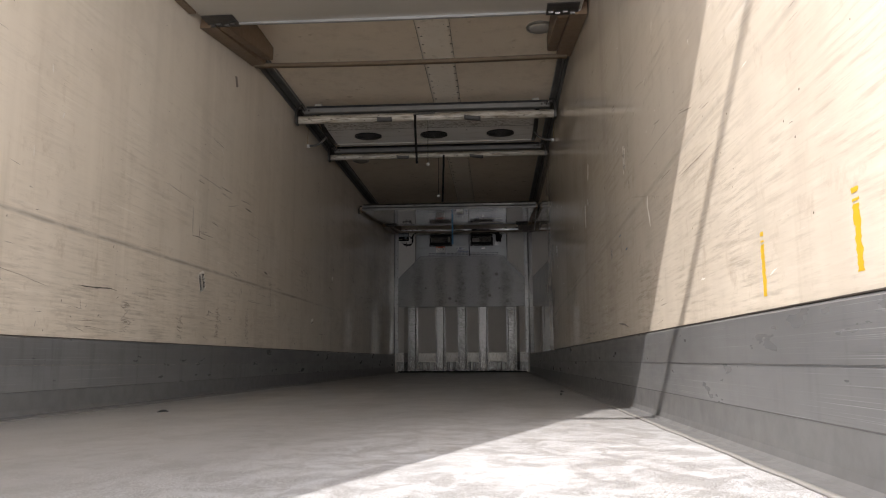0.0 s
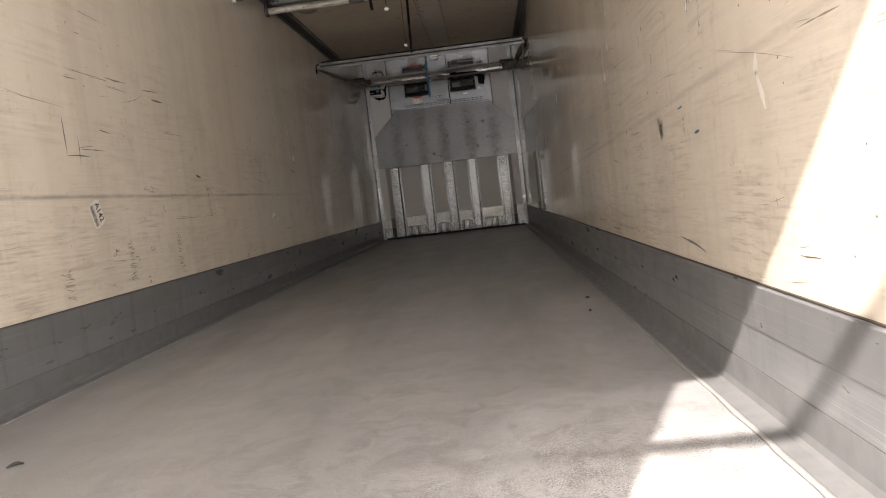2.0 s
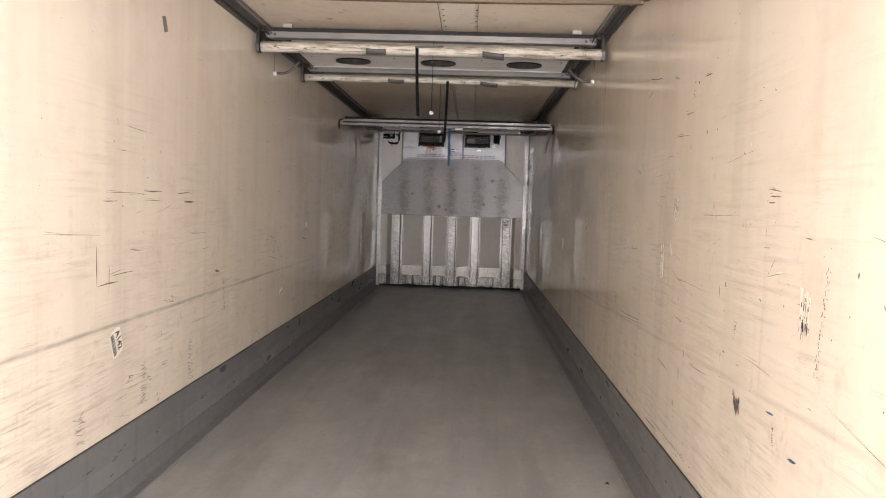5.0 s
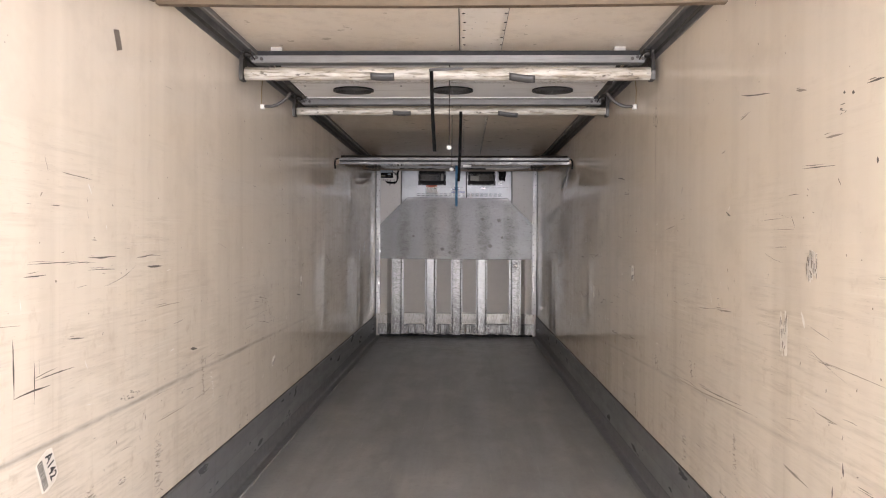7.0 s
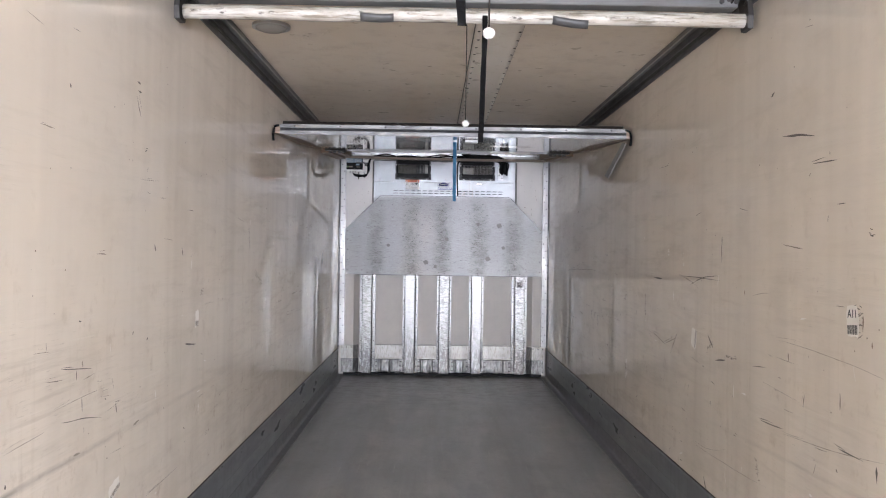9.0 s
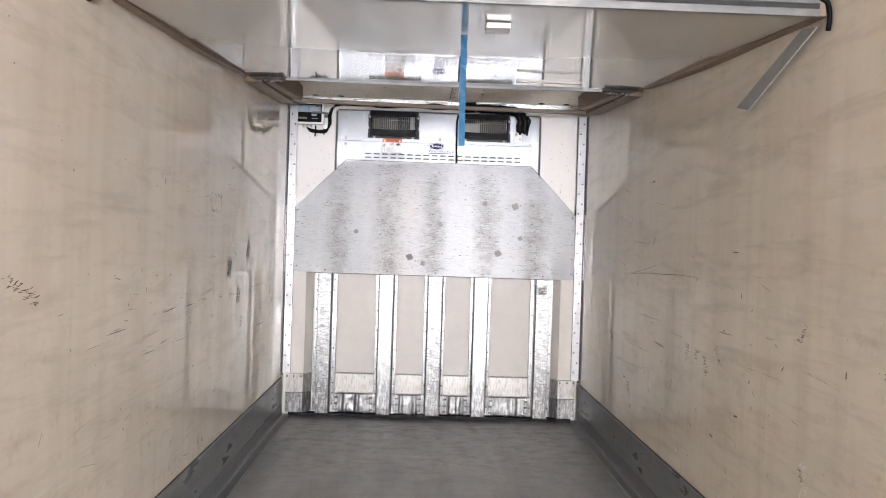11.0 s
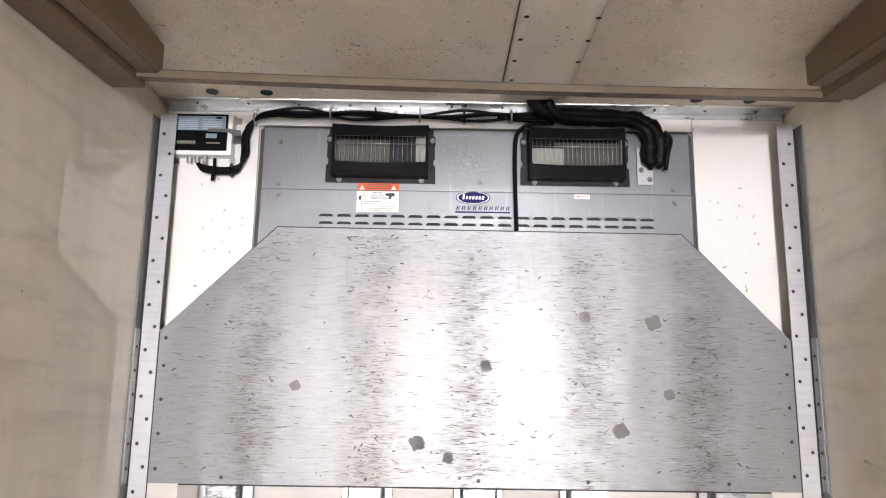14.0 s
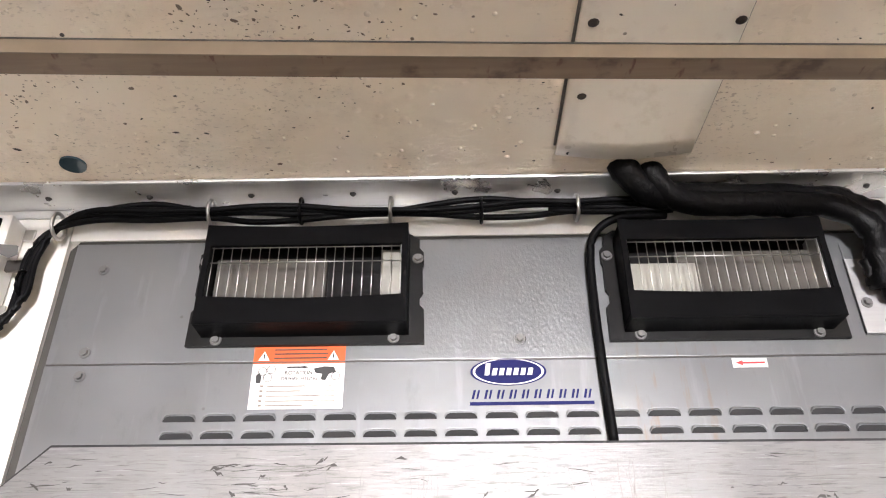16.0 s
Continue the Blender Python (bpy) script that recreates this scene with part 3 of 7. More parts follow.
# ---- mesh helpers ----
def box(bm, x0, x1, y0, y1, z0, z1, bevel=0.0):
    r = bmesh.ops.create_cube(bm, size=1.0)
    vs = r["verts"]
    for v in vs:
        v.co = Vector((x0 + (v.co.x + 0.5) * (x1 - x0), y0 + (v.co.y + 0.5) * (y1 - y0), z0 + (v.co.z + 0.5) * (z1 - z0)))
    if bevel > 0:
        es = {e for v in vs for e in v.link_edges}
        bmesh.ops.bevel(bm, geom=list(es), offset=bevel, segments=2, affect="EDGES", profile=0.6)
    return bm


def B(x0, x1, y0, y1, z0, z1, bevel=0.0):
    return box(bmesh.new(), x0, x1, y0, y1, z0, z1, bevel)


def tube_path(bm, pts, r, sides=10, cap=True):
    """A round bar along a line of points; r a number or a list."""
    pts = [Vector(p) for p in pts]
    rings = []
    for i, p in enumerate(pts):
        d = (pts[min(i + 1, len(pts) - 1)] - pts[max(i - 1, 0)]).normalized()
        ref = Vector((0, 0, 1)) if abs(d.z) < 0.9 else Vector((1, 0, 0))
        u = d.cross(ref).normalized()
        v = d.cross(u)
        rr = r[i] if isinstance(r, (list, tuple)) else r
        rings.append([bm.verts.new(p + rr * (math.cos(a) * u + math.sin(a) * v)) for a in (2 * math.pi * k / sides for k in range(sides))])
    for a, b in zip(rings, rings[1:]):
        for k in range(sides):
            f = bm.faces.new((a[k], a[(k + 1) % sides], b[(k + 1) % sides], b[k]))
            f.smooth = True
    if cap:
        bm.faces.new(rings[0][::-1])
        bm.faces.new(rings[-1])
    return bm


def spline(pts, steps=6):
    """Points along a smooth curve through pts."""
    p = [Vector(q) for q in pts]
    p = [2 * p[0] - p[1]] + p + [2 * p[-1] - p[-2]]
    out = []
    for i in range(1, len(p) - 2):
        for s in range(steps):
            t = s / steps
            a, b, c, d = p[i - 1], p[i], p[i + 1], p[i + 2]
            out.append(0.5 * (2 * b + (c - a) * t + (2 * a - 5 * b + 4 * c - d) * t * t + (3 * b - a - 3 * c + d) * t**3))
    out.append(p[-2])
    return out


def prism(bm, outline, axis, lo, hi):
    """A closed outline in the two other axes, drawn out along axis from lo to hi."""
    def at(p, q):
        c = [0, 0, 0]
        others = [i for i in range(3) if i != axis]
        c[others[0]], c[others[1]], c[axis] = p[0], p[1], q
        return bm.verts.new(c)
    a, b = [at(p, lo) for p in outline], [at(p, hi) for p in outline]
    n = len(outline)
    bm.faces.new(a[::-1])
    bm.faces.new(b)
    for i in range(n):
        bm.faces.new((a[i], a[(i + 1) % n], b[(i + 1) % n], b[i]))
    bmesh.ops.recalc_face_normals(bm, faces=bm.faces[:])
    return bm


def disc(bm, centre, r, depth, axis="z", sides=24, squash=1.0):
    """A short round solid, its axis along x, y or z."""
    turn = {"z": Matrix.Identity(4), "y": pose(0, 0, 0, 90), "x": pose(0, 0, 0, 0, 90)}[axis]
    bmesh.ops.create_cone(bm, cap_ends=True, segments=sides, radius1=r, radius2=r * squash, depth=depth, matrix=Matrix.Translation(centre) @ turn)
    return bm


def done(bm, name, material):
    me = bpy.data.meshes.new(name)
    bm.to_mesh(me)
    bm.free()
    me.materials.append(material)
    return me


def thing(name, label, category, base=(0, 0, 0), group="", kind=""):
    """An empty top-level object, at its base, for parts."""
    ob = new(name)
    ob.location = base
    BASE[ob] = Vector(base)
    return tagged(ob, label, category, group, kind)


def solid(name, bm, material, label, category, base=(0, 0, 0), group="", kind=""):
    """A top-level object that is one mesh, built in the place's own axes."""
    bmesh.ops.translate(bm, verts=bm.verts[:], vec=-Vector(base))
    ob = new(name, done(bm, name, material))
    ob.location = base
    BASE[ob] = Vector(base)
    return tagged(ob, label, category, group, kind)


def part(name, bm, material, parent, label="", kind=""):
    """One mesh under a thing or a part, built in the place's own axes."""
    bmesh.ops.translate(bm, verts=bm.verts[:], vec=-BASE[parent])
    ob = new(name, done(bm, name, material))
    ob.parent = parent
    BASE[ob] = BASE[parent].copy()
    return tagged(ob, label, "", "", kind)


def pieces(name, me, parent, places, turn=None):
    """Alike small parts that share one mesh."""
    for p in places:
        ob = new(name, me)
        ob.parent = parent
        ob.matrix_local = Matrix.Translation(Vector(p) - BASE[parent]) @ (turn or Matrix.Identity(4))


def letters(text, size, material, parent, place, turn, name="lettering", squeeze=1.0):
    """Flat letters with the built-in font, as a mesh."""
    cu = bpy.data.curves.new(name, "FONT")
    cu.body, cu.size, cu.align_x, cu.align_y = text, size, "CENTER", "CENTER"
    cu.offset = size * 0.022
    tmp = bpy.data.objects.new(name, cu)
    me = bpy.data.meshes.new_from_object(tmp)
    me.materials.clear()
    me.materials.append(material)
    bpy.data.objects.remove(tmp)
    ob = new(name, me)
    ob.parent = parent
    ob.matrix_local = Matrix.Translation(Vector(place) - BASE[parent]) @ turn @ Matrix.Diagonal((squeeze, 1, 1, 1))
    return ob


# screw heads, facing -y, +z or -z
def screw_mesh(r, h, material):
    bm = bmesh.new()
    bmesh.ops.create_cone(bm, cap_ends=True, segments=10, radius1=r, radius2=r * 0.55, depth=h, matrix=Matrix.Translation((0, 0, h / 2)))
    return done(bm, "screw", material)


SCREW = screw_mesh(0.0068, 0.004, M["dark_screw"])
STRIP_SCREW = screw_mesh(0.0088, 0.0024, plain_material("rusty_countersunk_screw", (0.035, 0.024, 0.016), 0.6, 0.2))
RIVET = screw_mesh(0.0072, 0.004, plain_material("dark_rivet", (0.055, 0.053, 0.05), 0.4, 0.4))
bm = bmesh.new()
bmesh.ops.create_cone(bm, cap_ends=True, segments=16, radius1=0.0108, radius2=0.0100, depth=0.0018, matrix=Matrix.Translation((0, 0, 0.0009)))
bmesh.ops.create_cone(bm, cap_ends=True, segments=6, radius1=0.0072, radius2=0.0066, depth=0.0055, matrix=Matrix.Translation((0, 0, 0.0045)))
BOLT = done(bm, "bolt", plain_material("grey_bolt", (0.16, 0.158, 0.155), 0.4, 0.4))
TO_REAR, DOWN = pose(0, 0, 0, 90), pose(0, 0, 0, 180)
TO_RIGHT, TO_LEFT = pose(0, 0, 0, 0, 90), pose(0, 0, 0, 0, -90)

# ---- the box body ----
T = 0.08
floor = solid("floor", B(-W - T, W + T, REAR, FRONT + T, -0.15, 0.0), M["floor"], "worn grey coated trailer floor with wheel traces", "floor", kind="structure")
ceiling = solid("ceiling", B(-W - T, W + T, REAR, FRONT + T, CEIL, CEIL + T), M["ceiling"], "cream moulded trailer ceiling, speckled with damp", "ceiling", kind="structure")
wall_left = solid("wall_left", B(-W - T, -W, REAR - 0.07, FRONT, 0.0, CEIL), M["wall_l"], "cream glossy side wall, scuffed and scratched", "wall", kind="structure")
wall_right = solid("wall_right", B(W, W + T, REAR - 0.07, FRONT, 0.0, CEIL), M["wall_r"], "cream glossy side wall, scuffed, partly sunlit", "wall", kind="structure")
wall_front = solid("wall_front", B(-W - T, W + T, FRONT, FRONT + T, 0.0, CEIL), M["front_panel"], "cream front bulkhead wall behind metal guards", "wall", kind="structure")

# closed rear door leaf with plastic strips, unseen, added to shape the sunlight; rear frame
door_1 = thing("door_1", "unseen white door leaf and plastic strips, added to shape the sunlight over half the rear opening", "door", (-0.6, REAR, 0), kind="structure")
part("leaf", B(-W + 0.0005, -0.90, REAR - 0.055, REAR - 0.015, 0.0, CEIL - 0.022), M["white_panel"], door_1)
for x0, x1, m in ((-0.90, -0.66, "curtain"), (-0.67, -0.43, "curtain"), (-0.44, -0.20, "curtain_clear"), (-0.21, 0.02, "curtain_clear")):
    y = REAR - 0.040 - 0.004 * (round(x0 * 4.3) % 2)
    part("plastic_strip", B(x0, x1, y, y + 0.002, 0.0, CEIL - 0.022), M[m], door_1, "unseen hanging plastic strip, added to dim the sunlight")
solid("lintel", B(-W - T, W + T, REAR - 0.06, REAR - 0.002, CEIL - 0.02, CEIL + T), M["alu"], "aluminium rear door lintel", "lintel", kind="structure")
# unseen bar, placed to cast the thin shadow on floor and right wall
solid("door_bar", B(-W - T, W + T, 1.51, 1.55, CEIL - 0.038, CEIL - 0.005), M["alu"], "unseen aluminium bar behind the rear doors, placed to cast a thin shadow", "bar", kind="structure")

# yard behind
ground = solid("ground", B(-400, 400, -400, 400, -1.75, -1.25), plain_material("pale_concrete_yard", (0.55, 0.535, 0.51), 0.8), "pale concrete yard behind the trailer", "ground", kind="structure")


def make_skirting(side):
    """Kick panel along a side wall with a coved strip at the floor."""
    s = side
    root = thing("skirting_left" if s < 0 else "skirting_right", "dark grey scuffed metal kick panel along the wall", "skirting", (s * W, 0, 0), kind="structure")
    y0, y1 = REAR + 0.005, FRONT - 0.10
    upper = [(s * (W - 0.001), 0.2045), (s * (W - 0.001), 0.318), (s * (W - 0.004), 0.318), (s * (W - 0.0118), 0.311), (s * (W - 0.0118), 0.2045)]
    part("upper_panel", prism(bmesh.new(), upper, 1, y0, y1), M["kick"], root)
    lower = [(s * (W - 0.001), 0.1015), (s * (W - 0.001), 0.2015), (s * (W - 0.010), 0.2015), (s * (W - 0.010), 0.1015)]
    part("lower_panel", prism(bmesh.new(), lower, 1, y0, y1), M["kick_low"], root)
    cove = [(s * (W - 0.001), 0.001), (s * (W - 0.001), 0.0985), (s * (W - 0.012), 0.0985), (s * (W - 0.013), 0.030), (s * (W - 0.018), 0.013), (s * (W - 0.030), 0.006), (s * (W - 0.068), 0.004), (s * (W - 0.070), 0.001)]
    bm = prism(bmesh.new(), cove, 1, y0, y1)
    part("floor_strip", bm, M["cove"], root)
    part("joint", B(*sorted((s * (W - 0.0012), s * (W - 0.0112))), y0, y1, 0.2018, 0.2042), M["joint_grey"], root, "pale sealant line between the panels")
    part("joint", B(*sorted((s * (W - 0.0012), s * (W - 0.0105))), y0, y1, 0.0988, 0.1012), M["joint_dark"], root, "dark joint above the floor strip")
    # uneven bead of sealant on the floor
    bead = bmesh.new()
    rows = []
    for i in range(140):
        y = y0 + (y1 - y0) * i / 139
        w = 0.016 + 0.007 * noise.noise((y * 5.0, s, 0.3)) + 0.004 * noise.noise((y * 23.0, s, 1.3))
        rows.append([bead.verts.new((s * (W - d), y, z)) for d, z in ((0.0705, 0.0008), (0.0705, 0.0055), (0.0705 + w * 0.6, 0.0048), (0.0705 + w, 0.0008))])
    for p, q in zip(rows, rows[1:]):
        for k in range(4):
            bead.faces.new((p[k], p[(k + 1) % 4], q[(k + 1) % 4], q[k])).smooth = True
    bead.faces.new(rows[0][::-1]), bead.faces.new(rows[-1])
    bmesh.ops.recalc_face_normals(bead, faces=bead.faces[:])
    part("sealant_bead", bead, M["floor_edge"], root, "uneven pale sealant bead along the floor")
    part("top_joint", B(*sorted((s * (W - 0.0010), s * (W - 0.0075))), y0, y1, 0.3185, 0.3215), M["speck"], root, "dark joint above the panel")
    return root


make_skirting(-1), make_skirting(1)


def make_rail(side):
    """Grooved track in the corner of wall and ceiling."""
    s = side
    root = thing("ceiling_track", "dull grey aluminium track along wall and ceiling", "track", (s * W, 11.4, CEIL), group="ceiling tracks")
    x = lambda d: s * (W - d)
    prof = [(x(0.001), CEIL - 0.001), (x(0.075), CEIL - 0.001), (x(0.075), CEIL - 0.035), (x(0.062), CEIL - 0.035), (x(0.062), CEIL - 0.018),
            (x(0.035), CEIL - 0.018), (x(0.035), CEIL - 0.055), (x(0.012), CEIL - 0.055), (x(0.006), CEIL - 0.085), (x(0.001), CEIL - 0.085)]
    part("channel", prism(bmesh.new(), prof, 1, 3.2, 15.06), M["rail"], root)
    part("rib", B(*sorted((x(0.0755), x(0.0785))), 3.2, 15.05, CEIL - 0.036, CEIL - 0.028), M["alu_clean"], root, "thin bright edge of the track")
    part("rib", B(*sorted((x(0.0125), x(0.0160))), 3.2, 15.05, CEIL - 0.060, CEIL - 0.0555), M["alu_clean"], root, "thin bright edge of the track")
    part("lip", B(min(x(0.030), x(0.026)), max(x(0.030), x(0.026)), 3.2, 15.05, CEIL - 0.075, CEIL - 0.054), M["dark_steel"], root)
    return root


make_rail(-1), make_rail(1)

# ceiling cover strip, sagging open at its front end
strip = thing("ceiling_strip", "pale cover strip screwed along the ceiling, sagging at its end", "cover strip", (0.205, 9, CEIL))
bm = bmesh.new()
rows = []
for i in range(40):
    y = 3.0 + 12.0 * i / 29 if i < 29 else 15.0 + 0.042 * (i - 29)
    row = []
    for k in range(9):
        u = k / 8
        sag = 0.009 * math.sin(math.pi * u) * max(0.0, (y - 15.15) / 0.28) ** 2
        row.append((0.082 + 0.246 * u, y + (0.006 * math.sin(math.pi * u) if i == 39 else 0), CEIL - 0.006 - sag))
    rows.append(row)
low = [[bm.verts.new((x, y, z - 0.004)) for x, y, z in r] for r in rows]
top = [[bm.verts.new((x, y, z)) for x, y, z in r] for r in rows]
for i in range(39):
    for k in range(8):
        bm.faces.new((low[i][k], low[i + 1][k], low[i + 1][k + 1], low[i][k + 1])).smooth = True
        bm.faces.new((top[i][k], top[i][k + 1], top[i + 1][k + 1], top[i + 1][k])).smooth = True
    bm.faces.new((low[i][0], top[i][0], top[i + 1][0], low[i + 1][0]))
    bm.faces.new((low[i][8], low[i + 1][8], top[i + 1][8], top[i][8]))
for k in range(8):
    bm.faces.new((low[39][k], top[39][k], top[39][k + 1], low[39][k + 1]))
    bm.faces.new((low[0][k], low[0][k + 1], top[0][k + 1], top[0][k]))
bmesh.ops.recalc_face_normals(bm, faces=bm.faces[:])


def make_strip_material():
    k = Mat("pale_cover_strip", (0.90, 0.83, 0.725), 0.36)
    k.tint(k.ramp(k.noise(scale=2.0, detail=4), 0.42, 0.70, 0.0, 0.5), (0.80, 0.71, 0.58))
    k.tint(k.ramp(k.noise(scale=14.0, detail=6, rough=0.7), 0.55, 0.72, 0.0, 0.45), (0.62, 0.52, 0.40))
    sp = k.math("MULTIPLY", k.ramp(k.cells(scale=20.0), 0.05, 0.08, 1.0, 0.0), k.ramp(k.noise(scale=6.0), 0.48, 0.55))
    k.tint(sp, (0.12, 0.09, 0.07))
    k.rough(k.noise(scale=9.0), 0.3, 0.7, 0.26, 0.4)
    k.bump(k.noise(scale=14.0, detail=3), 0.15, 0.003)
    return k.m


part("sheet", bm, make_strip_material(), strip)
for x, w in ((0.0795, 0.0022), (0.3305, 0.0010)):
    part("joint", B(x - w, x + w, 3.0, 15.40, CEIL - 0.0045, CEIL - 0.0005), M["scuff"], strip, "dark joint beside the strip")
pieces("screw", STRIP_SCREW, strip, [(x + 0.003 * math.sin(i * 2.1), 15.414 - 0.153 * i + 0.004 * math.sin(i * 1.7), CEIL - 0.0100) for x, first in ((0.106, 0), (0.321, 2)) for i in range(first, 62)], DOWN)

# damp specks and hanging drops on the ceiling
rnd = random.Random(31)
bm, fine = bmesh.new(), bmesh.new()
for i in range(9000):
    large = i < 420
    x, y = rnd.uniform(-1.14, 1.14), 15.48 - abs(rnd.gauss(0, 1.5 if large else 0.75))
    if abs(x) > 1.14 or y > 15.48 or (0.075 < x < 0.335 and y > 15.1):
        continue
    z = CEIL - 0.0006 if not 0.075 < x < 0.335 else CEIL - 0.0106
    if not large and noise.noise(Vector((x * 2.6, y * 3.1, 3.7))) + 0.45 * noise.noise(Vector((x * 9, y * 9, 1.7))) < rnd.uniform(0.0, 0.35):
        continue
    r, long, an = (0.0012 if large else 0.0008) + min(0.003, rnd.expovariate(1300 if large else 1500)), rnd.uniform(1.0, 2.2), rnd.gauss(0.2, 0.7)
    vs, into = [], bm if large else fine
    for k in range(6):
        a = k * math.pi / 3
        px, py = r * long * math.cos(a) * rnd.uniform(0.6, 1.2), r * math.sin(a) * rnd.uniform(0.6, 1.2)
        vs.append(into.verts.new((x + px * math.cos(an) - py * math.sin(an), y + px * math.sin(an) + py * math.cos(an), z)))
    into.faces.new(vs[::-1])
for x, y, length, an in ((-0.429, 15.029, 0.034, 0.15), (-0.41, 15.13, 0.010, 0.3), (-0.43, 15.16, 0.012, 2.0)):
    vs = [bm.verts.new((x + px * length * math.cos(an) - py * length * math.sin(an), y + px * length * math.sin(an) + py * length * math.cos(an), CEIL - 0.0007)) for px, py in ((-0.5, 0.02), (-0.2, 0.10), (0.2, 0.03), (0.5, 0.12), (0.45, -0.06), (0.1, -0.10), (-0.3, -0.05))]
    bm.faces.new(vs)
part("mould_grain", fine, plain_material("brown_mould_grain", (0.17, 0.125, 0.09), 0.6), ceiling, "clusters of fine brown grain", "stuff")
part("damp_specks", bm, M["speck"], ceiling, "dark damp specks", "stuff")
bm = bmesh.new()
for i in range(900):
    x, y = rnd.uniform(-1.14, 1.14), rnd.uniform(14.3, 15.48) if i < 740 else rnd.uniform(12.6, 14.6)
    if 0.07 < x < 0.34:
        continue
    r = rnd.uniform(0.002, 0.0055)
    ring = [bm.verts.new((x + r * math.cos(a), y + r * math.sin(a), CEIL - 0.0003)) for a in [k * math.pi / 5 for k in range(10)]]
    mid_ring = [bm.verts.new((x + 0.65 * r * math.cos(a), y + 0.65 * r * math.sin(a), CEIL - r * 0.42)) for a in [k * math.pi / 5 for k in range(10)]]
    tip = bm.verts.new((x, y, CEIL - r * 0.55))
    for k in range(10):
        bm.faces.new((ring[k], mid_ring[k], mid_ring[(k + 1) % 10], ring[(k + 1) % 10])).smooth = True
        bm.faces.new((mid_ring[k], tip, mid_ring[(k + 1) % 10])).smooth = True
bmesh.ops.recalc_face_normals(bm, faces=bm.faces[:])
part("hanging_drops", bm, M["drop"], ceiling, "small hanging water drops", "stuff")

# ---- front wall: guards, cooling unit ----
PY = 15.505  # face of the guard plate


def make_corner_post(side):
    s = side
    root = thing("corner_post", "riveted aluminium corner angle of the front wall", "corner post", (s * W, PY, 0), group="corner posts")
    a, b = sorted((s * 1.160, s * 1.228))
    part("front_flange", B(a, b, PY - 0.004, PY, 0.3535, CEIL - 0.07), M["alu_clean"], root)
    a, b = sorted((s * 1.2345, s * 1.2295))
    part("side_flange", B(a, b, PY - 0.055, PY + 0.09, 0.33, CEIL - 0.09), M["edge_dark"], root)
    a, b = sorted((s * 1.2292, s * 1.2265))
    part("fold", B(a, b, PY - 0.006, PY + 0.02, 0.37, CEIL - 0.09), M["dark_gap"], root)
    # thin dark lines on both sides of the front flange
    a, b = sorted((s * 1.1605, s * 1.1565))
    part("seal_line", B(a, b, PY - 0.0016, PY - 0.0004, 0.36, 1.72), M["dark_gap"], root, "thin dark line beside the flange")
    a, b = sorted((s * 1.2225, s * 1.2285))
    part("seal_line", B(a, b, PY - 0.0056, PY - 0.0042, 0.36, CEIL - 0.09), M["dark_gap"], root, "thin dark line beside the flange")
    a, b = sorted((s * 1.2290, s * 1.2250))
    part("wall_strip", B(a, b, PY - 0.052, PY - 0.012, 1.19, 1.73), M["alu"], root)
    zs = [0.42 + 0.165 * i for i in range(13)]
    pieces("screw", SCREW, root, [(s * 1.178, PY - 0.004, z) for z in zs] + [(s * 1.205, PY - 0.004, z + 0.08) for z in zs], TO_REAR)
    pieces("rivet", RIVET, root, [(s * 1.225, PY - 0.032, 1.24 + 0.085 * i) for i in range(6)], TO_LEFT if s > 0 else TO_RIGHT)
    return root


make_corner_post(-1), make_corner_post(1)


def make_corner_cover(side):
    """Folded cover beside the corner post, with its kick plates."""
    s = side
    root = thing("corner_cover", "folded cream corner cover with metal kick plates", "corner cover", (s * 1.1, PY, 0), group="corner covers")
    outline = [(s * 1.160, FRONT - 0.002), (s * 1.160, PY + 0.002), (s * 1.052, PY + 0.002), (s * 0.998, FRONT - 0.03), (s * 0.998, FRONT - 0.002)]
    part("cover", prism(bmesh.new(), outline, 2, 0.355, 1.19), M["front_panel"], root)
    out2 = [(s * 1.195, FRONT - 0.002), (s * 1.195, PY - 0.004), (s * 1.054, PY - 0.004), (s * 0.996, FRONT - 0.034), (s * 0.996, FRONT - 0.002)]
    part("upper_kick_plate", prism(bmesh.new(), out2, 2, 0.198, 0.352), M["galv"], root)
    part("lower_kick_plate", prism(bmesh.new(), [(p[0], p[1] - (0.004 if p[1] < FRONT - 0.01 else 0)) for p in out2], 2, 0.035, 0.194), M["alu"], root, "dented scratched lower plate")
    pieces("rivet", RIVET, root, [(s * x, PY - 0.008, z) for x in (1.183, 1.075) for z in (0.06, 0.115, 0.17)] + [(s * x, PY - 0.004, 0.33) for x in (1.183, 1.13, 1.07)], TO_REAR)
    return root


make_corner_cover(-1), make_corner_cover(1)


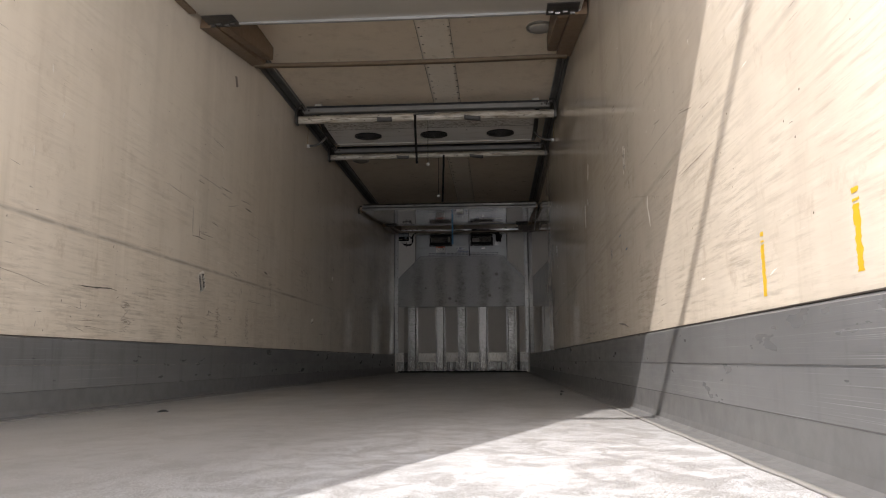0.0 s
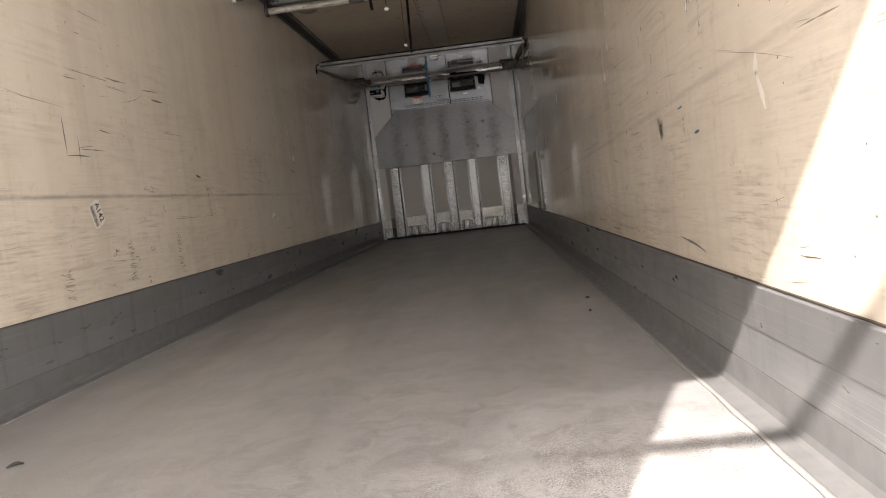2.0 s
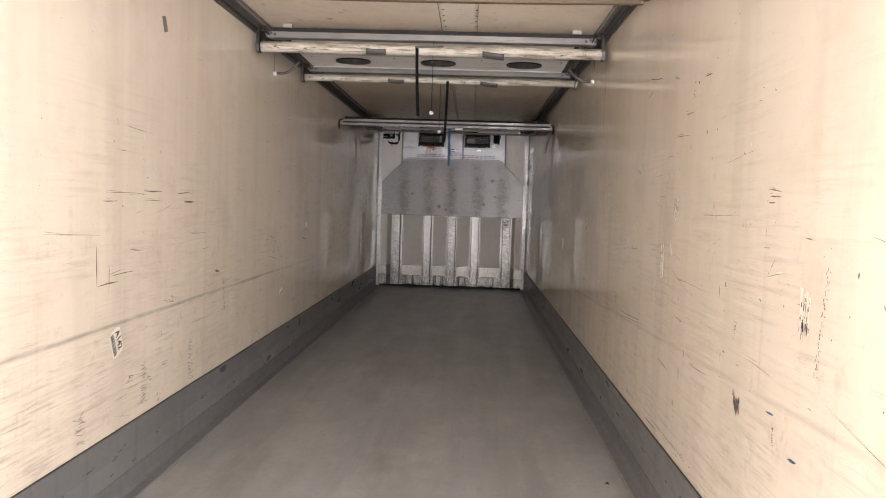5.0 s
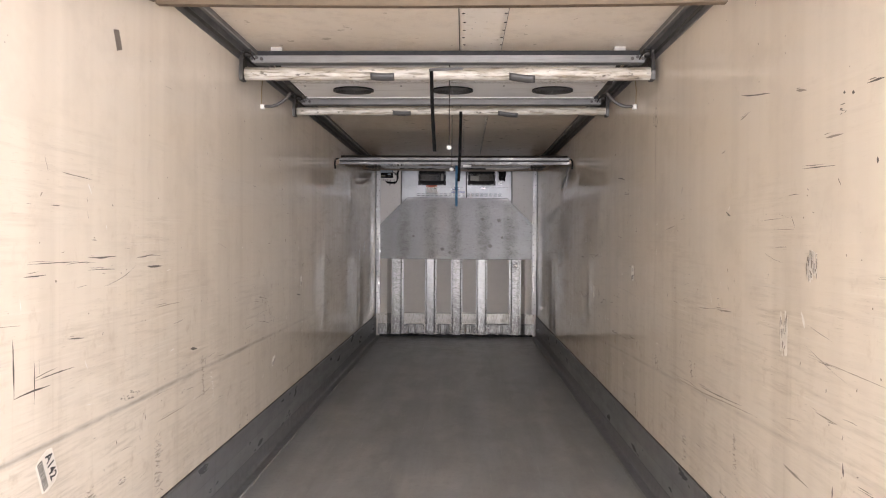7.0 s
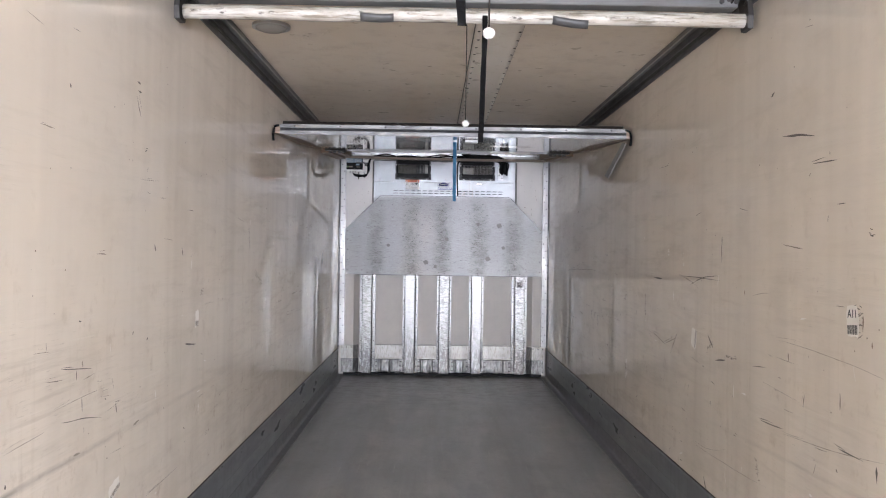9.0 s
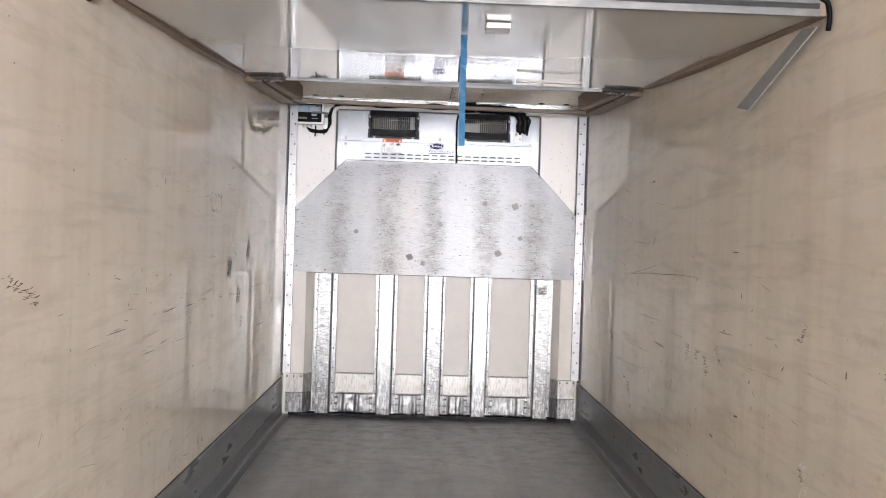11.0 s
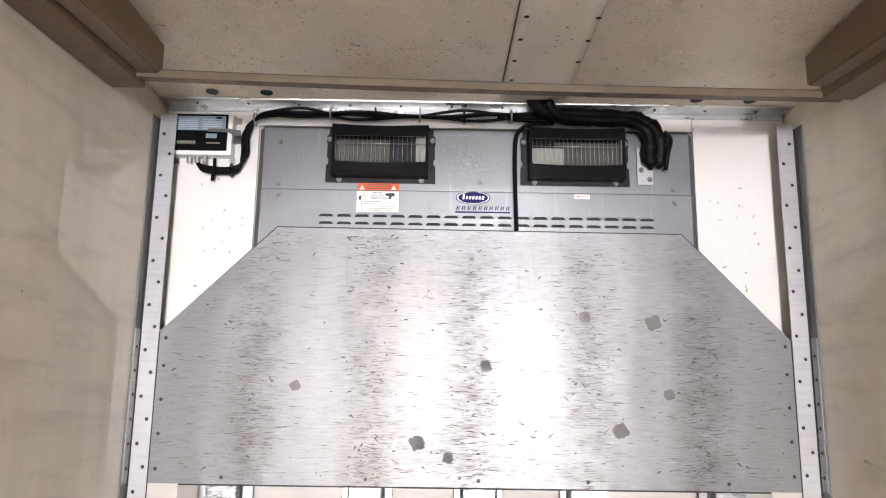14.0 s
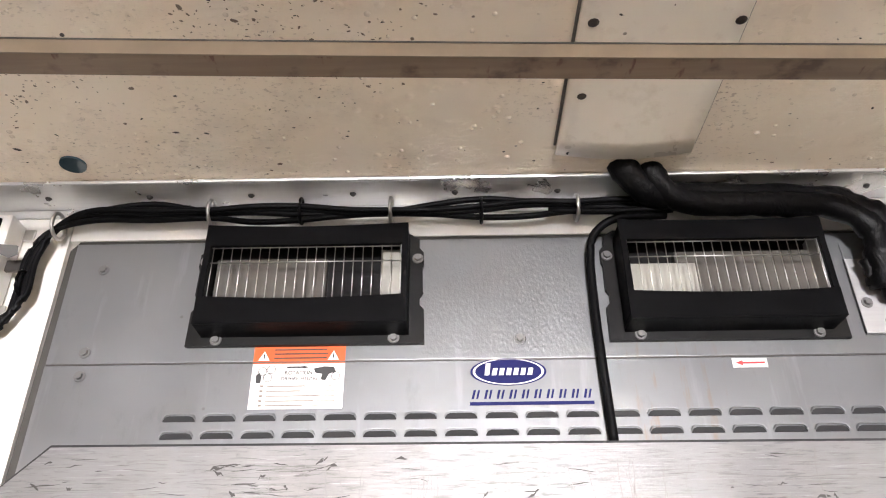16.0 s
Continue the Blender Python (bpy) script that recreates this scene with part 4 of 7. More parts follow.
def make_post(x0, x1, c0, c1, style):
    """Hat-shaped upright: two screwed flanges and a raised cover."""
    root = thing("guard_post", "scratched aluminium hat-profile upright on the front wall", "upright", ((x0 + x1) / 2, PY, 0), group="front wall uprights")
    top = 1.20
    part("flange", B(x0, c0 - 0.006, 15.566, 15.574, 0.04, top), M["alu"], root)
    part("flange", B(c1 + 0.007, x1, 15.566, 15.574, 0.04, top), M["alu"], root)
    # dark strips beside the cover draw the shade in its open joints
    part("joint", B(c0 - 0.006, c0 - 0.001, 15.568, 15.575, 0.04, top), M["dark_gap"], root, "dark open joint")
    part("joint", B(c1 + 0.001, c1 + 0.007, 15.568, 15.575, 0.04, top), M["dark_gap"], root, "dark open joint")
    part("joint", B(x0 - 0.003, x0 - 0.0005, 15.570, 15.576, 0.20, top), M["scuff"], root, "grimy joint line")
    part("joint", B(x1 + 0.0005, x1 + 0.003, 15.570, 15.576, 0.20, top), M["scuff"], root, "grimy joint line")
    bm = bmesh.new()
    prism(bm, [(c0, 15.57), (c0 + 0.002, PY + 0.012), (c0 + 0.006, PY + 0.008), (c1 - 0.006, PY + 0.008), (c1 - 0.002, PY + 0.012), (c1, 15.57)], 2, 0.03, top)
    part("cover", bm, M["alu_worn"] if style else M["alu"], root)
    part("foot_plate", B(c0 + 0.004, c1 - 0.004, PY + 0.006, PY + 0.009, 0.03, 0.080, 0.001), M["alu_worn"], root, "stained dented foot of the cover")
    zs = [0.10, 0.19, 0.27, 0.40, 0.56, 0.72, 0.88, 1.04, 1.13]
    pieces("screw", SCREW, root, [(x, 15.566, z) for x in ((x0 + c0) / 2, (x1 + c1) / 2) for z in zs], TO_REAR)
    return root


make_post(-0.985, -0.800, -0.955, -0.842, 1)
make_post(-0.477, -0.299, -0.452, -0.331, 0)
make_post(-0.074, 0.098, -0.048, 0.074, 1)
make_post(0.310, 0.480, 0.335, 0.454, 0)
make_post(0.812, 0.997, 0.848, 0.965, 1)
label = thing("worn_label", "torn grey label on an upright", "label", (0.905, PY + 0.0078, 1.09))
bm = bmesh.new()
ragged = random.Random(8)
rim = []
for i in range(24):
    a = i * math.pi / 12
    q = 0.036 * ragged.uniform(0.82, 1.05) / max(abs(math.cos(a)), abs(math.sin(a)))
    rim.append((0.904 + q * math.cos(a), 1.086 + q * math.sin(a)))
prism(bm, rim, 1, PY + 0.0068, PY + 0.0076)
part("sheet", bm, M["residue"], label)
bm = bmesh.new()
for i in range(9):
    x, z = 0.904 + ragged.gauss(0, 0.017), 1.086 + ragged.gauss(0, 0.016)
    box(bm, x - ragged.uniform(0.003, 0.009), x + ragged.uniform(0.003, 0.009), PY + 0.0058 - 0.00008 * i, PY + 0.0066, z - ragged.uniform(0.001, 0.004), z + ragged.uniform(0.001, 0.004))
part("print", bm, M["tag_worn"], label, "pale rubbed print")
# slotted side of the outer upright
solid("slot_strip", B(0.840, 0.8465, 15.55, 15.569, 0.05, 1.19), M["dark_steel"], "dark slotted edge strip beside an upright", "edge strip", (0.84, 15.53, 0.05))


def make_bay_kick(x0, x1, seed):
    """Flat strip over a dented, buckled kick plate, between two uprights."""
    rnd = random.Random(seed)
    root = thing("kick_plate", "stained kick plates between uprights, lower one buckled", "kick plate", ((x0 + x1) / 2, 15.57, 0), group="front kick plates")
    part("upper_plate", B(x0, x1, 15.572, 15.580, 0.198, 0.352, 0.001), M["galv"], root)
    part("edge", B(x0, x1, 15.566, 15.582, 0.350, 0.358), M["dark_steel"], root)
    bm = bmesh.new()
    nx, nz = 40, 14
    folds = [(rnd.uniform(0.05, 0.95), rnd.uniform(0.025, 0.07), rnd.uniform(-0.012, 0.007)) for _ in range(8)]
    grid = []
    for j in range(nz + 1):
        row = []
        for i in range(nx + 1):
            u, v = i / nx, j / nz
            y = 15.548 + sum(d * math.exp(-((u - c) / w) ** 2) for c, w, d in folds) * (1.1 - 0.5 * v)
            y += 0.004 * noise.noise((x0 * 7 + u * 4, v * 3, seed)) + 0.003 * noise.noise((x0 * 5 + u * 13, v * 7, seed))
            row.append(bm.verts.new((x0 + 0.002 + u * (x1 - x0 - 0.004), y, 0.035 + 0.155 * v + 0.006 * (1 - v) * noise.noise((u * 6, seed, 0.5)))))
        grid.append(row)
    for j in range(nz):
        for i in range(nx):
            bm.faces.new((grid[j][i], grid[j][i + 1], grid[j + 1][i + 1], grid[j + 1][i])).smooth = True
    r = bmesh.ops.extrude_face_region(bm, geom=bm.faces[:])
    bmesh.ops.translate(bm, verts=[g for g in r["geom"] if isinstance(g, bmesh.types.BMVert)], vec=(0, 0.006, 0))
    bmesh.ops.recalc_face_normals(bm, faces=bm.faces[:])
    part("lower_plate", bm, M["crumpled"], root, "buckled dented lower plate")
    for ta, tb in ((x0 + 0.001, x0 + 0.030), (x1 - 0.030, x1 - 0.001)):
        part("end_tab", B(ta, tb, 15.530, 15.534, 0.040, 0.190), M["alu"], root, "bright riveted end tab")
    pieces("rivet", RIVET, root, [(x, 15.530, z) for x in (x0 + 0.010, x0 + 0.022, x1 - 0.010, x1 - 0.022) for z in (0.06, 0.11, 0.16)], TO_REAR)
    return root


for i, (a, b) in enumerate(((-0.798, -0.479), (-0.297, -0.076), (0.100, 0.308), (0.482, 0.810))):
    make_bay_kick(a, b, i + 3)

# uneven black sealing along the foot of the front wall
bm = bmesh.new()
rows = []
for i in range(121):
    x = -1.175 + 2.35 * i / 120
    hgt = 0.030 + 0.014 * noise.noise((x * 14, 3.1, 0.2)) + 0.006 * noise.noise((x * 45, 1.1, 0.2))
    fwd = 0.010 * noise.noise((x * 9, 0.4, 7))
    rows.append([bm.verts.new(p) for p in ((x, 15.535 + fwd, 0.001), (x, 15.538 + fwd, hgt * 0.8), (x, 15.545, hgt), (x, 15.568, hgt), (x, 15.568, 0.001))])
for p, q in zip(rows, rows[1:]):
    for k in range(5):
        bm.faces.new((p[k], p[(k + 1) % 5], q[(k + 1) % 5], q[k]))
bm.faces.new(rows[0][::-1]), bm.faces.new(rows[-1])
bmesh.ops.recalc_face_normals(bm, faces=bm.faces[:])
solid("toe_seal", bm, M["rubber"], "uneven black sealing along the foot of the front wall", "sealing", (0, 15.55, 0), kind="structure")

# guard plate
plate = thing("guard_plate", "large scratched aluminium guard plate on the front wall", "guard plate", (0, PY, 1.19))
part("sheet", prism(bmesh.new(), [(-1.158, 1.190), (1.160, 1.186), (1.160, 1.720), (0.772, 2.114), (-0.750, 2.120), (-1.160, 1.724)], 1, PY, PY + 0.004), M["plate"], plate)
# larger dark sheet behind the plate, added to draw a shaded outline
part("edge_gap", prism(bmesh.new(), [(-1.1595, 1.184), (1.1595, 1.180), (1.1595, 1.7215), (0.775, 2.119), (-0.753, 2.125), (-1.1595, 1.7255)], 1, PY + 0.0045, PY + 0.006), M["dark_gap"], plate, "dark gap round the sheet")
part("spacer", prism(bmesh.new(), [(-1.10, 1.22), (1.10, 1.22), (1.10, 1.70), (0.74, 2.06), (-0.74, 2.06), (-1.10, 1.70)], 1, PY + 0.006, 15.569), M["dark_steel"], plate)
pieces("screw", SCREW, plate, [(x, PY, 1.212) for x in (-0.90, -0.39, 0.01, 0.40, 0.90)] + [(x, PY, z) for x in (-1.135, 1.135) for z in (1.24, 1.36, 1.48, 1.60, 1.70)], TO_REAR)
rnd = random.Random(5)
for x, z, r in ((0.651, 1.779, 0.028), (0.40, 1.80, 0.02), (0.035, 1.615, 0.022), (-0.21, 1.34, 0.027), (-0.10, 1.29, 0.020), (0.52, 1.39, 0.028), (-0.655, 1.535, 0.019), (0.70, 1.52, 0.02)):
    bm = bmesh.new()
    vs, lean = [], rnd.uniform(0.0, 0.5)
    for k in range(20):
        a = k * math.pi / 10
        q = r * rnd.uniform(0.80, 1.04) / max(abs(math.cos(a)), abs(math.sin(a))) ** 0.85
        vs.append(bm.verts.new((x + q * math.cos(a + lean), PY - 0.0008, z + q * math.sin(a + lean))))
    bm.faces.new(vs[::-1])
    part("sticker_remnant", bm, M["residue"], plate, "torn grey sticker remnant")


def plate_holds(x, z):
    return 1.20 < z < 2.105 and abs(x) < (1.14 if z < 1.71 else 1.14 - (z - 1.71))


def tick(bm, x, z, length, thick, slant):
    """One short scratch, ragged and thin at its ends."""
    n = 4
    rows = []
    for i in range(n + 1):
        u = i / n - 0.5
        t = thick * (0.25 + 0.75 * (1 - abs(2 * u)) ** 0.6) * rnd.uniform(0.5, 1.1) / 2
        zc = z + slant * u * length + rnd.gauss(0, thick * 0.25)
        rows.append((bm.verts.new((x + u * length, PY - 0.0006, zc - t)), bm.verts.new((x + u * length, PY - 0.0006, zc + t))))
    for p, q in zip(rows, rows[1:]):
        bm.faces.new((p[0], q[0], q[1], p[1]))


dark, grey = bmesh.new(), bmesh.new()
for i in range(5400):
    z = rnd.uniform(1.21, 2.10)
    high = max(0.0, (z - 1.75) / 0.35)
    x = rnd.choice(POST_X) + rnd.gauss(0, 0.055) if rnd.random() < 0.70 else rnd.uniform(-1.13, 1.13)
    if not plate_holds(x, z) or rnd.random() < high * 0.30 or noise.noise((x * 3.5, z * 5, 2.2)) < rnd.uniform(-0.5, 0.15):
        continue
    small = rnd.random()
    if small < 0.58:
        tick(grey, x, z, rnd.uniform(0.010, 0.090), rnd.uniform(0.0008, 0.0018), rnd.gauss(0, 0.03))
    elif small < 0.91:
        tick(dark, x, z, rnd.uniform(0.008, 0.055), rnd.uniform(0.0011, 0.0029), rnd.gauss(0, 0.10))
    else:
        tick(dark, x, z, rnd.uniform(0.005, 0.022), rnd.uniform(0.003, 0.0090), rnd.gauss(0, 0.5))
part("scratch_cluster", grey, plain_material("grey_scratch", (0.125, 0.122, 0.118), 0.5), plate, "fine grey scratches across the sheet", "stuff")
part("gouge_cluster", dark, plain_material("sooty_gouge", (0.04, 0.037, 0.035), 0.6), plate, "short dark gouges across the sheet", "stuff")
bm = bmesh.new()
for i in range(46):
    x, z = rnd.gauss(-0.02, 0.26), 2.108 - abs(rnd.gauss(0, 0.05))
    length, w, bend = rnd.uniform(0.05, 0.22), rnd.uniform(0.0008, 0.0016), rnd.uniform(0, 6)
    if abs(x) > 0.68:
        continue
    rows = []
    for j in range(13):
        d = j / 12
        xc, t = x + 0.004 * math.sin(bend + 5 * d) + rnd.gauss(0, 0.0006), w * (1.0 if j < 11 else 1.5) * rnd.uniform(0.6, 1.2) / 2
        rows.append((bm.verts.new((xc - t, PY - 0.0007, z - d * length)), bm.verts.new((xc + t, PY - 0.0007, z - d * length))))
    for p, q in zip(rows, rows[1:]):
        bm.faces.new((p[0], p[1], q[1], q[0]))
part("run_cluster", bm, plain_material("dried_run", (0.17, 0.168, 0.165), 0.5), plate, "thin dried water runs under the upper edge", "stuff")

# front upper panels and header
header = thing("front_header", "aluminium angle between ceiling and front wall", "angle", (0, 15.5, 2.58), kind="structure")
part("top_flange", B(-1.228, 1.228, 15.495, FRONT - 0.002, CEIL - 0.006, CEIL - 0.002), M["bright_alu"], header)
part("face", B(-1.228, 1.228, FRONT - 0.018, FRONT - 0.0145, 2.606, CEIL - 0.007), M["bright_alu"], header)
part("edge_bead", B(-1.226, 1.226, 15.486, 15.494, CEIL - 0.010, CEIL - 0.003, 0.002), M["bright_alu"], header, "bright aluminium edge")
pieces("screw", SCREW, header, [(x, 15.54, CEIL - 0.006) for x in [-1.1 + 0.2 * i for i in range(12)]], DOWN)
for s in (-1, 1):
    a, b = sorted((s * 0.862, s * 1.226))
    solid("side_sheet", B(a, b, FRONT - 0.014, FRONT - 0.002, 1.2, 2.605), M["white_panel"], "white sheet beside the cooling unit", "wall sheet", kind="structure")
marks = random.Random(71)
for s in (-1, 1):
    bm = bmesh.new()
    for _ in range(26):
        x, z, r = s * marks.uniform(0.90, 1.15), marks.uniform(1.75, 2.36), marks.uniform(0.001, 0.0035)
        if abs(x) - 0.76 < 2.11 - z:
            continue
        lean, long = marks.uniform(0, 3.1), marks.uniform(1, 4)
        vs = [bm.verts.new((x + r * (long * math.cos(a) * math.cos(lean) - math.sin(a) * math.sin(lean)), FRONT - 0.0146, z + r * (long * math.cos(a) * math.sin(lean) + math.sin(a) * math.cos(lean)))) for a in [k * math.pi / 3 for k in range(6)]]
        bm.faces.new(vs[::-1])
    part("nicks", bm, M["mark"], bpy.data.objects["side_sheet" if s < 0 else "side_sheet.001"], "small grey nicks", "stuff")
solid("top_sheet", B(-0.86, 0.86, FRONT - 0.014, FRONT - 0.002, 2.553, 2.605), M["white_panel"], "white sheet over the cooling unit", "wall sheet", kind="structure")

# ---- cooling unit ----
EY = 15.580
unit = thing("cooling_unit", "aluminium evaporator front with two black fan hoods", "cooling unit", (0, EY, 2.1))
part("gasket", prism(bmesh.new(), [(-0.858, 1.95), (0.860, 1.95), (0.856, 2.530), (0.840, 2.550), (-0.838, 2.550), (-0.854, 2.530)], 1, EY + 0.0055, FRONT - 0.003), M["gasket"], unit, "dark rubber gasket round the sheet")
part("lower_sheet", B(-0.840, 0.843, EY, EY + 0.005, 1.95, 2.289, 0.001), M["evap"], unit)
part("upper_sheet", B(-0.838, 0.841, EY - 0.002, EY + 0.005, 2.291, 2.540, 0.001), M["evap"], unit)
part("seam", B(-0.84, 0.843, EY - 0.0030, EY - 0.0005, 2.2880, 2.2902), M["dark_steel"], unit, "dark seam between the sheets")
part("side_patch", B(0.632, 0.826, EY - 0.004, EY - 0.0022, 2.326, 2.515), M["evap"], unit)
pieces("bolt", BOLT, unit, [(-0.775, EY - 0.002, 2.482), (-0.772, EY - 0.002, 2.312), (-0.772, EY, 2.268), (0.012, EY - 0.002, 2.328), (0.772, EY - 0.002, 2.311), (0.778, EY, 2.258)], TO_REAR)
# louvre slots: a dark plate paints the shaded mouth under a thin pressed lip
half, tall = 0.0275, 0.0106
mouth = [(-half, -0.0045), (half, -0.0045), (half, -0.002), (half - 0.004, tall - 0.0072), (half - 0.010, tall - 0.0050), (-half + 0.010, tall - 0.0050), (-half + 0.004, tall - 0.0072), (-half, -0.002)]
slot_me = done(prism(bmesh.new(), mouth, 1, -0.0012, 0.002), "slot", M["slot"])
bm = bmesh.new()
arch = [(-half - 0.001, -0.003), (-half + 0.003, tall - 0.0060), (-half + 0.0095, tall - 0.0038), (half - 0.0095, tall - 0.0038), (half - 0.003, tall - 0.0060), (half + 0.001, -0.003)]
inner = [bm.verts.new((x, -0.0045, z)) for x, z in arch]
outer = [bm.verts.new((x * 1.03, 0.0012, z + 0.0017)) for x, z in arch]
under = [bm.verts.new((x * 0.985, -0.0042, z - 0.0010)) for x, z in arch]
for i in range(5):
    bm.faces.new((outer[i], outer[i + 1], inner[i + 1], inner[i])).smooth = True
    bm.faces.new((inner[i], inner[i + 1], under[i + 1], under[i]))
bmesh.ops.recalc_face_normals(bm, faces=bm.faces[:])
lip_me = done(bm, "louvre", M["evap"])
cols = [-0.581 + 0.0692 * i for i in range(19)]
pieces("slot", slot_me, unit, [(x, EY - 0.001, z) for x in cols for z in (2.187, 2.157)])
pieces("louvre", lip_me, unit, [(x, EY - 0.001, z + 0.002) for x in cols for z in (2.187, 2.157)])


def make_hood(x0, x1, seed):
    """Black fan hood with its wire guard, screwed to the unit."""
    side = [(0.0, 2.318), (0.001, 2.385), (0.009, 2.394), (0.009, 2.410), (0.003, 2.420), (0.004, 2.470), (0.001, 2.480), (0.002, 2.506), (0.010, 2.515), (0.010, 2.535), (0.03, 2.548)]
    rim = [(x1 - d, z) for d, z in side] + [(x0 + d, z) for d, z in reversed(side)]
    root = part("fan_hood", prism(bmesh.new(), rim, 1, EY - 0.012, EY - 0.003), M["flange"], unit, "black plastic fan hood")
    a0, a1, z0, z1 = x0 + 0.034, x1 - 0.034, 2.334, 2.532
    yf = EY - 0.072
    for x in (a0, a1):
        part("side_wall", B(x - 0.006, x + 0.006, yf, EY - 0.010, z0 + 0.01, z1 - 0.004, 0.002), M["black"], root)
    part("top_wall", B(a0 - 0.006, a1 + 0.006, yf + 0.004, EY - 0.010, 2.512, 2.524), M["black"], root)
    part("bottom_wall", B(a0 - 0.006, a1 + 0.006, yf + 0.007, EY - 0.010, z0, z0 + 0.010), M["black"], root)
    # bowed lips, the lower one tall
    for nm, lo, hi, low_lip in (("lower_lip", z0, 2.388, True), ("upper_lip", 2.488, z1 + 0.004, False)):
        bm = bmesh.new()
        rows = []
        for i in range(13):
            u = i / 12
            x, sag = a0 - 0.006 + u * (a1 - a0 + 0.012), 0.007 * math.sin(math.pi * u)
            bot, top = (lo, hi - sag) if low_lip else (lo + 0.004 - sag * 0.3, hi - sag)
            rows.append([bm.verts.new((x, yf - sag * 0.3, bot)), bm.verts.new((x, yf - sag * 0.3, top)), bm.verts.new((x, yf + 0.006, top)), bm.verts.new((x, yf + 0.006, bot))])
        for p, q in zip(rows, rows[1:]):
            for k in range(4):
                bm.faces.new((p[k], p[(k + 1) % 4], q[(k + 1) % 4], q[k]))
        bm.faces.new(rows[0][::-1]), bm.faces.new(rows[-1])
        bmesh.ops.recalc_face_normals(bm, faces=bm.faces[:])
        part(nm, bm, M["black"], root)
    # dark sheet stands for the shade inside the hood
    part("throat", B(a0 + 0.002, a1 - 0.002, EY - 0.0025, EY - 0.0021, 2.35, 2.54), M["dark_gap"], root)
    if seed % 2 == 0:
        inner = ((a0 + 0.008, a0 + 0.215, 2.36, 2.485, "coil"), (a1 - 0.045, a1 - 0.008, 2.36, 2.50, "fan_pale"))
    else:
        inner = ((a0 + 0.10, a1 - 0.008, 2.36, 2.488, "coil"), (a0 + 0.008, a0 + 0.135, 2.36, 2.462, "fan_pale"))
    for xa, xb, za, zb, mm in inner:
        part("fan_part", B(xa, xb, EY - 0.030 - (0.004 if mm != "coil" else 0), EY - 0.013, za, zb, 0.002), M[mm], root, "pale part behind the guard")
    part("inner_return", B(a1 - 0.0075, a1 - 0.0062, yf + 0.008, EY - 0.012, 2.36, 2.51), M["alu_clean"], root, "pale metal inner cheek")
    gy = yf + 0.012
    up = done(tube_path(bmesh.new(), [(0, 0, 2.372), (0, 0, 2.512)], 0.0009, 5), "wire", M["steel"])
    pieces("wire", up, root, [(a0 + 0.008 + i * (a1 - a0 - 0.016) / 20, gy, 0) for i in range(21)])
    across = done(tube_path(bmesh.new(), [(a0, 0, 0), (a1, 0, 0)], 0.0012, 5), "cross_wire", M["steel"])
    pieces("cross_wire", across, root, [(0, gy - 0.002, z) for z in (2.460, 2.491)])
    pieces("bolt", BOLT, root, [(x0 + 0.055, EY - 0.012, 2.329), (x1 - 0.055, EY - 0.012, 2.329), (x0 + 0.013, EY - 0.012, 2.492), (x1 - 0.013, EY - 0.012, 2.492)], TO_REAR)
    return root


make_hood(-0.590, -0.160, 2)
make_hood(0.172, 0.600, 3)

# stickers on the unit
YS = EY - 0.0012
st = thing("warning_sticker", "white sticker with an orange head on the cooling unit", "sticker", (-0.383, YS, 2.2))
part("sheet", B(-0.465, -0.301, YS - 0.0006, YS, 2.203, 2.318), M["paper"], st)
part("orange_head", B(-0.465, -0.301, YS - 0.0012, YS - 0.0008, 2.286, 2.3185), M["orange"], st)
letters("ROTATION", 0.0100, M["ink"], st, (-0.382, YS - 0.0012, 2.2685), TO_REAR, squeeze=0.95)
letters("DREHRICHTUNG", 0.0088, M["ink"], st, (-0.380, YS - 0.0012, 2.2575), TO_REAR, squeeze=0.95)
bm = bmesh.new()
for z in (2.3125, 2.3045, 2.2965):
    box(bm, -0.428, -0.342 - 0.010 * math.sin(z * 700), YS - 0.0018, YS - 0.0014, z - 0.0012, z + 0.0012)
part("head_lines", bm, M["ink"], st)
for x in (-0.446, -0.322):
    tri = part("warning_triangle", prism(bmesh.new(), [(x - 0.010, 2.2925), (x + 0.010, 2.2925), (x, 2.3100)], 1, YS - 0.0018, YS - 0.0014), M["paper"], st)
    part("mark", B(x - 0.0012, x + 0.0012, YS - 0.0024, YS - 0.0020, 2.2955, 2.3040), M["ink"], tri)
bm = bmesh.new()
for z in (2.244, 2.235, 2.226, 2.217, 2.209):
    box(bm, -0.448, -0.442, YS - 0.0012, YS - 0.0008, z - 0.0015, z + 0.0025)
    box(bm, -0.436, -0.36 - 0.02 * math.sin(z * 900), YS - 0.0012, YS - 0.0008, z - 0.0008, z + 0.0012)
    box(bm, -0.355, -0.315, YS - 0.0012, YS - 0.0008, z - 0.0008, z + 0.0004)
part("text_lines", bm, M["ink_faded"], st)
def sticker_ring(x, z, r0, r1):
    bm = bmesh.new()
    rows = [[bm.verts.new((x + r * math.cos(q), YS - 0.0013, z + r * math.sin(q))) for r in (r0, r1)] for q in [k * math.pi / 10 for k in range(20)]]
    for k in range(20):
        u, v = rows[k], rows[(k + 1) % 20]
        bm.faces.new((u[0], u[1], v[1], v[0]))
    return bm


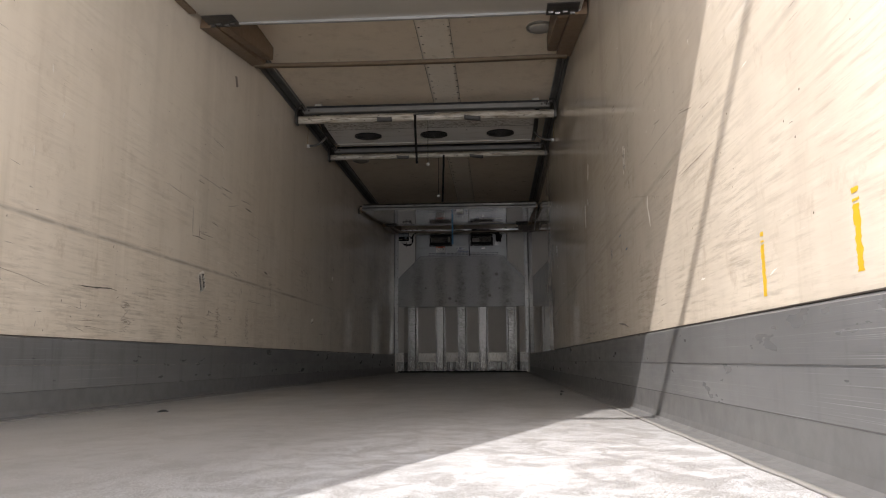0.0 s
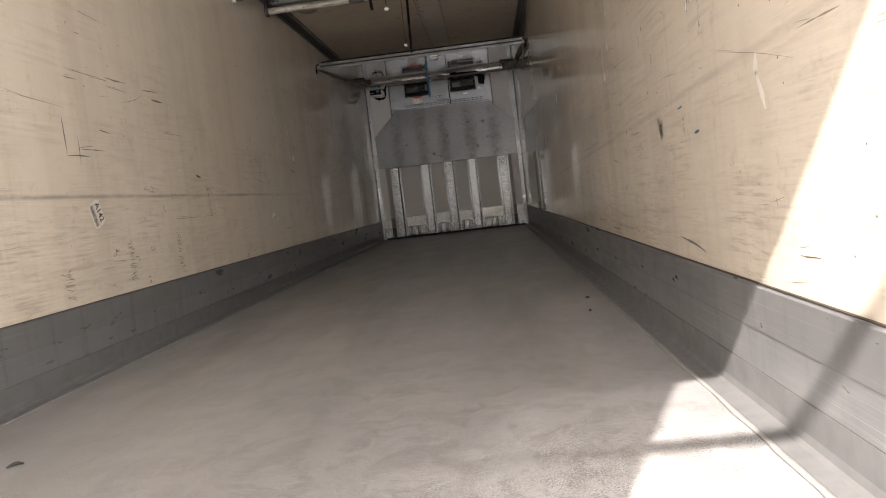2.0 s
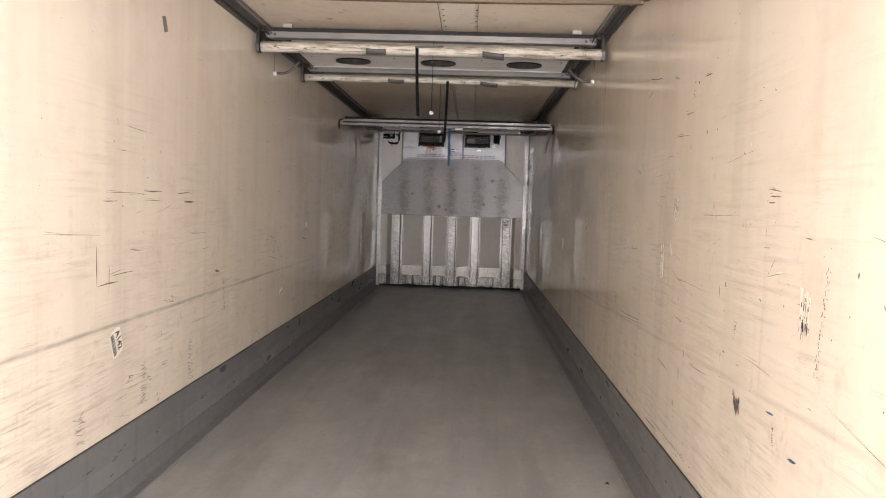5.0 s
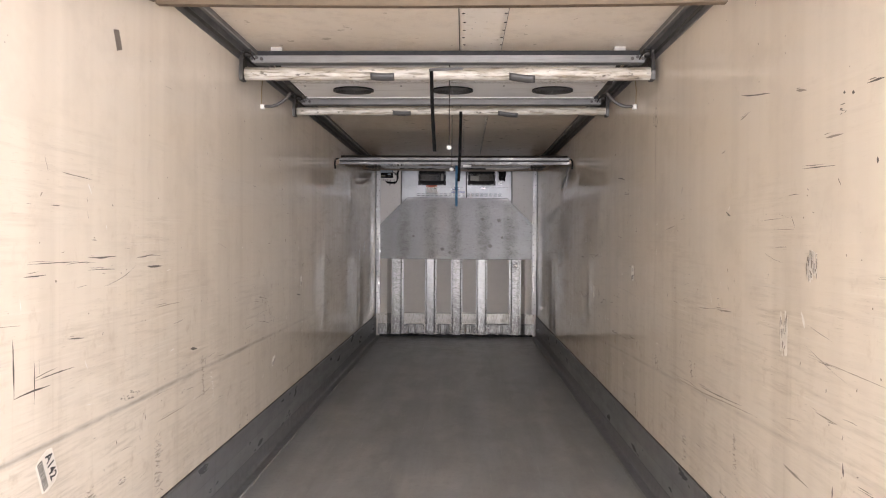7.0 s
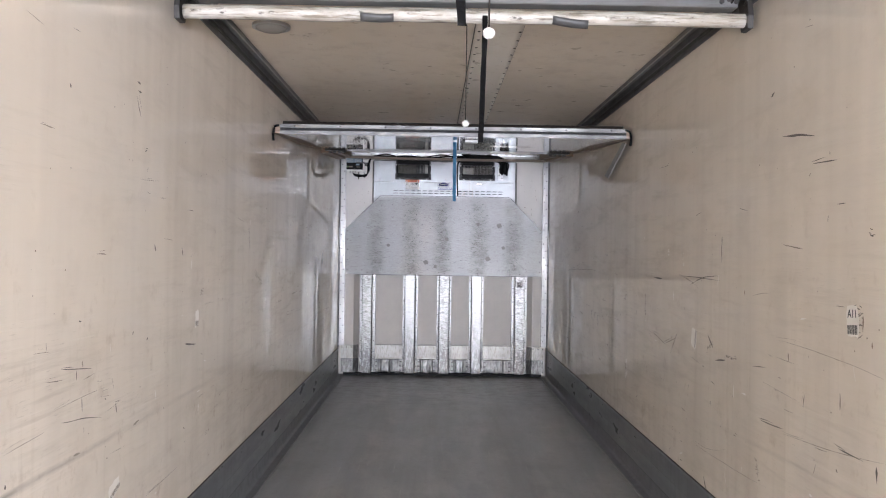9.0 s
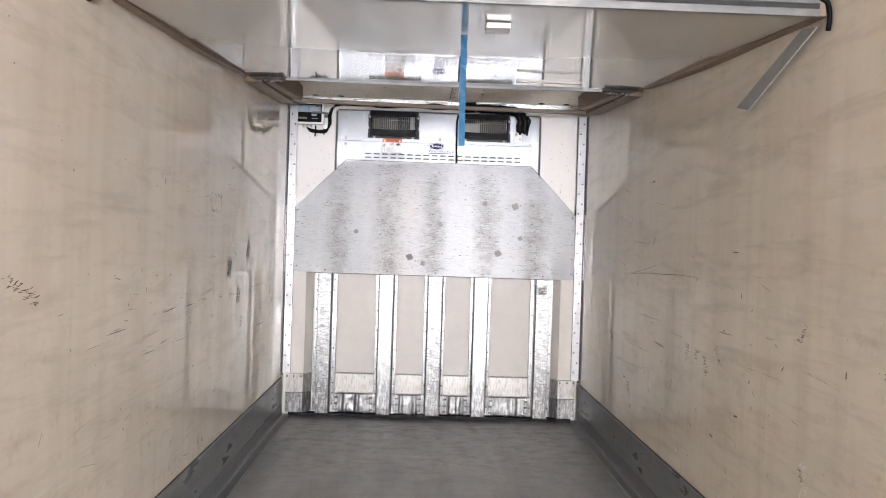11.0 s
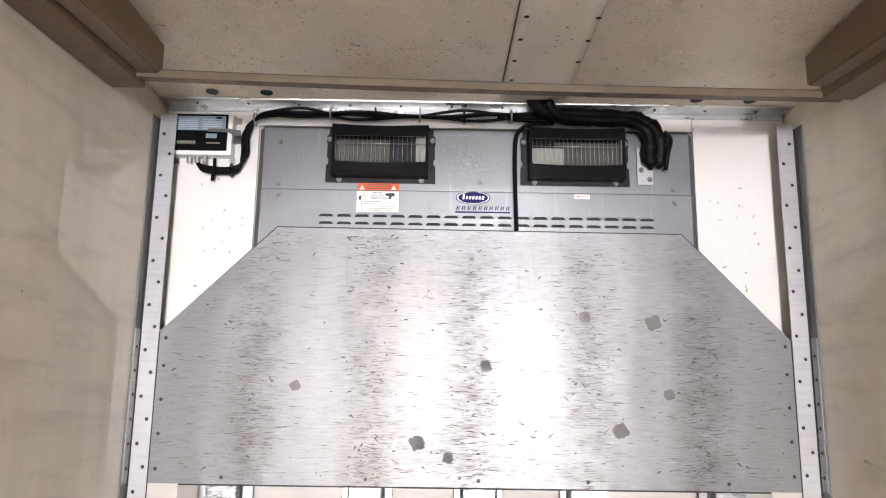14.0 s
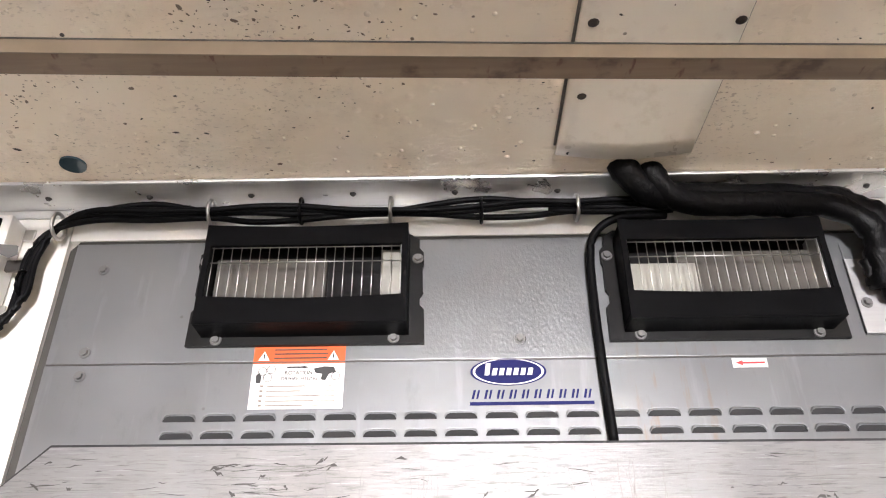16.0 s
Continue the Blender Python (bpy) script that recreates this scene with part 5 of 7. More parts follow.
for x, z in ((-0.446, 2.272), (-0.431, 2.275), (-0.436, 2.260)):
    part("pictogram", sticker_ring(x, z, 0.0068, 0.0080), M["ink"], st, "drawn fan disc")
part("pictogram", prism(bmesh.new(), [(-0.456, 2.250), (-0.448, 2.250), (-0.447, 2.262), (-0.451, 2.270), (-0.457, 2.264)], 1, YS - 0.0018, YS - 0.0014), M["ink"], st)
part("pictogram", prism(bmesh.new(), [(-0.356, 2.276), (-0.338, 2.280), (-0.320, 2.279), (-0.316, 2.270), (-0.328, 2.266), (-0.334, 2.254), (-0.342, 2.256), (-0.340, 2.266), (-0.352, 2.268)], 1, YS - 0.0018, YS - 0.0014), M["ink"], st)
part("pictogram", sticker_ring(-0.316, 2.262, 0.0068, 0.0080), M["ink"], st, "drawn fan disc")
part("arrow", prism(bmesh.new(), [(-0.404, 2.2775), (-0.374, 2.2775), (-0.374, 2.2760), (-0.364, 2.2790), (-0.374, 2.2820), (-0.374, 2.2805), (-0.404, 2.2805)], 1, YS - 0.0018, YS - 0.0014), M["ink"], st)

logo = thing("maker_badge", "blue oval badge over a row of blue dashes", "badge", (-0.01, YS, 2.2))
for nm, r, m, d in (("rim", 0.067, M["ink_blue"], 0.0), ("ring", 0.0625, M["paper"], 0.0004), ("field", 0.0585, M["ink_blue"], 0.0008)):
    bm = bmesh.new()
    disc(bm, (0, 0, 0), r, 0.0008, "y", 40)
    for v in bm.verts:
        v.co = Vector((v.co.x - 0.012, YS - 0.0004 - d + v.co.y, 2.266 + v.co.z * 0.385))
    part(nm, bm, m, logo)
for i in range(7):
    x, hgt = -0.054 + i * 0.0125, 0.022 if i == 0 else 0.013
    part("white_bar", prism(bmesh.new(), [(x, 2.259), (x + 0.008, 2.259), (x + 0.011, 2.259 + hgt), (x + 0.003, 2.259 + hgt)], 1, YS - 0.0022, YS - 0.0018), M["paper"], logo, "plain white bar on the oval")
for i in range(10):
    x = -0.078 + i * 0.0215
    for d, w in ((0.0, 0.0042), (0.0078, 0.0036)):
        part("dash", prism(bmesh.new(), [(x + d, 2.2165), (x + d + w, 2.2165), (x + d + w + 0.004, 2.2325), (x + d + 0.004, 2.2325)], 1, YS - 0.0008, YS - 0.0002), M["ink_blue"], logo, "plain blue bar")
part("underline", B(-0.081, 0.133, YS - 0.0008, YS - 0.0002, 2.205, 2.211), M["ink_blue"], logo, "blue underline")

red = thing("arrow_sticker", "small white sticker with a red arrow", "sticker", (0.413, YS, 2.276))
part("sheet", B(0.383, 0.444, YS - 0.0006, YS, 2.268, 2.285), M["paper"], red)
part("arrow", prism(bmesh.new(), [(0.388, 2.2765), (0.401, 2.2815), (0.401, 2.2783), (0.440, 2.2783), (0.440, 2.2747), (0.401, 2.2747), (0.401, 2.2715)], 1, YS - 0.0012, YS - 0.0008), M["red"], red)

# control box
cb = thing("control_box", "white control box with a dark display front", "control box", (-1.07, 15.53, 2.41))
part("case", B(-1.186, -0.952, 15.530, FRONT - 0.016, 2.408, 2.583, 0.006), M["white_plastic"], cb)
face = part("front", B(-1.174, -0.970, 15.526, 15.531, 2.424, 2.572, 0.002), M["black"], cb)
part("print_field", B(-1.166, -0.978, 15.5245, 15.5262, 2.505, 2.563), M["blue_grey"], face)
bm = bmesh.new()
for i in range(6):
    for x in (-1.160, -1.068):
        box(bm, x, x + 0.075, 15.5232, 15.5246, 2.511 + i * 0.0075, 2.5135 + i * 0.0075)
part("print_lines", bm, M["ink_pale"], face)
part("display", B(-1.162, -1.100, 15.5250, 15.5262, 2.472, 2.494), M["rubber"], face, "unlit dark display")
part("display", B(-1.052, -1.010, 15.5245, 15.5262, 2.474, 2.492), M["blue_grey"], face, "pale display")
part("key_strip", B(-1.164, -1.090, 15.5248, 15.5262, 2.448, 2.464), M["coil"], face)
for i, mm in enumerate(("ink_faded", "green", "ink_faded", "brass", "ink_faded", "ink_faded")):
    part("key", B(-1.161 + i * 0.012, -1.152 + i * 0.012, 15.5238, 15.5249, 2.451, 2.461), M[mm], face)
part("print_bar", B(-1.050, -0.996, 15.5248, 15.5262, 2.452, 2.457), M["ink_faded"], face)
for x in (-1.12, -1.09, -1.06):
    part("cable_gland", disc(bmesh.new(), (x, 15.56, 2.396), 0.010, 0.026, "z", 10), M["steel"], cb)
bm = bmesh.new()
disc(bm, (0, 0, 0), 0.012, 0.0008, "y", 24)
for v in bm.verts:
    v.co = Vector((-1.005 + v.co.x, 15.5238 + v.co.y, 2.556 + v.co.z * 0.4))
part("oval_print", bm, M["ink_blue"], face)
part("tape_strip", prism(bmesh.new(), [(-1.045, 2.500), (-0.965, 2.497), (-0.930, 2.480), (-0.915, 2.487), (-0.918, 2.506), (-0.965, 2.512), (-1.045, 2.512)], 1, 15.5215, 15.5230), M["gunmetal"], cb, "grey tape stuck across the front")
part("bracket", B(-0.951, -0.912, 15.552, 15.560, 2.47, 2.492), M["dark_steel"], cb)
for x, z in ((-1.178, 2.400), (-0.958, 2.398), (-0.945, 2.565)):
    part("mounting_lug", B(x - 0.013, x + 0.013, FRONT - 0.020, FRONT - 0.0145, z - 0.013, z + 0.013, 0.002), M["steel"], cb, "zinc steel lug")

# cable bundle along the top
cab = thing("cable_bundle", "black cable bundle clipped along the front wall", "cables", (0, 15.55, 2.58))
cy = 15.545
for j, (dz, dy) in enumerate(((0.001, 0.0), (0.010, 0.004), (-0.009, 0.006), (0.004, -0.008))):
    f = lambda x: 0.006 * math.sin(6.5 * x + 1) + (dz + 0.009 * math.sin(10 * x + j * 2.1)) * (0.35 + 0.9 * abs(math.sin(8.976 * (x + 0.225))))
    pts = [(-1.09, 15.56, 2.385), (-1.06, 15.557, 2.360 + dz), (-0.98, 15.556, 2.352 + dz), (-0.925, 15.555, 2.365 + dz), (-0.905 + dz, 15.553, 2.42), (-0.905 + dz, 15.552, 2.50), (-0.87 + dz, 15.55, 2.565 + dz), (-0.80, cy + dy, 2.588 + dz)]
    pts += [(x, cy + dy, 2.590 + f(x) - 0.006 * (x + 0.8)) for x in (-0.69, -0.575, -0.49, -0.40, -0.31, -0.225, -0.14, -0.05, 0.04, 0.135, 0.22, 0.32)]
    part("cable", tube_path(bmesh.new(), spline(pts, 5), 0.0062, 8), M["rubber"], cab)
for x in (-0.87, -0.575, -0.225, 0.135):
    z = 2.59 if x > -0.8 else 2.565
    bm = bmesh.new()
    tube_path(bm, [(x, 15.55 + 0.026 * math.cos(a), z + 0.025 * math.sin(a)) for a in [k * math.pi / 8 for k in range(17)]], 0.004, 6)
    part("clip", bm, M["steel"], cab, "steel cable clip")
for x, z in ((-0.95, 2.353), (-0.905, 2.44), (-0.40, 2.592), (-0.05, 2.588)):
    bm = bmesh.new()
    tube_path(bm, [(x + 0.0, 15.55 + 0.024 * math.cos(a), z + 0.025 * math.sin(a)) for a in [k * math.pi / 6 for k in range(13)]], 0.0035, 5)
    part("cable_tie", bm, M["black"], cab)
part("loose_end", tube_path(bmesh.new(), [(-1.02, 15.555, 2.40), (-1.018, 15.55, 2.36), (-1.022, 15.548, 2.31)], 0.0065, 6), M["rubber"], cab)
# single lead down the unit
part("lead", tube_path(bmesh.new(), spline([(0.30, 15.535, 2.560), (0.21, 15.53, 2.553), (0.166, 15.54, 2.530), (0.153, 15.556, 2.495), (0.150, 15.562, 2.40), (0.152, 15.563, 2.27), (0.156, 15.564, 2.13)], 6), 0.0080, 8), M["rubber"], cab)
part("lead", tube_path(bmesh.new(), spline([(0.08, 15.55, 2.585), (0.2, 15.53, 2.568), (0.35, 15.52, 2.57), (0.5, 15.52, 2.575), (0.62, 15.53, 2.57), (0.70, 15.54, 2.54)], 5), 0.007, 7), M["rubber"], cab)

# insulated pipes
pipe = thing("insulated_pipes", "black foam-wrapped refrigerant pipes bent over the unit", "pipes", (0.5, 15.53, 2.4))
wob = lambda n, r: [r * (1 + 0.07 * math.sin(1.1 * i) + 0.05 * math.sin(2.9 * i) + (0.09 if i % 5 < 2 else 0.0)) for i in range(n)]
p1 = spline([(0.205, 15.47, 2.700), (0.215, 15.475, 2.635), (0.27, 15.505, 2.592), (0.36, 15.52, 2.590), (0.50, 15.525, 2.588), (0.62, 15.53, 2.582), (0.69, 15.535, 2.548), (0.715, 15.54, 2.48), (0.712, 15.553, 2.40)], 6)
part("pipe_wrap", tube_path(bmesh.new(), p1, wob(len(p1), 0.027), 12), M["foam_wrap"], pipe)
p2 = spline([(0.265, 15.48, 2.690), (0.27, 15.483, 2.620), (0.33, 15.505, 2.572), (0.48, 15.51, 2.566), (0.60, 15.512, 2.560), (0.665, 15.52, 2.52), (0.672, 15.53, 2.46), (0.676, 15.55, 2.405)], 6)
part("pipe_wrap", tube_path(bmesh.new(), p2, wob(len(p2), 0.023), 12), M["foam_wrap"], pipe)
flange = part("pipe_flange", B(0.632, 0.694, EY - 0.0075, EY - 0.0042, 2.328, 2.480, 0.001), M["alu_clean"], pipe, "bolted metal bracket")
pieces("bolt", BOLT, flange, [(0.648, EY - 0.0075, 2.388), (0.681, EY - 0.0075, 2.350)], TO_REAR)
# thin dark strip paints the shadow at the bracket's edge
part("shadow_gap", B(0.6300, 0.6322, EY - 0.0058, EY - 0.0042, 2.328, 2.480), M["dark_gap"], pipe)
bm = bmesh.new()
vs = [bm.verts.new((x, EY - 0.0052, z)) for x, z in ((0.728, 2.395), (0.742, 2.40), (0.752, 2.425), (0.757, 2.455), (0.748, 2.462), (0.738, 2.44), (0.726, 2.42))]
bm.faces.new(vs)
part("foil_scrap", bm, M["white_panel"], pipe, "torn pale foil behind the pipes")
for x0p, z0p, x1p, z1p, rr in ((0.700, 2.44, 0.716, 2.392, 0.017), (0.672, 2.44, 0.679, 2.384, 0.014), (0.650, 2.46, 0.652, 2.412, 0.010)):
    part("wrap_tip", tube_path(bmesh.new(), spline([(x0p, 15.54, z0p), ((x0p + x1p) / 2 + 0.004, 15.545, (z0p + z1p) / 2), (x1p, 15.556, z1p)], 4), [rr * 1.25, rr * 1.2, rr * 1.05, rr * 1.1, rr, rr * 1.05, rr * 0.9, rr * 0.8, rr * 0.6], 9), M["foam_wrap"], pipe, "taped pipe end")
part("strap_end", tube_path(bmesh.new(), spline([(0.73, 15.53, 2.53), (0.755, 15.53, 2.50), (0.742, 15.53, 2.44), (0.735, 15.545, 2.38)], 5), 0.009, 6), M["rubber"], pipe)

# ---- ceiling fittings ----
def make_crossbar(y, z, skew, droop, lean=0.0):
    """Slightly bowed cross seal under the ceiling: a stained sole with an upright edge."""
    root = thing("cross_bar", "brown stained cross seal under the ceiling between the tracks", "cross bar", (0, y, z), group="cross bars")

    def bowed(p):
        bm = bmesh.new()
        rows = []
        for i in range(25):
            x = -1.20 + 2.40 * i / 24
            zz = z - droop * (1 - (x / 1.2) ** 2) - lean * (x + 1.2) / 2.4
            yy = y + skew * x
            rows.append([bm.verts.new((x, yy + a, zz + b)) for a, b in p])
        for q, r in zip(rows, rows[1:]):
            for k in range(4):
                bm.faces.new((q[k], q[(k + 1) % 4], r[(k + 1) % 4], r[k]))
        bm.faces.new(rows[0][::-1]), bm.faces.new(rows[-1])
        bmesh.ops.recalc_face_normals(bm, faces=bm.faces[:])
        return bm

    part("sole", bowed(((-0.020, 0.0), (0.018, 0.0), (0.020, 0.006), (-0.020, 0.006))), M["seal"], root, "brown stained underside")
    part("edge", bowed(((-0.0225, -0.0005), (-0.0202, -0.0005), (-0.0188, 0.024), (-0.0215, 0.024))), M["seal_edge"], root, "greyish upper edge")
    # dark line paints the shadow along the upper edge
    part("top_line", bowed(((-0.0222, 0.0242), (-0.0185, 0.0242), (-0.0185, 0.0268), (-0.0222, 0.0268))), M["gasket"], root, "dark line for the upper edge's shadow")
    part("core", bowed(((-0.018, 0.0065), (0.017, 0.0065), (0.017, 0.022), (-0.018, 0.022))), M["brown"], root)
    return root


make_crossbar(15.062, 2.500, 0.031, 0.009, 0.005)
make_crossbar(7.13, 2.470, 0.0, 0.012)


def make_partition(y0, z0, y1, z1, yb, name_label, hinge_y):
    """Insulated bulkhead panel folded up under the ceiling: panel, edge channel, seals, hinges and foam end blocks."""
    root = thing("bulkhead_panel", name_label, "partition panel", (0, y0, z0), group="folded bulkheads")
    d = Vector((0, y1 - y0, z1 - z0)).normalized()
    up = Vector((0, -d.z, d.y))
    L = math.hypot(y1 - y0, z1 - z0)
    at = lambda s, h: (y0 + d.y * s + up.y * h, z0 + d.z * s + up.z * h)
    part("panel", prism(bmesh.new(), [at(0.02, 0), at(L - 0.02, 0), at(L - 0.02, 0.06), at(0.02, 0.06)], 0, -1.175, 1.190), M["gloss"], root)
    # rear edge: two ridges with a groove
    edge = part("edge_channel", prism(bmesh.new(), [at(-0.006, -0.004), at(0.019, -0.004), at(0.019, 0.064), at(-0.006, 0.064), at(-0.006, 0.040), at(0.004, 0.036), at(0.004, 0.024), at(-0.006, 0.020)], 0, -1.180, 1.195), M["edge_dark"], root)
    # dark strip on the panel paints the shade of the gap under the ceiling
    part("top_seal", prism(bmesh.new(), [at(0.03, 0.061), at(0.34, 0.061), at(0.30, 0.090), at(0.05, 0.088)], 0, -1.17, 1.185), M["cord"], root, "dark strip for the shade above the panel")
    # dark strip laid in the groove stands for its shade
    part("groove", prism(bmesh.new(), [at(-0.002, 0.022), at(0.003, 0.022), at(0.003, 0.038), at(-0.002, 0.038)], 0, -1.178, 1.193), M["dark_gap"], root)
    pieces("screw", SCREW, edge, [(x, *at(-0.006, 0.052)) for x in [-1.08 + 0.31 * i for i in range(8)]], TO_REAR)
    bm = bmesh.new()
    n = 20
    rows = []
    for i in range(n + 1):
        x = -1.17 + 2.355 * i / n
        dip = 0.010 * (1 - (x / 1.18) ** 2)
        rows.append([bm.verts.new((x, *at(L - 0.019, -0.006 - dip))), bm.verts.new((x, *at(L + 0.006, -0.006 - dip))), bm.verts.new((x, *at(L + 0.006, 0.03))), bm.verts.new((x, *at(L - 0.019, 0.03)))])
    for a, b in zip(rows, rows[1:]):
        for k in range(4):
            bm.faces.new((a[k], a[(k + 1) % 4], b[(k + 1) % 4], b[k]))
    bm.faces.new(rows[0][::-1]), bm.faces.new(rows[-1])
    bmesh.ops.recalc_face_normals(bm, faces=bm.faces[:])
    part("front_seal", bm, M["grey_rubber"], root, "pale grey rubber front seal")
    for s in (-1, 1):
        a, b = sorted((s * 1.182, s * 1.226))
        bm = bmesh.new()
        prism(bm, [at(0.0, 0.0), at(L * 0.5, -0.020), at(L - 0.20, -0.006), at(L - 0.20, 0.05), at(0.0, 0.056)], 0, a, b)
        part("side_seal", bm, M["brown"], root, "dark brown foam side seal")
        # hinge
        hb = part("hinge", prism(bmesh.new(), [at(L - 0.16, -0.012), at(L + 0.02, -0.012), at(L + 0.05, 0.03), at(L - 0.12, 0.03)], 0, *sorted((s * 0.975, s * 1.170))), M["dark_steel"], root, "dark folded hinge fitting")
        bm = bmesh.new()
        for k in range(4):
            x = s * (1.00 + 0.045 * k)
            disc(bm, (x, *at(L - 0.05 + 0.02 * (k % 2), -0.020)), 0.011, 0.030, "x", 10)
        part("hinge_pin", bm, M["screw"], hb)
        # foam block towards the cross bar
        a, b = sorted((s * 1.048, s * 1.118))
        bm = bmesh.new()
        prism(bm, [(y1 + 0.03, z1 - 0.02), (y1 + 0.05, 2.615), (yb - 0.03, 2.618), (yb - 0.03, 2.512)], 0, a, b)
        bmesh.ops.bevel(bm, geom=bm.edges[:], offset=0.006, segments=2, affect="EDGES")
        part("foam_block", bm, M["brown"], root, "brown laminated foam end block")
        a, b = sorted((s * 1.122, s * 1.228))
        bm = prism(bmesh.new(), [(y1 - 0.02, z1 - 0.03), (y1 + 0.02, 2.54), (yb + 0.02, 2.54), (yb + 0.02, 2.490)], 0, a, b)
        part("foam_wedge", bm, M["brown"], root, "brown foam wedge along the wall")
        # corner rubber
        tube = tube_path(bmesh.new(), spline([(s * 1.185, *at(0.0, 0.055)), (s * 1.215, *at(-0.005, 0.045)), (s * 1.225, *at(-0.01, 0.0)), (s * 1.222, *at(-0.012, -0.05))], 4), 0.008, 6)
        part("corner_rubber", tube, M["rubber"], root)
    return root


front_bulkhead = make_partition(11.76, 2.262, 13.95, 2.442, 15.06, "glossy cream bulkhead panel folded up under the ceiling", 13.92)
part("grip", B(0.385, 0.745, 13.43, 13.455, 2.365, 2.378), M["front_panel"], front_bulkhead, "pale grip bar")
part("latch", B(0.10, 0.19, 12.05, 12.13, 2.262, 2.282), M["white_plastic"], front_bulkhead, "white latch block")
make_partition(3.95, 2.21, 6.13, 2.360, 7.13, "white bulkhead panel folded up near the rear doors", 6.0)
solid("rubber_flap", prism(bmesh.new(), [(11.78, 2.23), (11.88, 2.25), (12.42, 2.07), (12.30, 2.04)], 0, 1.196, 1.202), M["grey_rubber"], "grey rubber flap hanging beside the folded bulkhead", "flap", (1.2, 12.0, 2.2))


def strap(name, label, pts, width, material, base, group=""):
    """A flat webbing strap through pts, its width along x."""
    bm = bmesh.new()
    p = spline(pts, 6)
    rows = []
    for i, q in enumerate(p):
        w = width * (1 + 0.06 * math.sin(i * 1.3))
        tw = 0.004 * math.sin(i * 0.9)
        rows.append([bm.verts.new(q + Vector((-w / 2, -0.0012 - tw, 0))), bm.verts.new(q + Vector((w / 2, -0.0012 + tw, 0))), bm.verts.new(q + Vector((w / 2, 0.0012 + tw, 0))), bm.verts.new(q + Vector((-w / 2, 0.0012 - tw, 0)))])
    for a, b in zip(rows, rows[1:]):
        for k in range(4):
            bm.faces.new((a[k], a[(k + 1) % 4], b[(k + 1) % 4], b[k]))
    bm.faces.new(rows[0][::-1]), bm.faces.new(rows[-1])
    bmesh.ops.recalc_face_normals(bm, faces=bm.faces[:])
    return solid(name, bm, material, label, "strap", base, group)


strap("pull_strap", "blue webbing pull strap hanging from the folded bulkhead", [(0.030, 12.30, 2.300), (0.030, 12.29, 2.20), (0.030, 12.28, 2.03), (0.031, 12.27, 1.848)], 0.026, M["blue"], (0.03, 12.3, 2.3))
strap("pull_strap", "black webbing strap hanging from the padded bar", [(-0.082, 8.325, 2.455), (-0.080, 8.322, 2.36), (-0.074, 8.312, 2.22), (-0.066, 8.30, 2.08), (-0.060, 8.295, 1.985)], 0.021, M["strap"], (-0.08, 8.33, 2.45), "black straps")
strap("pull_strap", "black webbing strap hanging from the padded bar", [(0.084, 9.735, 2.46), (0.083, 9.732, 2.35), (0.078, 9.728, 2.18), (0.074, 9.72, 2.02), (0.070, 9.718, 1.925)], 0.022, M["strap"], (0.08, 9.73, 2.46), "black straps")


def make_cord(x, y, ztop, zball, label):
    root = thing("ceiling_pull_switch", label, "pull switch", (x, y, ztop), group="pull switches")
    part("cord", tube_path(bmesh.new(), [(x, y, ztop), (x + 0.001, y, (ztop + zball) / 2), (x, y, zball)], 0.0027, 6), M["cord"], root)
    bm = bmesh.new()
    bmesh.ops.create_uvsphere(bm, u_segments=16, v_segments=10, radius=0.0165, matrix=Matrix.Translation((x, y, zball)) @ Matrix.Diagonal((1, 1, 0.92, 1)))
    for f in bm.faces:
        f.smooth = True
    part("knob", bm, M["white_plastic"], root, "white ball knob")
    return root


make_cord(0.018, 8.53, 2.565, 2.037, "dark pull cord with a white ball, under the middle unit")
make_cord(0.014, 9.90, 2.625, 2.033, "dark pull cord with a white ball, near the padded bar")


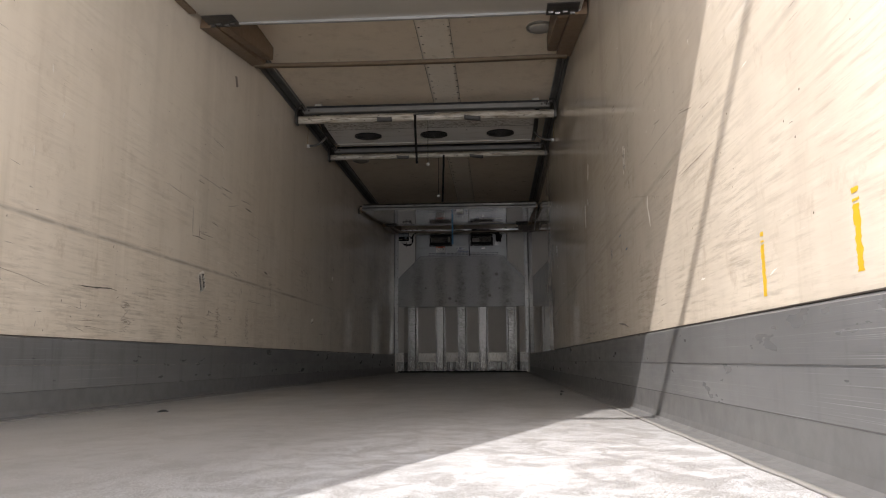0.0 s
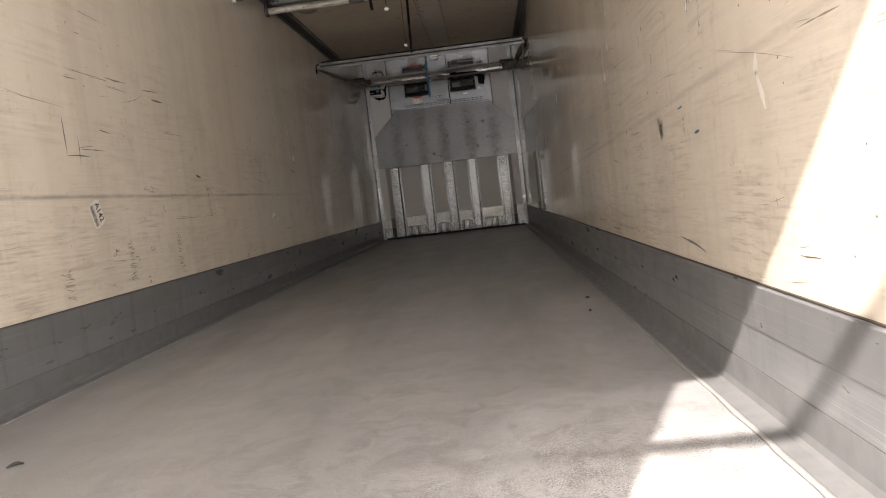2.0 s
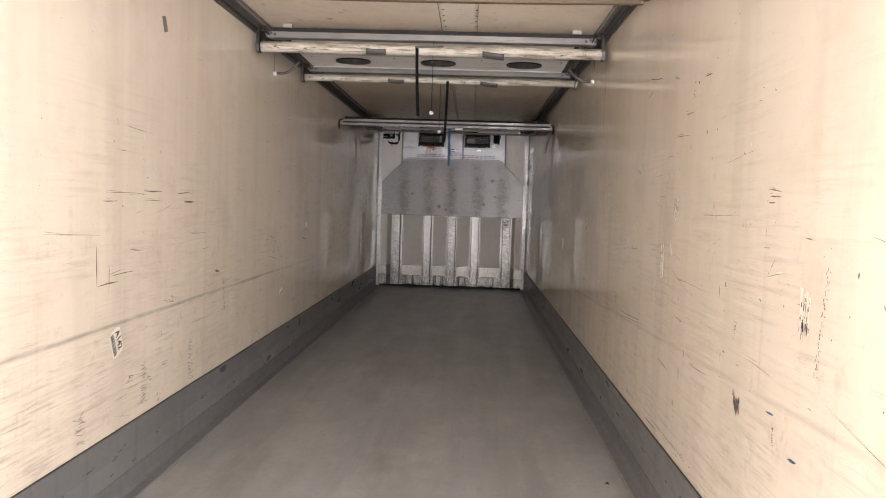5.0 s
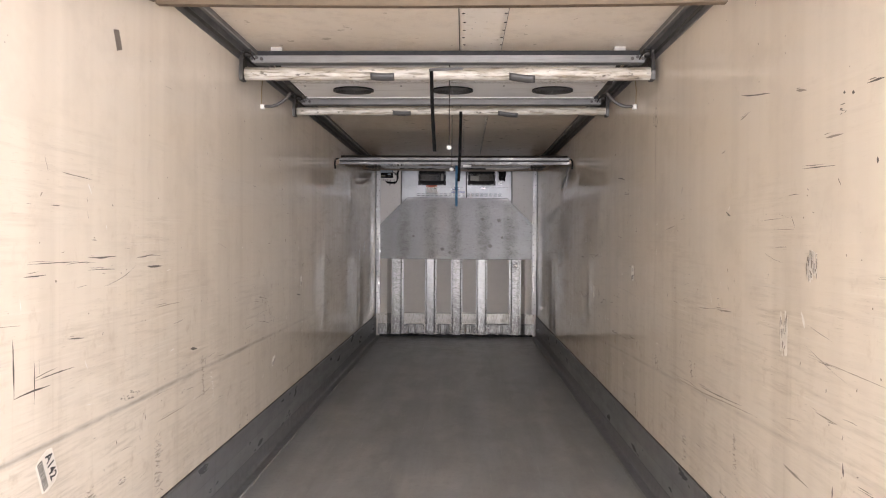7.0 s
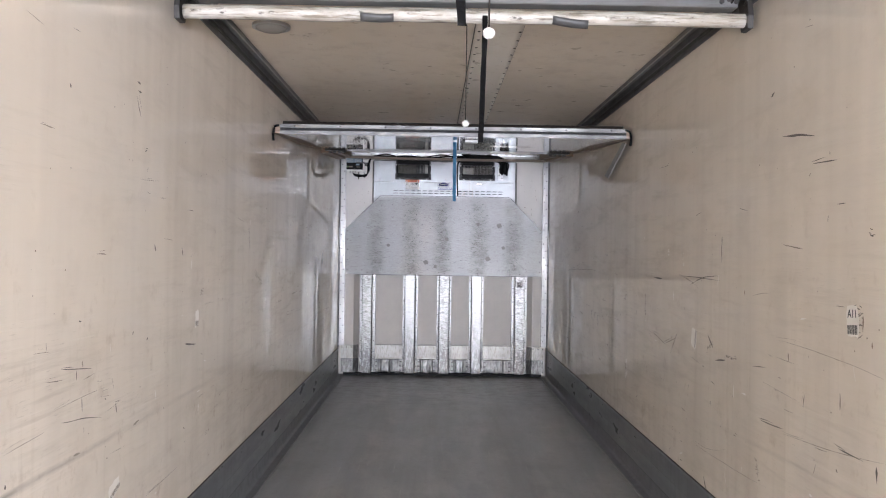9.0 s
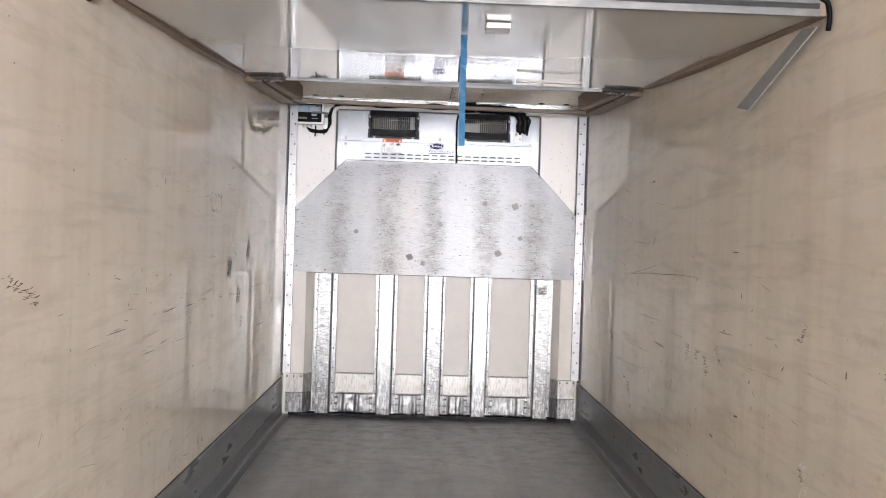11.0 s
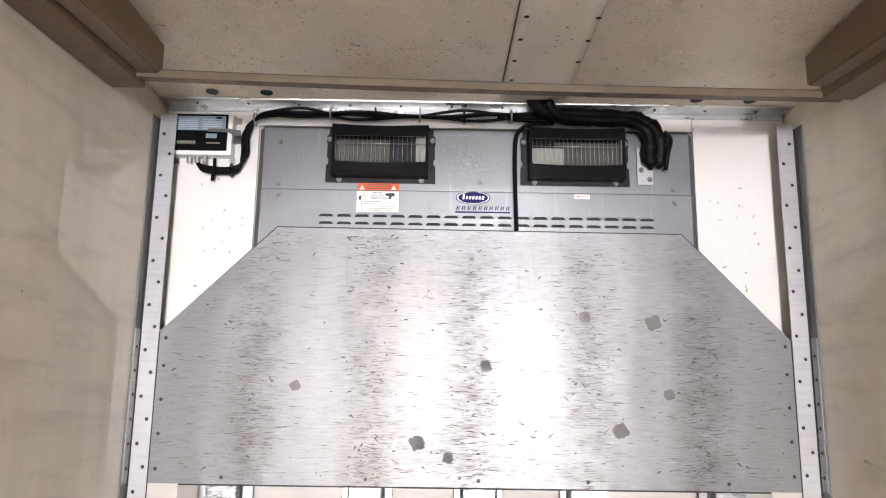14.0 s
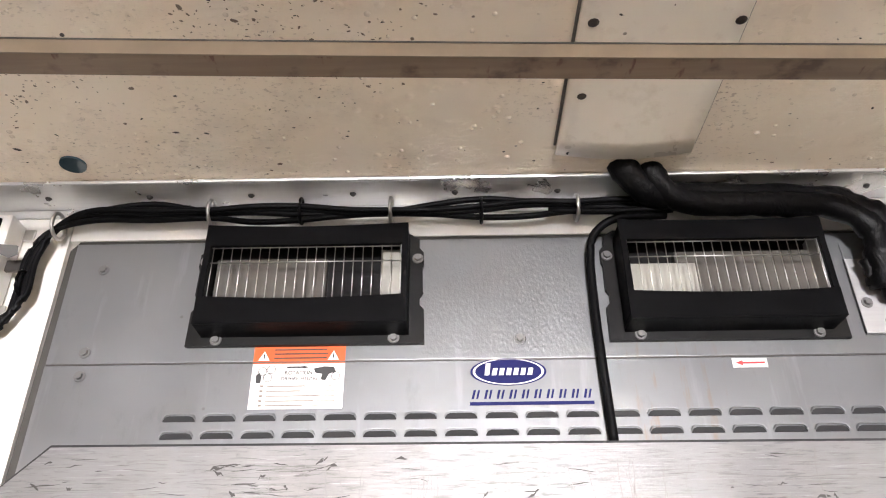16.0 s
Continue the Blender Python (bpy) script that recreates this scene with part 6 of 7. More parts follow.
def make_padded_bar(y, z, r, zr, seed, label):
    """Cross carrier on the ceiling tracks with a padded round bar below."""
    rnd = random.Random(seed)
    root = thing("padded_bar", label, "guard bar", (0, y, z), group="padded guard bars")
    pts, rad = [], []
    n = 60
    for i in range(n + 1):
        x = -1.185 + 2.39 * i / n
        pts.append((x, y + 0.004 * noise.noise((x * 3, seed, 0)), z + 0.005 * noise.noise((x * 2.5, 4, seed))))
        rad.append(r * (1 + 0.08 * noise.noise((x * 9, seed, 2))))
    part("padding", tube_path(bmesh.new(), pts, rad, 14), M["tube"], root, "dirty white foam padding")
    # loose tape ends lying on the lower half of the padding
    for x0, x1, sag in ((-0.44, -0.30, 0.002), (0.37, 0.52, 0.012)):
        bm = bmesh.new()
        rows = []
        for i in range(9):
            u = i / 8
            x, drop = x0 + (x1 - x0) * u, sag * u * 1.5 + 0.004 * math.sin(math.pi * u)
            rows.append([bm.verts.new((x, y - (r * 1.16) * math.cos(a), z - (r * 1.16) * math.sin(a) - drop)) for a in (0.05, 0.45, 0.85, 1.15)])
        for p, q in zip(rows, rows[1:]):
            for k in range(3):
                bm.faces.new((p[k], p[k + 1], q[k + 1], q[k])).smooth = True
        g = bmesh.ops.extrude_face_region(bm, geom=bm.faces[:])
        bmesh.ops.translate(bm, verts=[e for e in g["geom"] if isinstance(e, bmesh.types.BMVert)], vec=(0, 0.003, 0.002))
        bmesh.ops.recalc_face_normals(bm, faces=bm.faces[:])
        part("tape_end", bm, M["tape"], root, "grimy grey tape end")
    prof = [(y - 0.030, zr + 0.004), (y + 0.035, zr + 0.004), (y + 0.035, zr + 0.050), (y + 0.020, zr + 0.050), (y + 0.020, zr + 0.014), (y - 0.020, zr + 0.014), (y - 0.020, zr + 0.026), (y - 0.024, zr + 0.026), (y - 0.024, zr + 0.048), (y - 0.032, zr + 0.048), (y - 0.032, zr + 0.028), (y - 0.036, zr + 0.028), (y - 0.036, zr + 0.008)]
    part("carrier", prism(bmesh.new(), prof, 0, -1.13, 1.15), M["edge"], root, "grey aluminium carrier channel")
    # dark backing draws the shaded gap between carrier and ceiling
    part("top_bar", B(-1.12, 1.14, y + 0.022, y + 0.06, zr + 0.03, zr + 0.088), M["dark_gap"], root, "dark backing for the shaded gap above the carrier")
    for s in (-1, 1):
        a, b = sorted((s * 1.212, s * 1.190))
        part("end_bracket", prism(bmesh.new(), [(y - 0.045, z - 0.042), (y + 0.030, z - 0.042), (y + 0.040, z), (y + 0.055, zr + 0.045), (y + 0.02, zr + 0.085), (y - 0.020, zr + 0.085), (y - 0.035, zr + 0.03), (y - 0.05, z + 0.01)], 0, a, b), M["dark_steel"], root, "dark steel end bracket")
        bm = bmesh.new()
        for k in range(3):
            disc(bm, (s * (1.08 + 0.03 * k), y - 0.038, zr + 0.026 + 0.008 * (k % 2)), 0.010, 0.012, "y", 10)
        disc(bm, (s * 1.165, y - 0.02, zr + 0.065), 0.022, 0.03, "x", 14)
        part("roller", bm, M["dark_steel"], root)
        hook = spline([(s * 1.120, y - 0.036, zr + 0.020), (s * 1.135, y - 0.060, zr + 0.045), (s * 1.165, y - 0.062, zr + 0.060), (s * 1.185, y - 0.040, zr + 0.050), (s * 1.180, y - 0.025, zr + 0.020)], 5)
        part("hook", tube_path(bmesh.new(), hook, 0.0045, 7), M["cord"], root, "dark wire hook")
        part("end_plate", B(*sorted((s * 1.085, s * 1.140)), y - 0.040, y - 0.0365, zr + 0.006, zr + 0.046, 0.001), M["edge"], root)
    return root


make_padded_bar(8.386, 2.452, 0.038, 2.505, 1, "rear padded guard bar with a hanging strap")
make_padded_bar(9.776, 2.468, 0.030, 2.510, 2, "forward padded guard bar with a hanging strap")
bm = bmesh.new()
prism(bm, [(-0.098, 2.452), (-0.066, 2.458), (0.100, 2.466), (0.100, 2.480), (-0.066, 2.476), (-0.098, 2.472)], 1, 8.3405, 8.3435)
solid("strap_turn", bm, M["tape"], "black strap wrapped round the padded bar", "strap", (0, 8.342, 2.46))
for x in (-1.02, 1.03):
    solid("stop_block", B(x - 0.033, x + 0.033, 8.45, 8.50, CEIL - 0.030, CEIL - 0.0005, 0.004), M["front_panel"], "small cream stop block under the ceiling", "stop block", (x, 8.475, CEIL), "stop blocks")

# ceiling cooler between the padded bars
mid = thing("ceiling_cooler", "grimy white ceiling evaporator with three fan openings", "ceiling cooler", (0, 9.08, CEIL))
prof = [(8.72, CEIL - 0.002), (8.68, 2.598), (8.50, 2.572), (8.62, 2.522), (8.86, 2.500), (9.30, 2.494), (9.34, 2.500), (9.52, 2.520), (9.66, 2.575), (9.66, CEIL - 0.002)]
part("housing", prism(bmesh.new(), prof, 0, -1.02, 1.03), M["evap_body"], mid)
part("seam", B(-1.02, 1.03, 8.862, 8.868, 2.4975, 2.4985), M["scuff"], mid)
part("front_fold", B(-1.02, 1.03, 9.335, 9.352, 2.488, 2.4935), M["white_plastic"], mid)
for x in (-0.645, 0.030, 0.705):
    bm = bmesh.new()
    disc(bm, (0, 0, 0), 0.138, 0.008, "z", 36)
    bm.transform(Matrix.Translation((x, 9.08, 2.4945)) @ Matrix.Diagonal((1, 0.8, 1, 1)))
    fan = part("fan_opening", bm, M["black"], mid, "black round fan opening")
    bm = bmesh.new()
    for r in (0.03, 0.05, 0.07, 0.09, 0.11, 0.125, 0.137):
        tube_path(bm, [(x + r * math.cos(a), 9.08 + 0.8 * r * math.sin(a), 2.486) for a in [k * math.pi / 14 for k in range(29)]], 0.0022, 5)
    for k in range(4):
        a = k * math.pi / 4
        tube_path(bm, [(x - 0.137 * math.cos(a), 9.08 - 0.11 * math.sin(a), 2.4855), (x + 0.137 * math.cos(a), 9.08 + 0.11 * math.sin(a), 2.4855)], 0.0022, 5)
    part("guard_ring", bm, M["fan_guard"], fan)
pieces("screw", SCREW, mid, [(x, 8.95, 2.4965) for x in (-0.95, -0.31, 0.37, 0.98)], DOWN)
for s in (-1, 1):
    a, b = sorted((s * 1.035, s * 1.075))
    part("side_bracket", prism(bmesh.new(), [(8.55, CEIL - 0.002), (9.62, CEIL - 0.002), (9.62, 2.56), (9.30, 2.50), (8.95, 2.50), (8.60, 2.57)], 0, a, b), M["dark_steel"], mid, "dark steel side bracket")


def make_hose(s):
    root = thing("drain_hose", "dark drain hose from the ceiling cooler to the wall", "hose", (s * 1.2, 8.88, 2.34), group="drain hoses")
    part("hose", tube_path(bmesh.new(), spline([(s * 1.035, 8.90, 2.44), (s * 1.08, 8.885, 2.385), (s * 1.14, 8.88, 2.352), (s * 1.205, 8.88, 2.348)], 6), 0.0105, 8), M["hose"], root)
    bm = bmesh.new()
    disc(bm, (s * 1.214, 8.88, 2.345), 0.016, 0.028, "z", 12)
    part("end_cap", bm, M["white_plastic"], root, "white end cap")
    part("wire", tube_path(bmesh.new(), [(s * 1.222, 8.88, 2.36), (s * 1.228, 8.90, 2.45), (s * 1.226, 8.92, 2.545)], 0.0026, 5), M["brass"], root, "thin brass-coloured wire")
    return root


make_hose(-1), make_hose(1)


def make_ceiling_light(x, y):
    root = thing("ceiling_light", "round unlit dome light on the ceiling", "ceiling light", (x, y, CEIL), group="dome lights")
    bm = bmesh.new()
    disc(bm, (x, y, CEIL - 0.008), 0.098, 0.014, "z", 32, 1.0)
    part("rim", bm, M["steel"], root)
    bm = bmesh.new()
    bmesh.ops.create_uvsphere(bm, u_segments=24, v_segments=12, radius=0.082, matrix=Matrix.Translation((x, y, CEIL - 0.012)) @ Matrix.Diagonal((1, 1, 0.3, 1)))
    bmesh.ops.delete(bm, geom=[v for v in bm.verts if v.co.z > CEIL - 0.010], context="VERTS")
    for f in bm.faces:
        f.smooth = True
    part("lens", bm, M["lamp_lens"], root)
    return root


make_ceiling_light(-0.976, 10.50), make_ceiling_light(0.985, 6.92)

# round ports in the ceiling at the front
for x in (-1.012, -0.806, 0.832, 1.036):
    bm = bmesh.new()
    disc(bm, (x, 15.435, CEIL - 0.003), 0.024, 0.004, "z", 20)
    ob = solid("ceiling_port", bm, M["dark_gap"] if x > 0 else M["port"], "small round port in the ceiling", "port", (x, 15.435, CEIL), "ceiling ports")

# ---- marks on the walls ----
ON_LEFT = Matrix(((0, 0, 1, 0), (1, 0, 0, 0), (0, 1, 0, 0), (0, 0, 0, 1)))
ON_RIGHT = Matrix(((0, 0, -1, 0), (-1, 0, 0, 0), (0, 1, 0, 0), (0, 0, 0, 1)))


def make_tag(s, y, z, w, h, tilt, text, label, torn=0.0, bars=True, sheet="tag_paper", size=0.52):
    """A paper tag glued to a side wall: sheet, letters and bar lines."""
    rnd = random.Random(int(y * 100 + z * 10))
    base = (s * (W - 0.0005), y, z)
    root = thing("wall_tag", label, "tag", base, group="wall tags")
    face = (ON_LEFT if s < 0 else ON_RIGHT) @ pose(0, 0, 0, 0, 0, tilt)

    def flat(outline, lift):
        bm = bmesh.new()
        prism(bm, outline, 2, lift, lift + 0.0004)
        bm.transform(Matrix.Translation(base) @ face)
        return bm

    n = 14
    rim = []
    for i in range(n):
        a = 2 * math.pi * i / n
        c, q = math.cos(a), math.sin(a)
        k = 1 / max(abs(c), abs(q))
        r = 1 - torn * rnd.random()
        rim.append((c * k * r * w / 2, q * k * r * h / 2))
    part("sheet", flat(rim, 0.0), M[sheet if y < 13 else "tag_worn"], root)
    if text:
        ob = letters(text, h * size, M["ink"], root, Vector(base) + (face @ Vector((0, h * 0.22, 0.0009, 0))).to_3d(), face, squeeze=0.92 if len(text) < 4 else 0.82)
    if bars:
        bm = bmesh.new()
        x = -w * 0.4
        while x < w * 0.38:
            bw = rnd.choice((0.002, 0.003, 0.005))
            prism(bm, [(x, -h * 0.40), (x + bw, -h * 0.40), (x + bw, -h * 0.12), (x, -h * 0.12)], 2, 0.0006, 0.0009)
            x += bw + rnd.choice((0.002, 0.003, 0.004))
        bm.transform(Matrix.Translation(base) @ face)
        part("barcode", bm, M["ink"] if text else M["ink_faded"], root)
    return root


def make_torn_tag(y, z, w, h, seed, label, sheet="tag_paper", print_ink="ink_faded"):
    """What is left of a tag on the right wall: ragged slivers with bits of print."""
    rnd = random.Random(seed)
    base = ((W - 0.0005), y, z)
    root = thing("wall_tag", label, "tag", base, group="wall tags")
    bm, ink, n = bmesh.new(), bmesh.new(), 5
    for i in range(n):
        c = (i + 0.5) / n - 0.5
        lo, hi = -h * rnd.uniform(0.15, 0.5), h * rnd.uniform(0.10, 0.5)
        half = w / n * rnd.uniform(0.30, 0.55)
        rim = []
        for k in range(7):
            rim.append((c * w - half + rnd.gauss(0, half * 0.3), lo + (hi - lo) * k / 6))
        for k in range(6, -1, -1):
            rim.append((c * w + half + rnd.gauss(0, half * 0.3), lo + (hi - lo) * k / 6))
        bm.faces.new([bm.verts.new((W - 0.0012, y + p, z + q + 0.25 * p)) for p, q in rim])
        for _ in range(5):
            p, q, t = c * w + rnd.gauss(0, half), rnd.uniform(lo, hi), rnd.uniform(0.0012, 0.004)
            l = rnd.uniform(0.008, 0.028)
            ink.faces.new([ink.verts.new((W - 0.0018, y + p + d, z + q + 0.25 * p + e)) for d, e in ((-t / 2, -l / 2), (t * 0.7, -l * 0.4), (t / 2, l / 2), (-t, l * 0.35))])
    part("sheet", bm, M[sheet], root)
    part("print_bits", ink, M[print_ink], root, "broken dark print", "stuff")
    return root


make_tag(-1, 6.33, 0.722, 0.128, 0.105, -68, "A142", "white paper tag with black print, slanted on the wall")
make_tag(1, 8.990, 1.262, 0.075, 0.105, 4, "A11", "white paper tag with black print and bars", 0.1, size=0.34)
make_tag(-1, 13.72, 1.272, 0.135, 0.105, 82, "A129", "white paper tag with black print, turned sideways", 0.15)
make_torn_tag(6.61, 1.150, 0.06, 0.18, 5, "torn narrow paper tag with bar lines")
make_torn_tag(6.40, 1.395, 0.075, 0.11, 8, "crumpled half-torn paper tag")
make_tag(1, 10.47, 1.040, 0.11, 0.085, 78, "", "small printed paper tag on the wall", 0.2)
make_tag(-1, 10.17, 1.136, 0.06, 0.09, 0, "", "small worn paper tag on the wall", 0.3)
make_tag(-1, 14.185, 1.377, 0.15, 0.09, 245, "A104", "narrow slanted paper tag on the wall", 0.2)
make_tag(-1, 13.95, 1.098, 0.14, 0.09, -108, "A10", "narrow worn paper tag on the wall", 0.2)
make_torn_tag(5.545, 0.760, 0.062, 0.098, 3, "dark worn tag with broken hatching", "tag_grey", "residue")
make_torn_tag(5.075, 1.125, 0.062, 0.150, 12, "torn paper tag with bar lines", "tag_paper", "ink")
make_tag(-1, 9.26, 0.62, 0.10, 0.06, 20, "", "rubbed paper tag low on the wall", 0.4)


def stroke(bm, s, y, z, length, angle, width, rnd, wander=0.3):
    """One tapered rubbed mark lying on a side wall."""
    n = max(3, int(length / 0.03))
    x = s * (W - 0.0007)
    py, pz, a = y, z, math.radians(angle)
    rows = []
    for i in range(n + 1):
        u = i / n
        w = width * (0.15 + 0.85 * math.sin(math.pi * min(1, max(0, u * 0.96 + 0.02)))) * rnd.uniform(0.5, 1.25)
        ny, nz = -math.sin(a), math.cos(a)
        rows.append((bm.verts.new((x, py + ny * w / 2, pz + nz * w / 2)), bm.verts.new((x, py - ny * w / 2, pz - nz * w / 2))))
        a += rnd.uniform(-wander, wander) * 0.35
        py, pz = py + math.cos(a) * length / n, pz + math.sin(a) * length / n
    for p, q in zip(rows, rows[1:]):
        bm.faces.new((p[0], p[1], q[1], q[0]) if s < 0 else (p[0], q[0], q[1], p[1]))


def rubbed(bm, s, y, z, length, angle, width, rnd):
    """A broad worn spot: many short level ticks along a line."""
    a = math.radians(angle)
    for i in range(max(5, int(length / 0.0045))):
        d, off = length * rnd.random(), rnd.gauss(0, width * 0.30)
        ty, tz = y + math.cos(a) * d - math.sin(a) * off, z + math.sin(a) * d + math.cos(a) * off
        reach = width * rnd.uniform(0.35, 1.1)
        stroke(bm, s, ty - reach / 2, tz, reach, rnd.gauss(0, 14), rnd.uniform(0.0018, 0.0048), rnd, 0.3)


def make_scuffs(s, wall, seed, count, told):
    rnd = random.Random(seed)
    bm = bmesh.new()
    for y, z, length, angle, width in told:
        if width >= 0.012:
            rubbed(bm, s, y, z, length, angle, width, rnd)
        else:
            stroke(bm, s, y, z, length, angle, width, rnd, 0.2)
    grey = bmesh.new()
    spots = [(rnd.uniform(REAR + 0.3, FRONT - 0.6), min(2.3, max(0.4, rnd.choice((rnd.gauss(0.7, 0.3), rnd.gauss(1.25, 0.4)))))) for _ in range(count // 9)]
    for i in range(count):
        if i % 3:
            cy, cz = rnd.choice(spots)
            y, z = cy + rnd.gauss(0, 0.16), cz + rnd.gauss(0, 0.07)
        else:
            y = rnd.uniform(REAR + 0.2, FRONT - 0.4)
            z = rnd.choice((rnd.gauss(0.75, 0.35), rnd.gauss(1.2, 0.4), rnd.uniform(0.4, 2.4)))
        if not 0.34 < z < 2.45 or not REAR + 0.1 < y < FRONT - 0.3:
            continue
        if s > 0 and y < 4.3 and z > 0.5 and rnd.random() < 0.75:
            continue
        kind = rnd.random()
        to = grey if rnd.random() < 0.45 else bm
        if kind < 0.62:
            stroke(to, s, y, z, rnd.expovariate(12) + 0.02, rnd.gauss(0, 6) + (14 if y > 12 and rnd.random() < 0.5 else 0), rnd.uniform(0.0010, 0.0034), rnd, 0.15)
        elif kind < 0.75:
            stroke(to, s, y, z, rnd.uniform(0.012, 0.06), rnd.uniform(50, 130), rnd.uniform(0.002, 0.007), rnd, 0.6)
        else:
            stroke(to, s, y, z, rnd.uniform(0.006, 0.022), rnd.uniform(0, 180), rnd.uniform(0.003, 0.009), rnd, 0.8)
    for _ in range(count // 5):
        y, z = rnd.uniform(10.0, FRONT - 0.5), min(1.9, max(0.36, rnd.gauss(0.85, 0.35)))
        if rnd.random() < 0.6:
            stroke(grey, s, y, z, rnd.uniform(0.04, 0.18), rnd.gauss(4, 4), rnd.uniform(0.0012, 0.0032), rnd, 0.10)
        else:
            stroke(bm, s, y, z, rnd.uniform(0.008, 0.03), rnd.uniform(0, 180), rnd.uniform(0.003, 0.010), rnd, 0.8)
    part("rub_marks", grey, M["mark"], wall, "grey-brown rub marks", "stuff")
    part("scuff_marks", bm, M["scuff"], wall, "dark scuffs and scratches", "stuff")
    bm = bmesh.new()
    for _ in range(count // 5):
        y, z = rnd.uniform(REAR + 0.3, FRONT - 0.5), rnd.uniform(0.4, 1.7)
        stroke(bm, s, y, z, rnd.uniform(0.01, 0.06), rnd.choice((rnd.gauss(0, 10), rnd.uniform(60, 120))), rnd.uniform(0.003, 0.009), rnd, 0.5)
    part("pale_chips", bm, M["scuff_pale"], wall, "pale chipped spots", "stuff")


dark_left_a = [(6.22, 1.392, 0.315, 0, 0.0035), (6.2, 1.354, 0.127, -1, 0.0035), (6.6, 1.36, 0.209, -1, 0.0036), (6.26, 1.082, 0.128, -90, 0.0042), (6.26, 1.025, 0.244, 2, 0.0053), (6.46, 1.131, 0.111, -4, 0.0044), (6.86, 0.846, 0.117, -9, 0.0127), (7.62, 0.932, 0.095, -5, 0.0114), (6.84, 0.524, 0.06, -8, 0.022), (6.43, 0.532, 0.07, -5, 0.024), (6.66, 0.49, 0.05, -30, 0.016), (6.78, 0.385, 0.05, -80, 0.016), (7.11, 1.355, 0.154, -1, 0.0071), (8.6, 0.383, 0.031, -57, 0.0225), (8.45, 0.357, 0.047, -69, 0.019), (8.77, 1.073, 0.103, -6, 0.0017), (8.86, 1.097, 0.207, -8, 0.0049), (8.96, 1.078, 0.031, -88, 0.0047)]
dark_left_b = [(9.0, 0.983, 0.045, -82, 0.0071), (9.55, 0.493, 0.368, 1, 0.003), (9.54, 1.107, 0.016, 27, 0.0081), (8.57, 0.839, 0.013, -77, 0.0089), (8.97, 1.233, 0.022, -10, 0.0041), (8.77, 1.188, 0.025, -81, 0.0027), (11.99, 1.089, 0.19, 1, 0.004), (12.58, 1.117, 0.196, 2, 0.005), (12.89, 1.12, 0.15, 0, 0.004), (12.15, 1.126, 0.041, -1, 0.003), (12.55, 0.982, 0.122, 6, 0.0041), (12.38, 0.989, 0.102, 0, 0.0015), (12.98, 1.062, 0.038, -72, 0.0161), (13.18, 0.443, 0.073, -94, 0.0103), (13.24, 0.407, 0.045, -58, 0.0095), (13.45, 0.601, 0.033, 21, 0.0108), (12.05, 1.294, 0.062, -3, 0.0029), (12.38, 1.242, 0.024, -88, 0.0047)]
dark_left_c = [(12.43, 1.173, 0.013, 0, 0.0059)]
grey_left_a = [(5.72, 1.229, 0.464, -2, 0.0035), (7.22, 0.667, 0.343, -1, 0.0044), (7.225, 0.61, 0.26, -90, 0.055), (6.615, 0.57, 0.22, -90, 0.05), (6.02, 0.49, 0.14, -90, 0.05), (5.35, 0.52, 0.16, -88, 0.06), (7.79, 0.872, 0.219, -85, 0.0245), (7.2, 1.173, 0.286, 0, 0.0044), (8.82, 0.98, 0.352, 2, 0.0029), (8.56, 0.918, 0.214, 4, 0.0029), (8.7, 1.165, 0.093, -2, 0.0015), (9.42, 0.801, 0.056, 14, 0.0117), (10.32, 0.549, 0.07, 9, 0.0137), (12.15, 1.166, 0.139, -2, 0.002), (12.74, 0.971, 0.221, -2, 0.004), (12.31, 1.311, 0.046, -2, 0.0139), (12.37, 0.62, 0.305, 2, 0.0015), (12.62, 0.575, 0.148, -1, 0.003), (12.73, 0.495, 0.047, 43, 0.0207), (12.33, 1.031, 0.226, 3, 0.004)]
grey_left_b = [(12.34, 0.967, 0.172, 1, 0.0049)]
pale_left = [(10.21, 0.729, 0.054, -88, 0.0095), (7.92, 0.765, 0.149, -70, 0.0206)]
dark_right_a = [(8.37, 0.812, 0.06, -96, 0.0315), (7.69, 0.887, 0.083, -96, 0.0245), (8.9, 0.479, 0.147, -106, 0.0225), (7.55, 0.789, 0.547, 179, 0.0054), (7.27, 0.378, 0.186, 178, 0.0126), (6.81, 0.354, 0.236, -180, 0.0106), (5.72, 1.148, 0.027, -123, 0.0109), (5.4, 1.127, 0.022, -164, 0.0043), (6.19, 0.821, 0.042, -94, 0.0084), (6.25, 0.731, 0.057, -87, 0.0084), (6.32, 0.572, 0.03, -107, 0.0103), (6.1, 0.772, 0.236, 178, 0.0048), (5.37, 1.345, 0.021, -93, 0.0032), (5.36, 1.443, 0.091, 179, 0.0035), (5.37, 1.423, 0.055, 180, 0.0035), (5.37, 1.464, 0.099, -178, 0.0035), (5.89, 1.434, 0.037, -98, 0.007), (10.11, 1.555, 0.119, -92, 0.0066)]
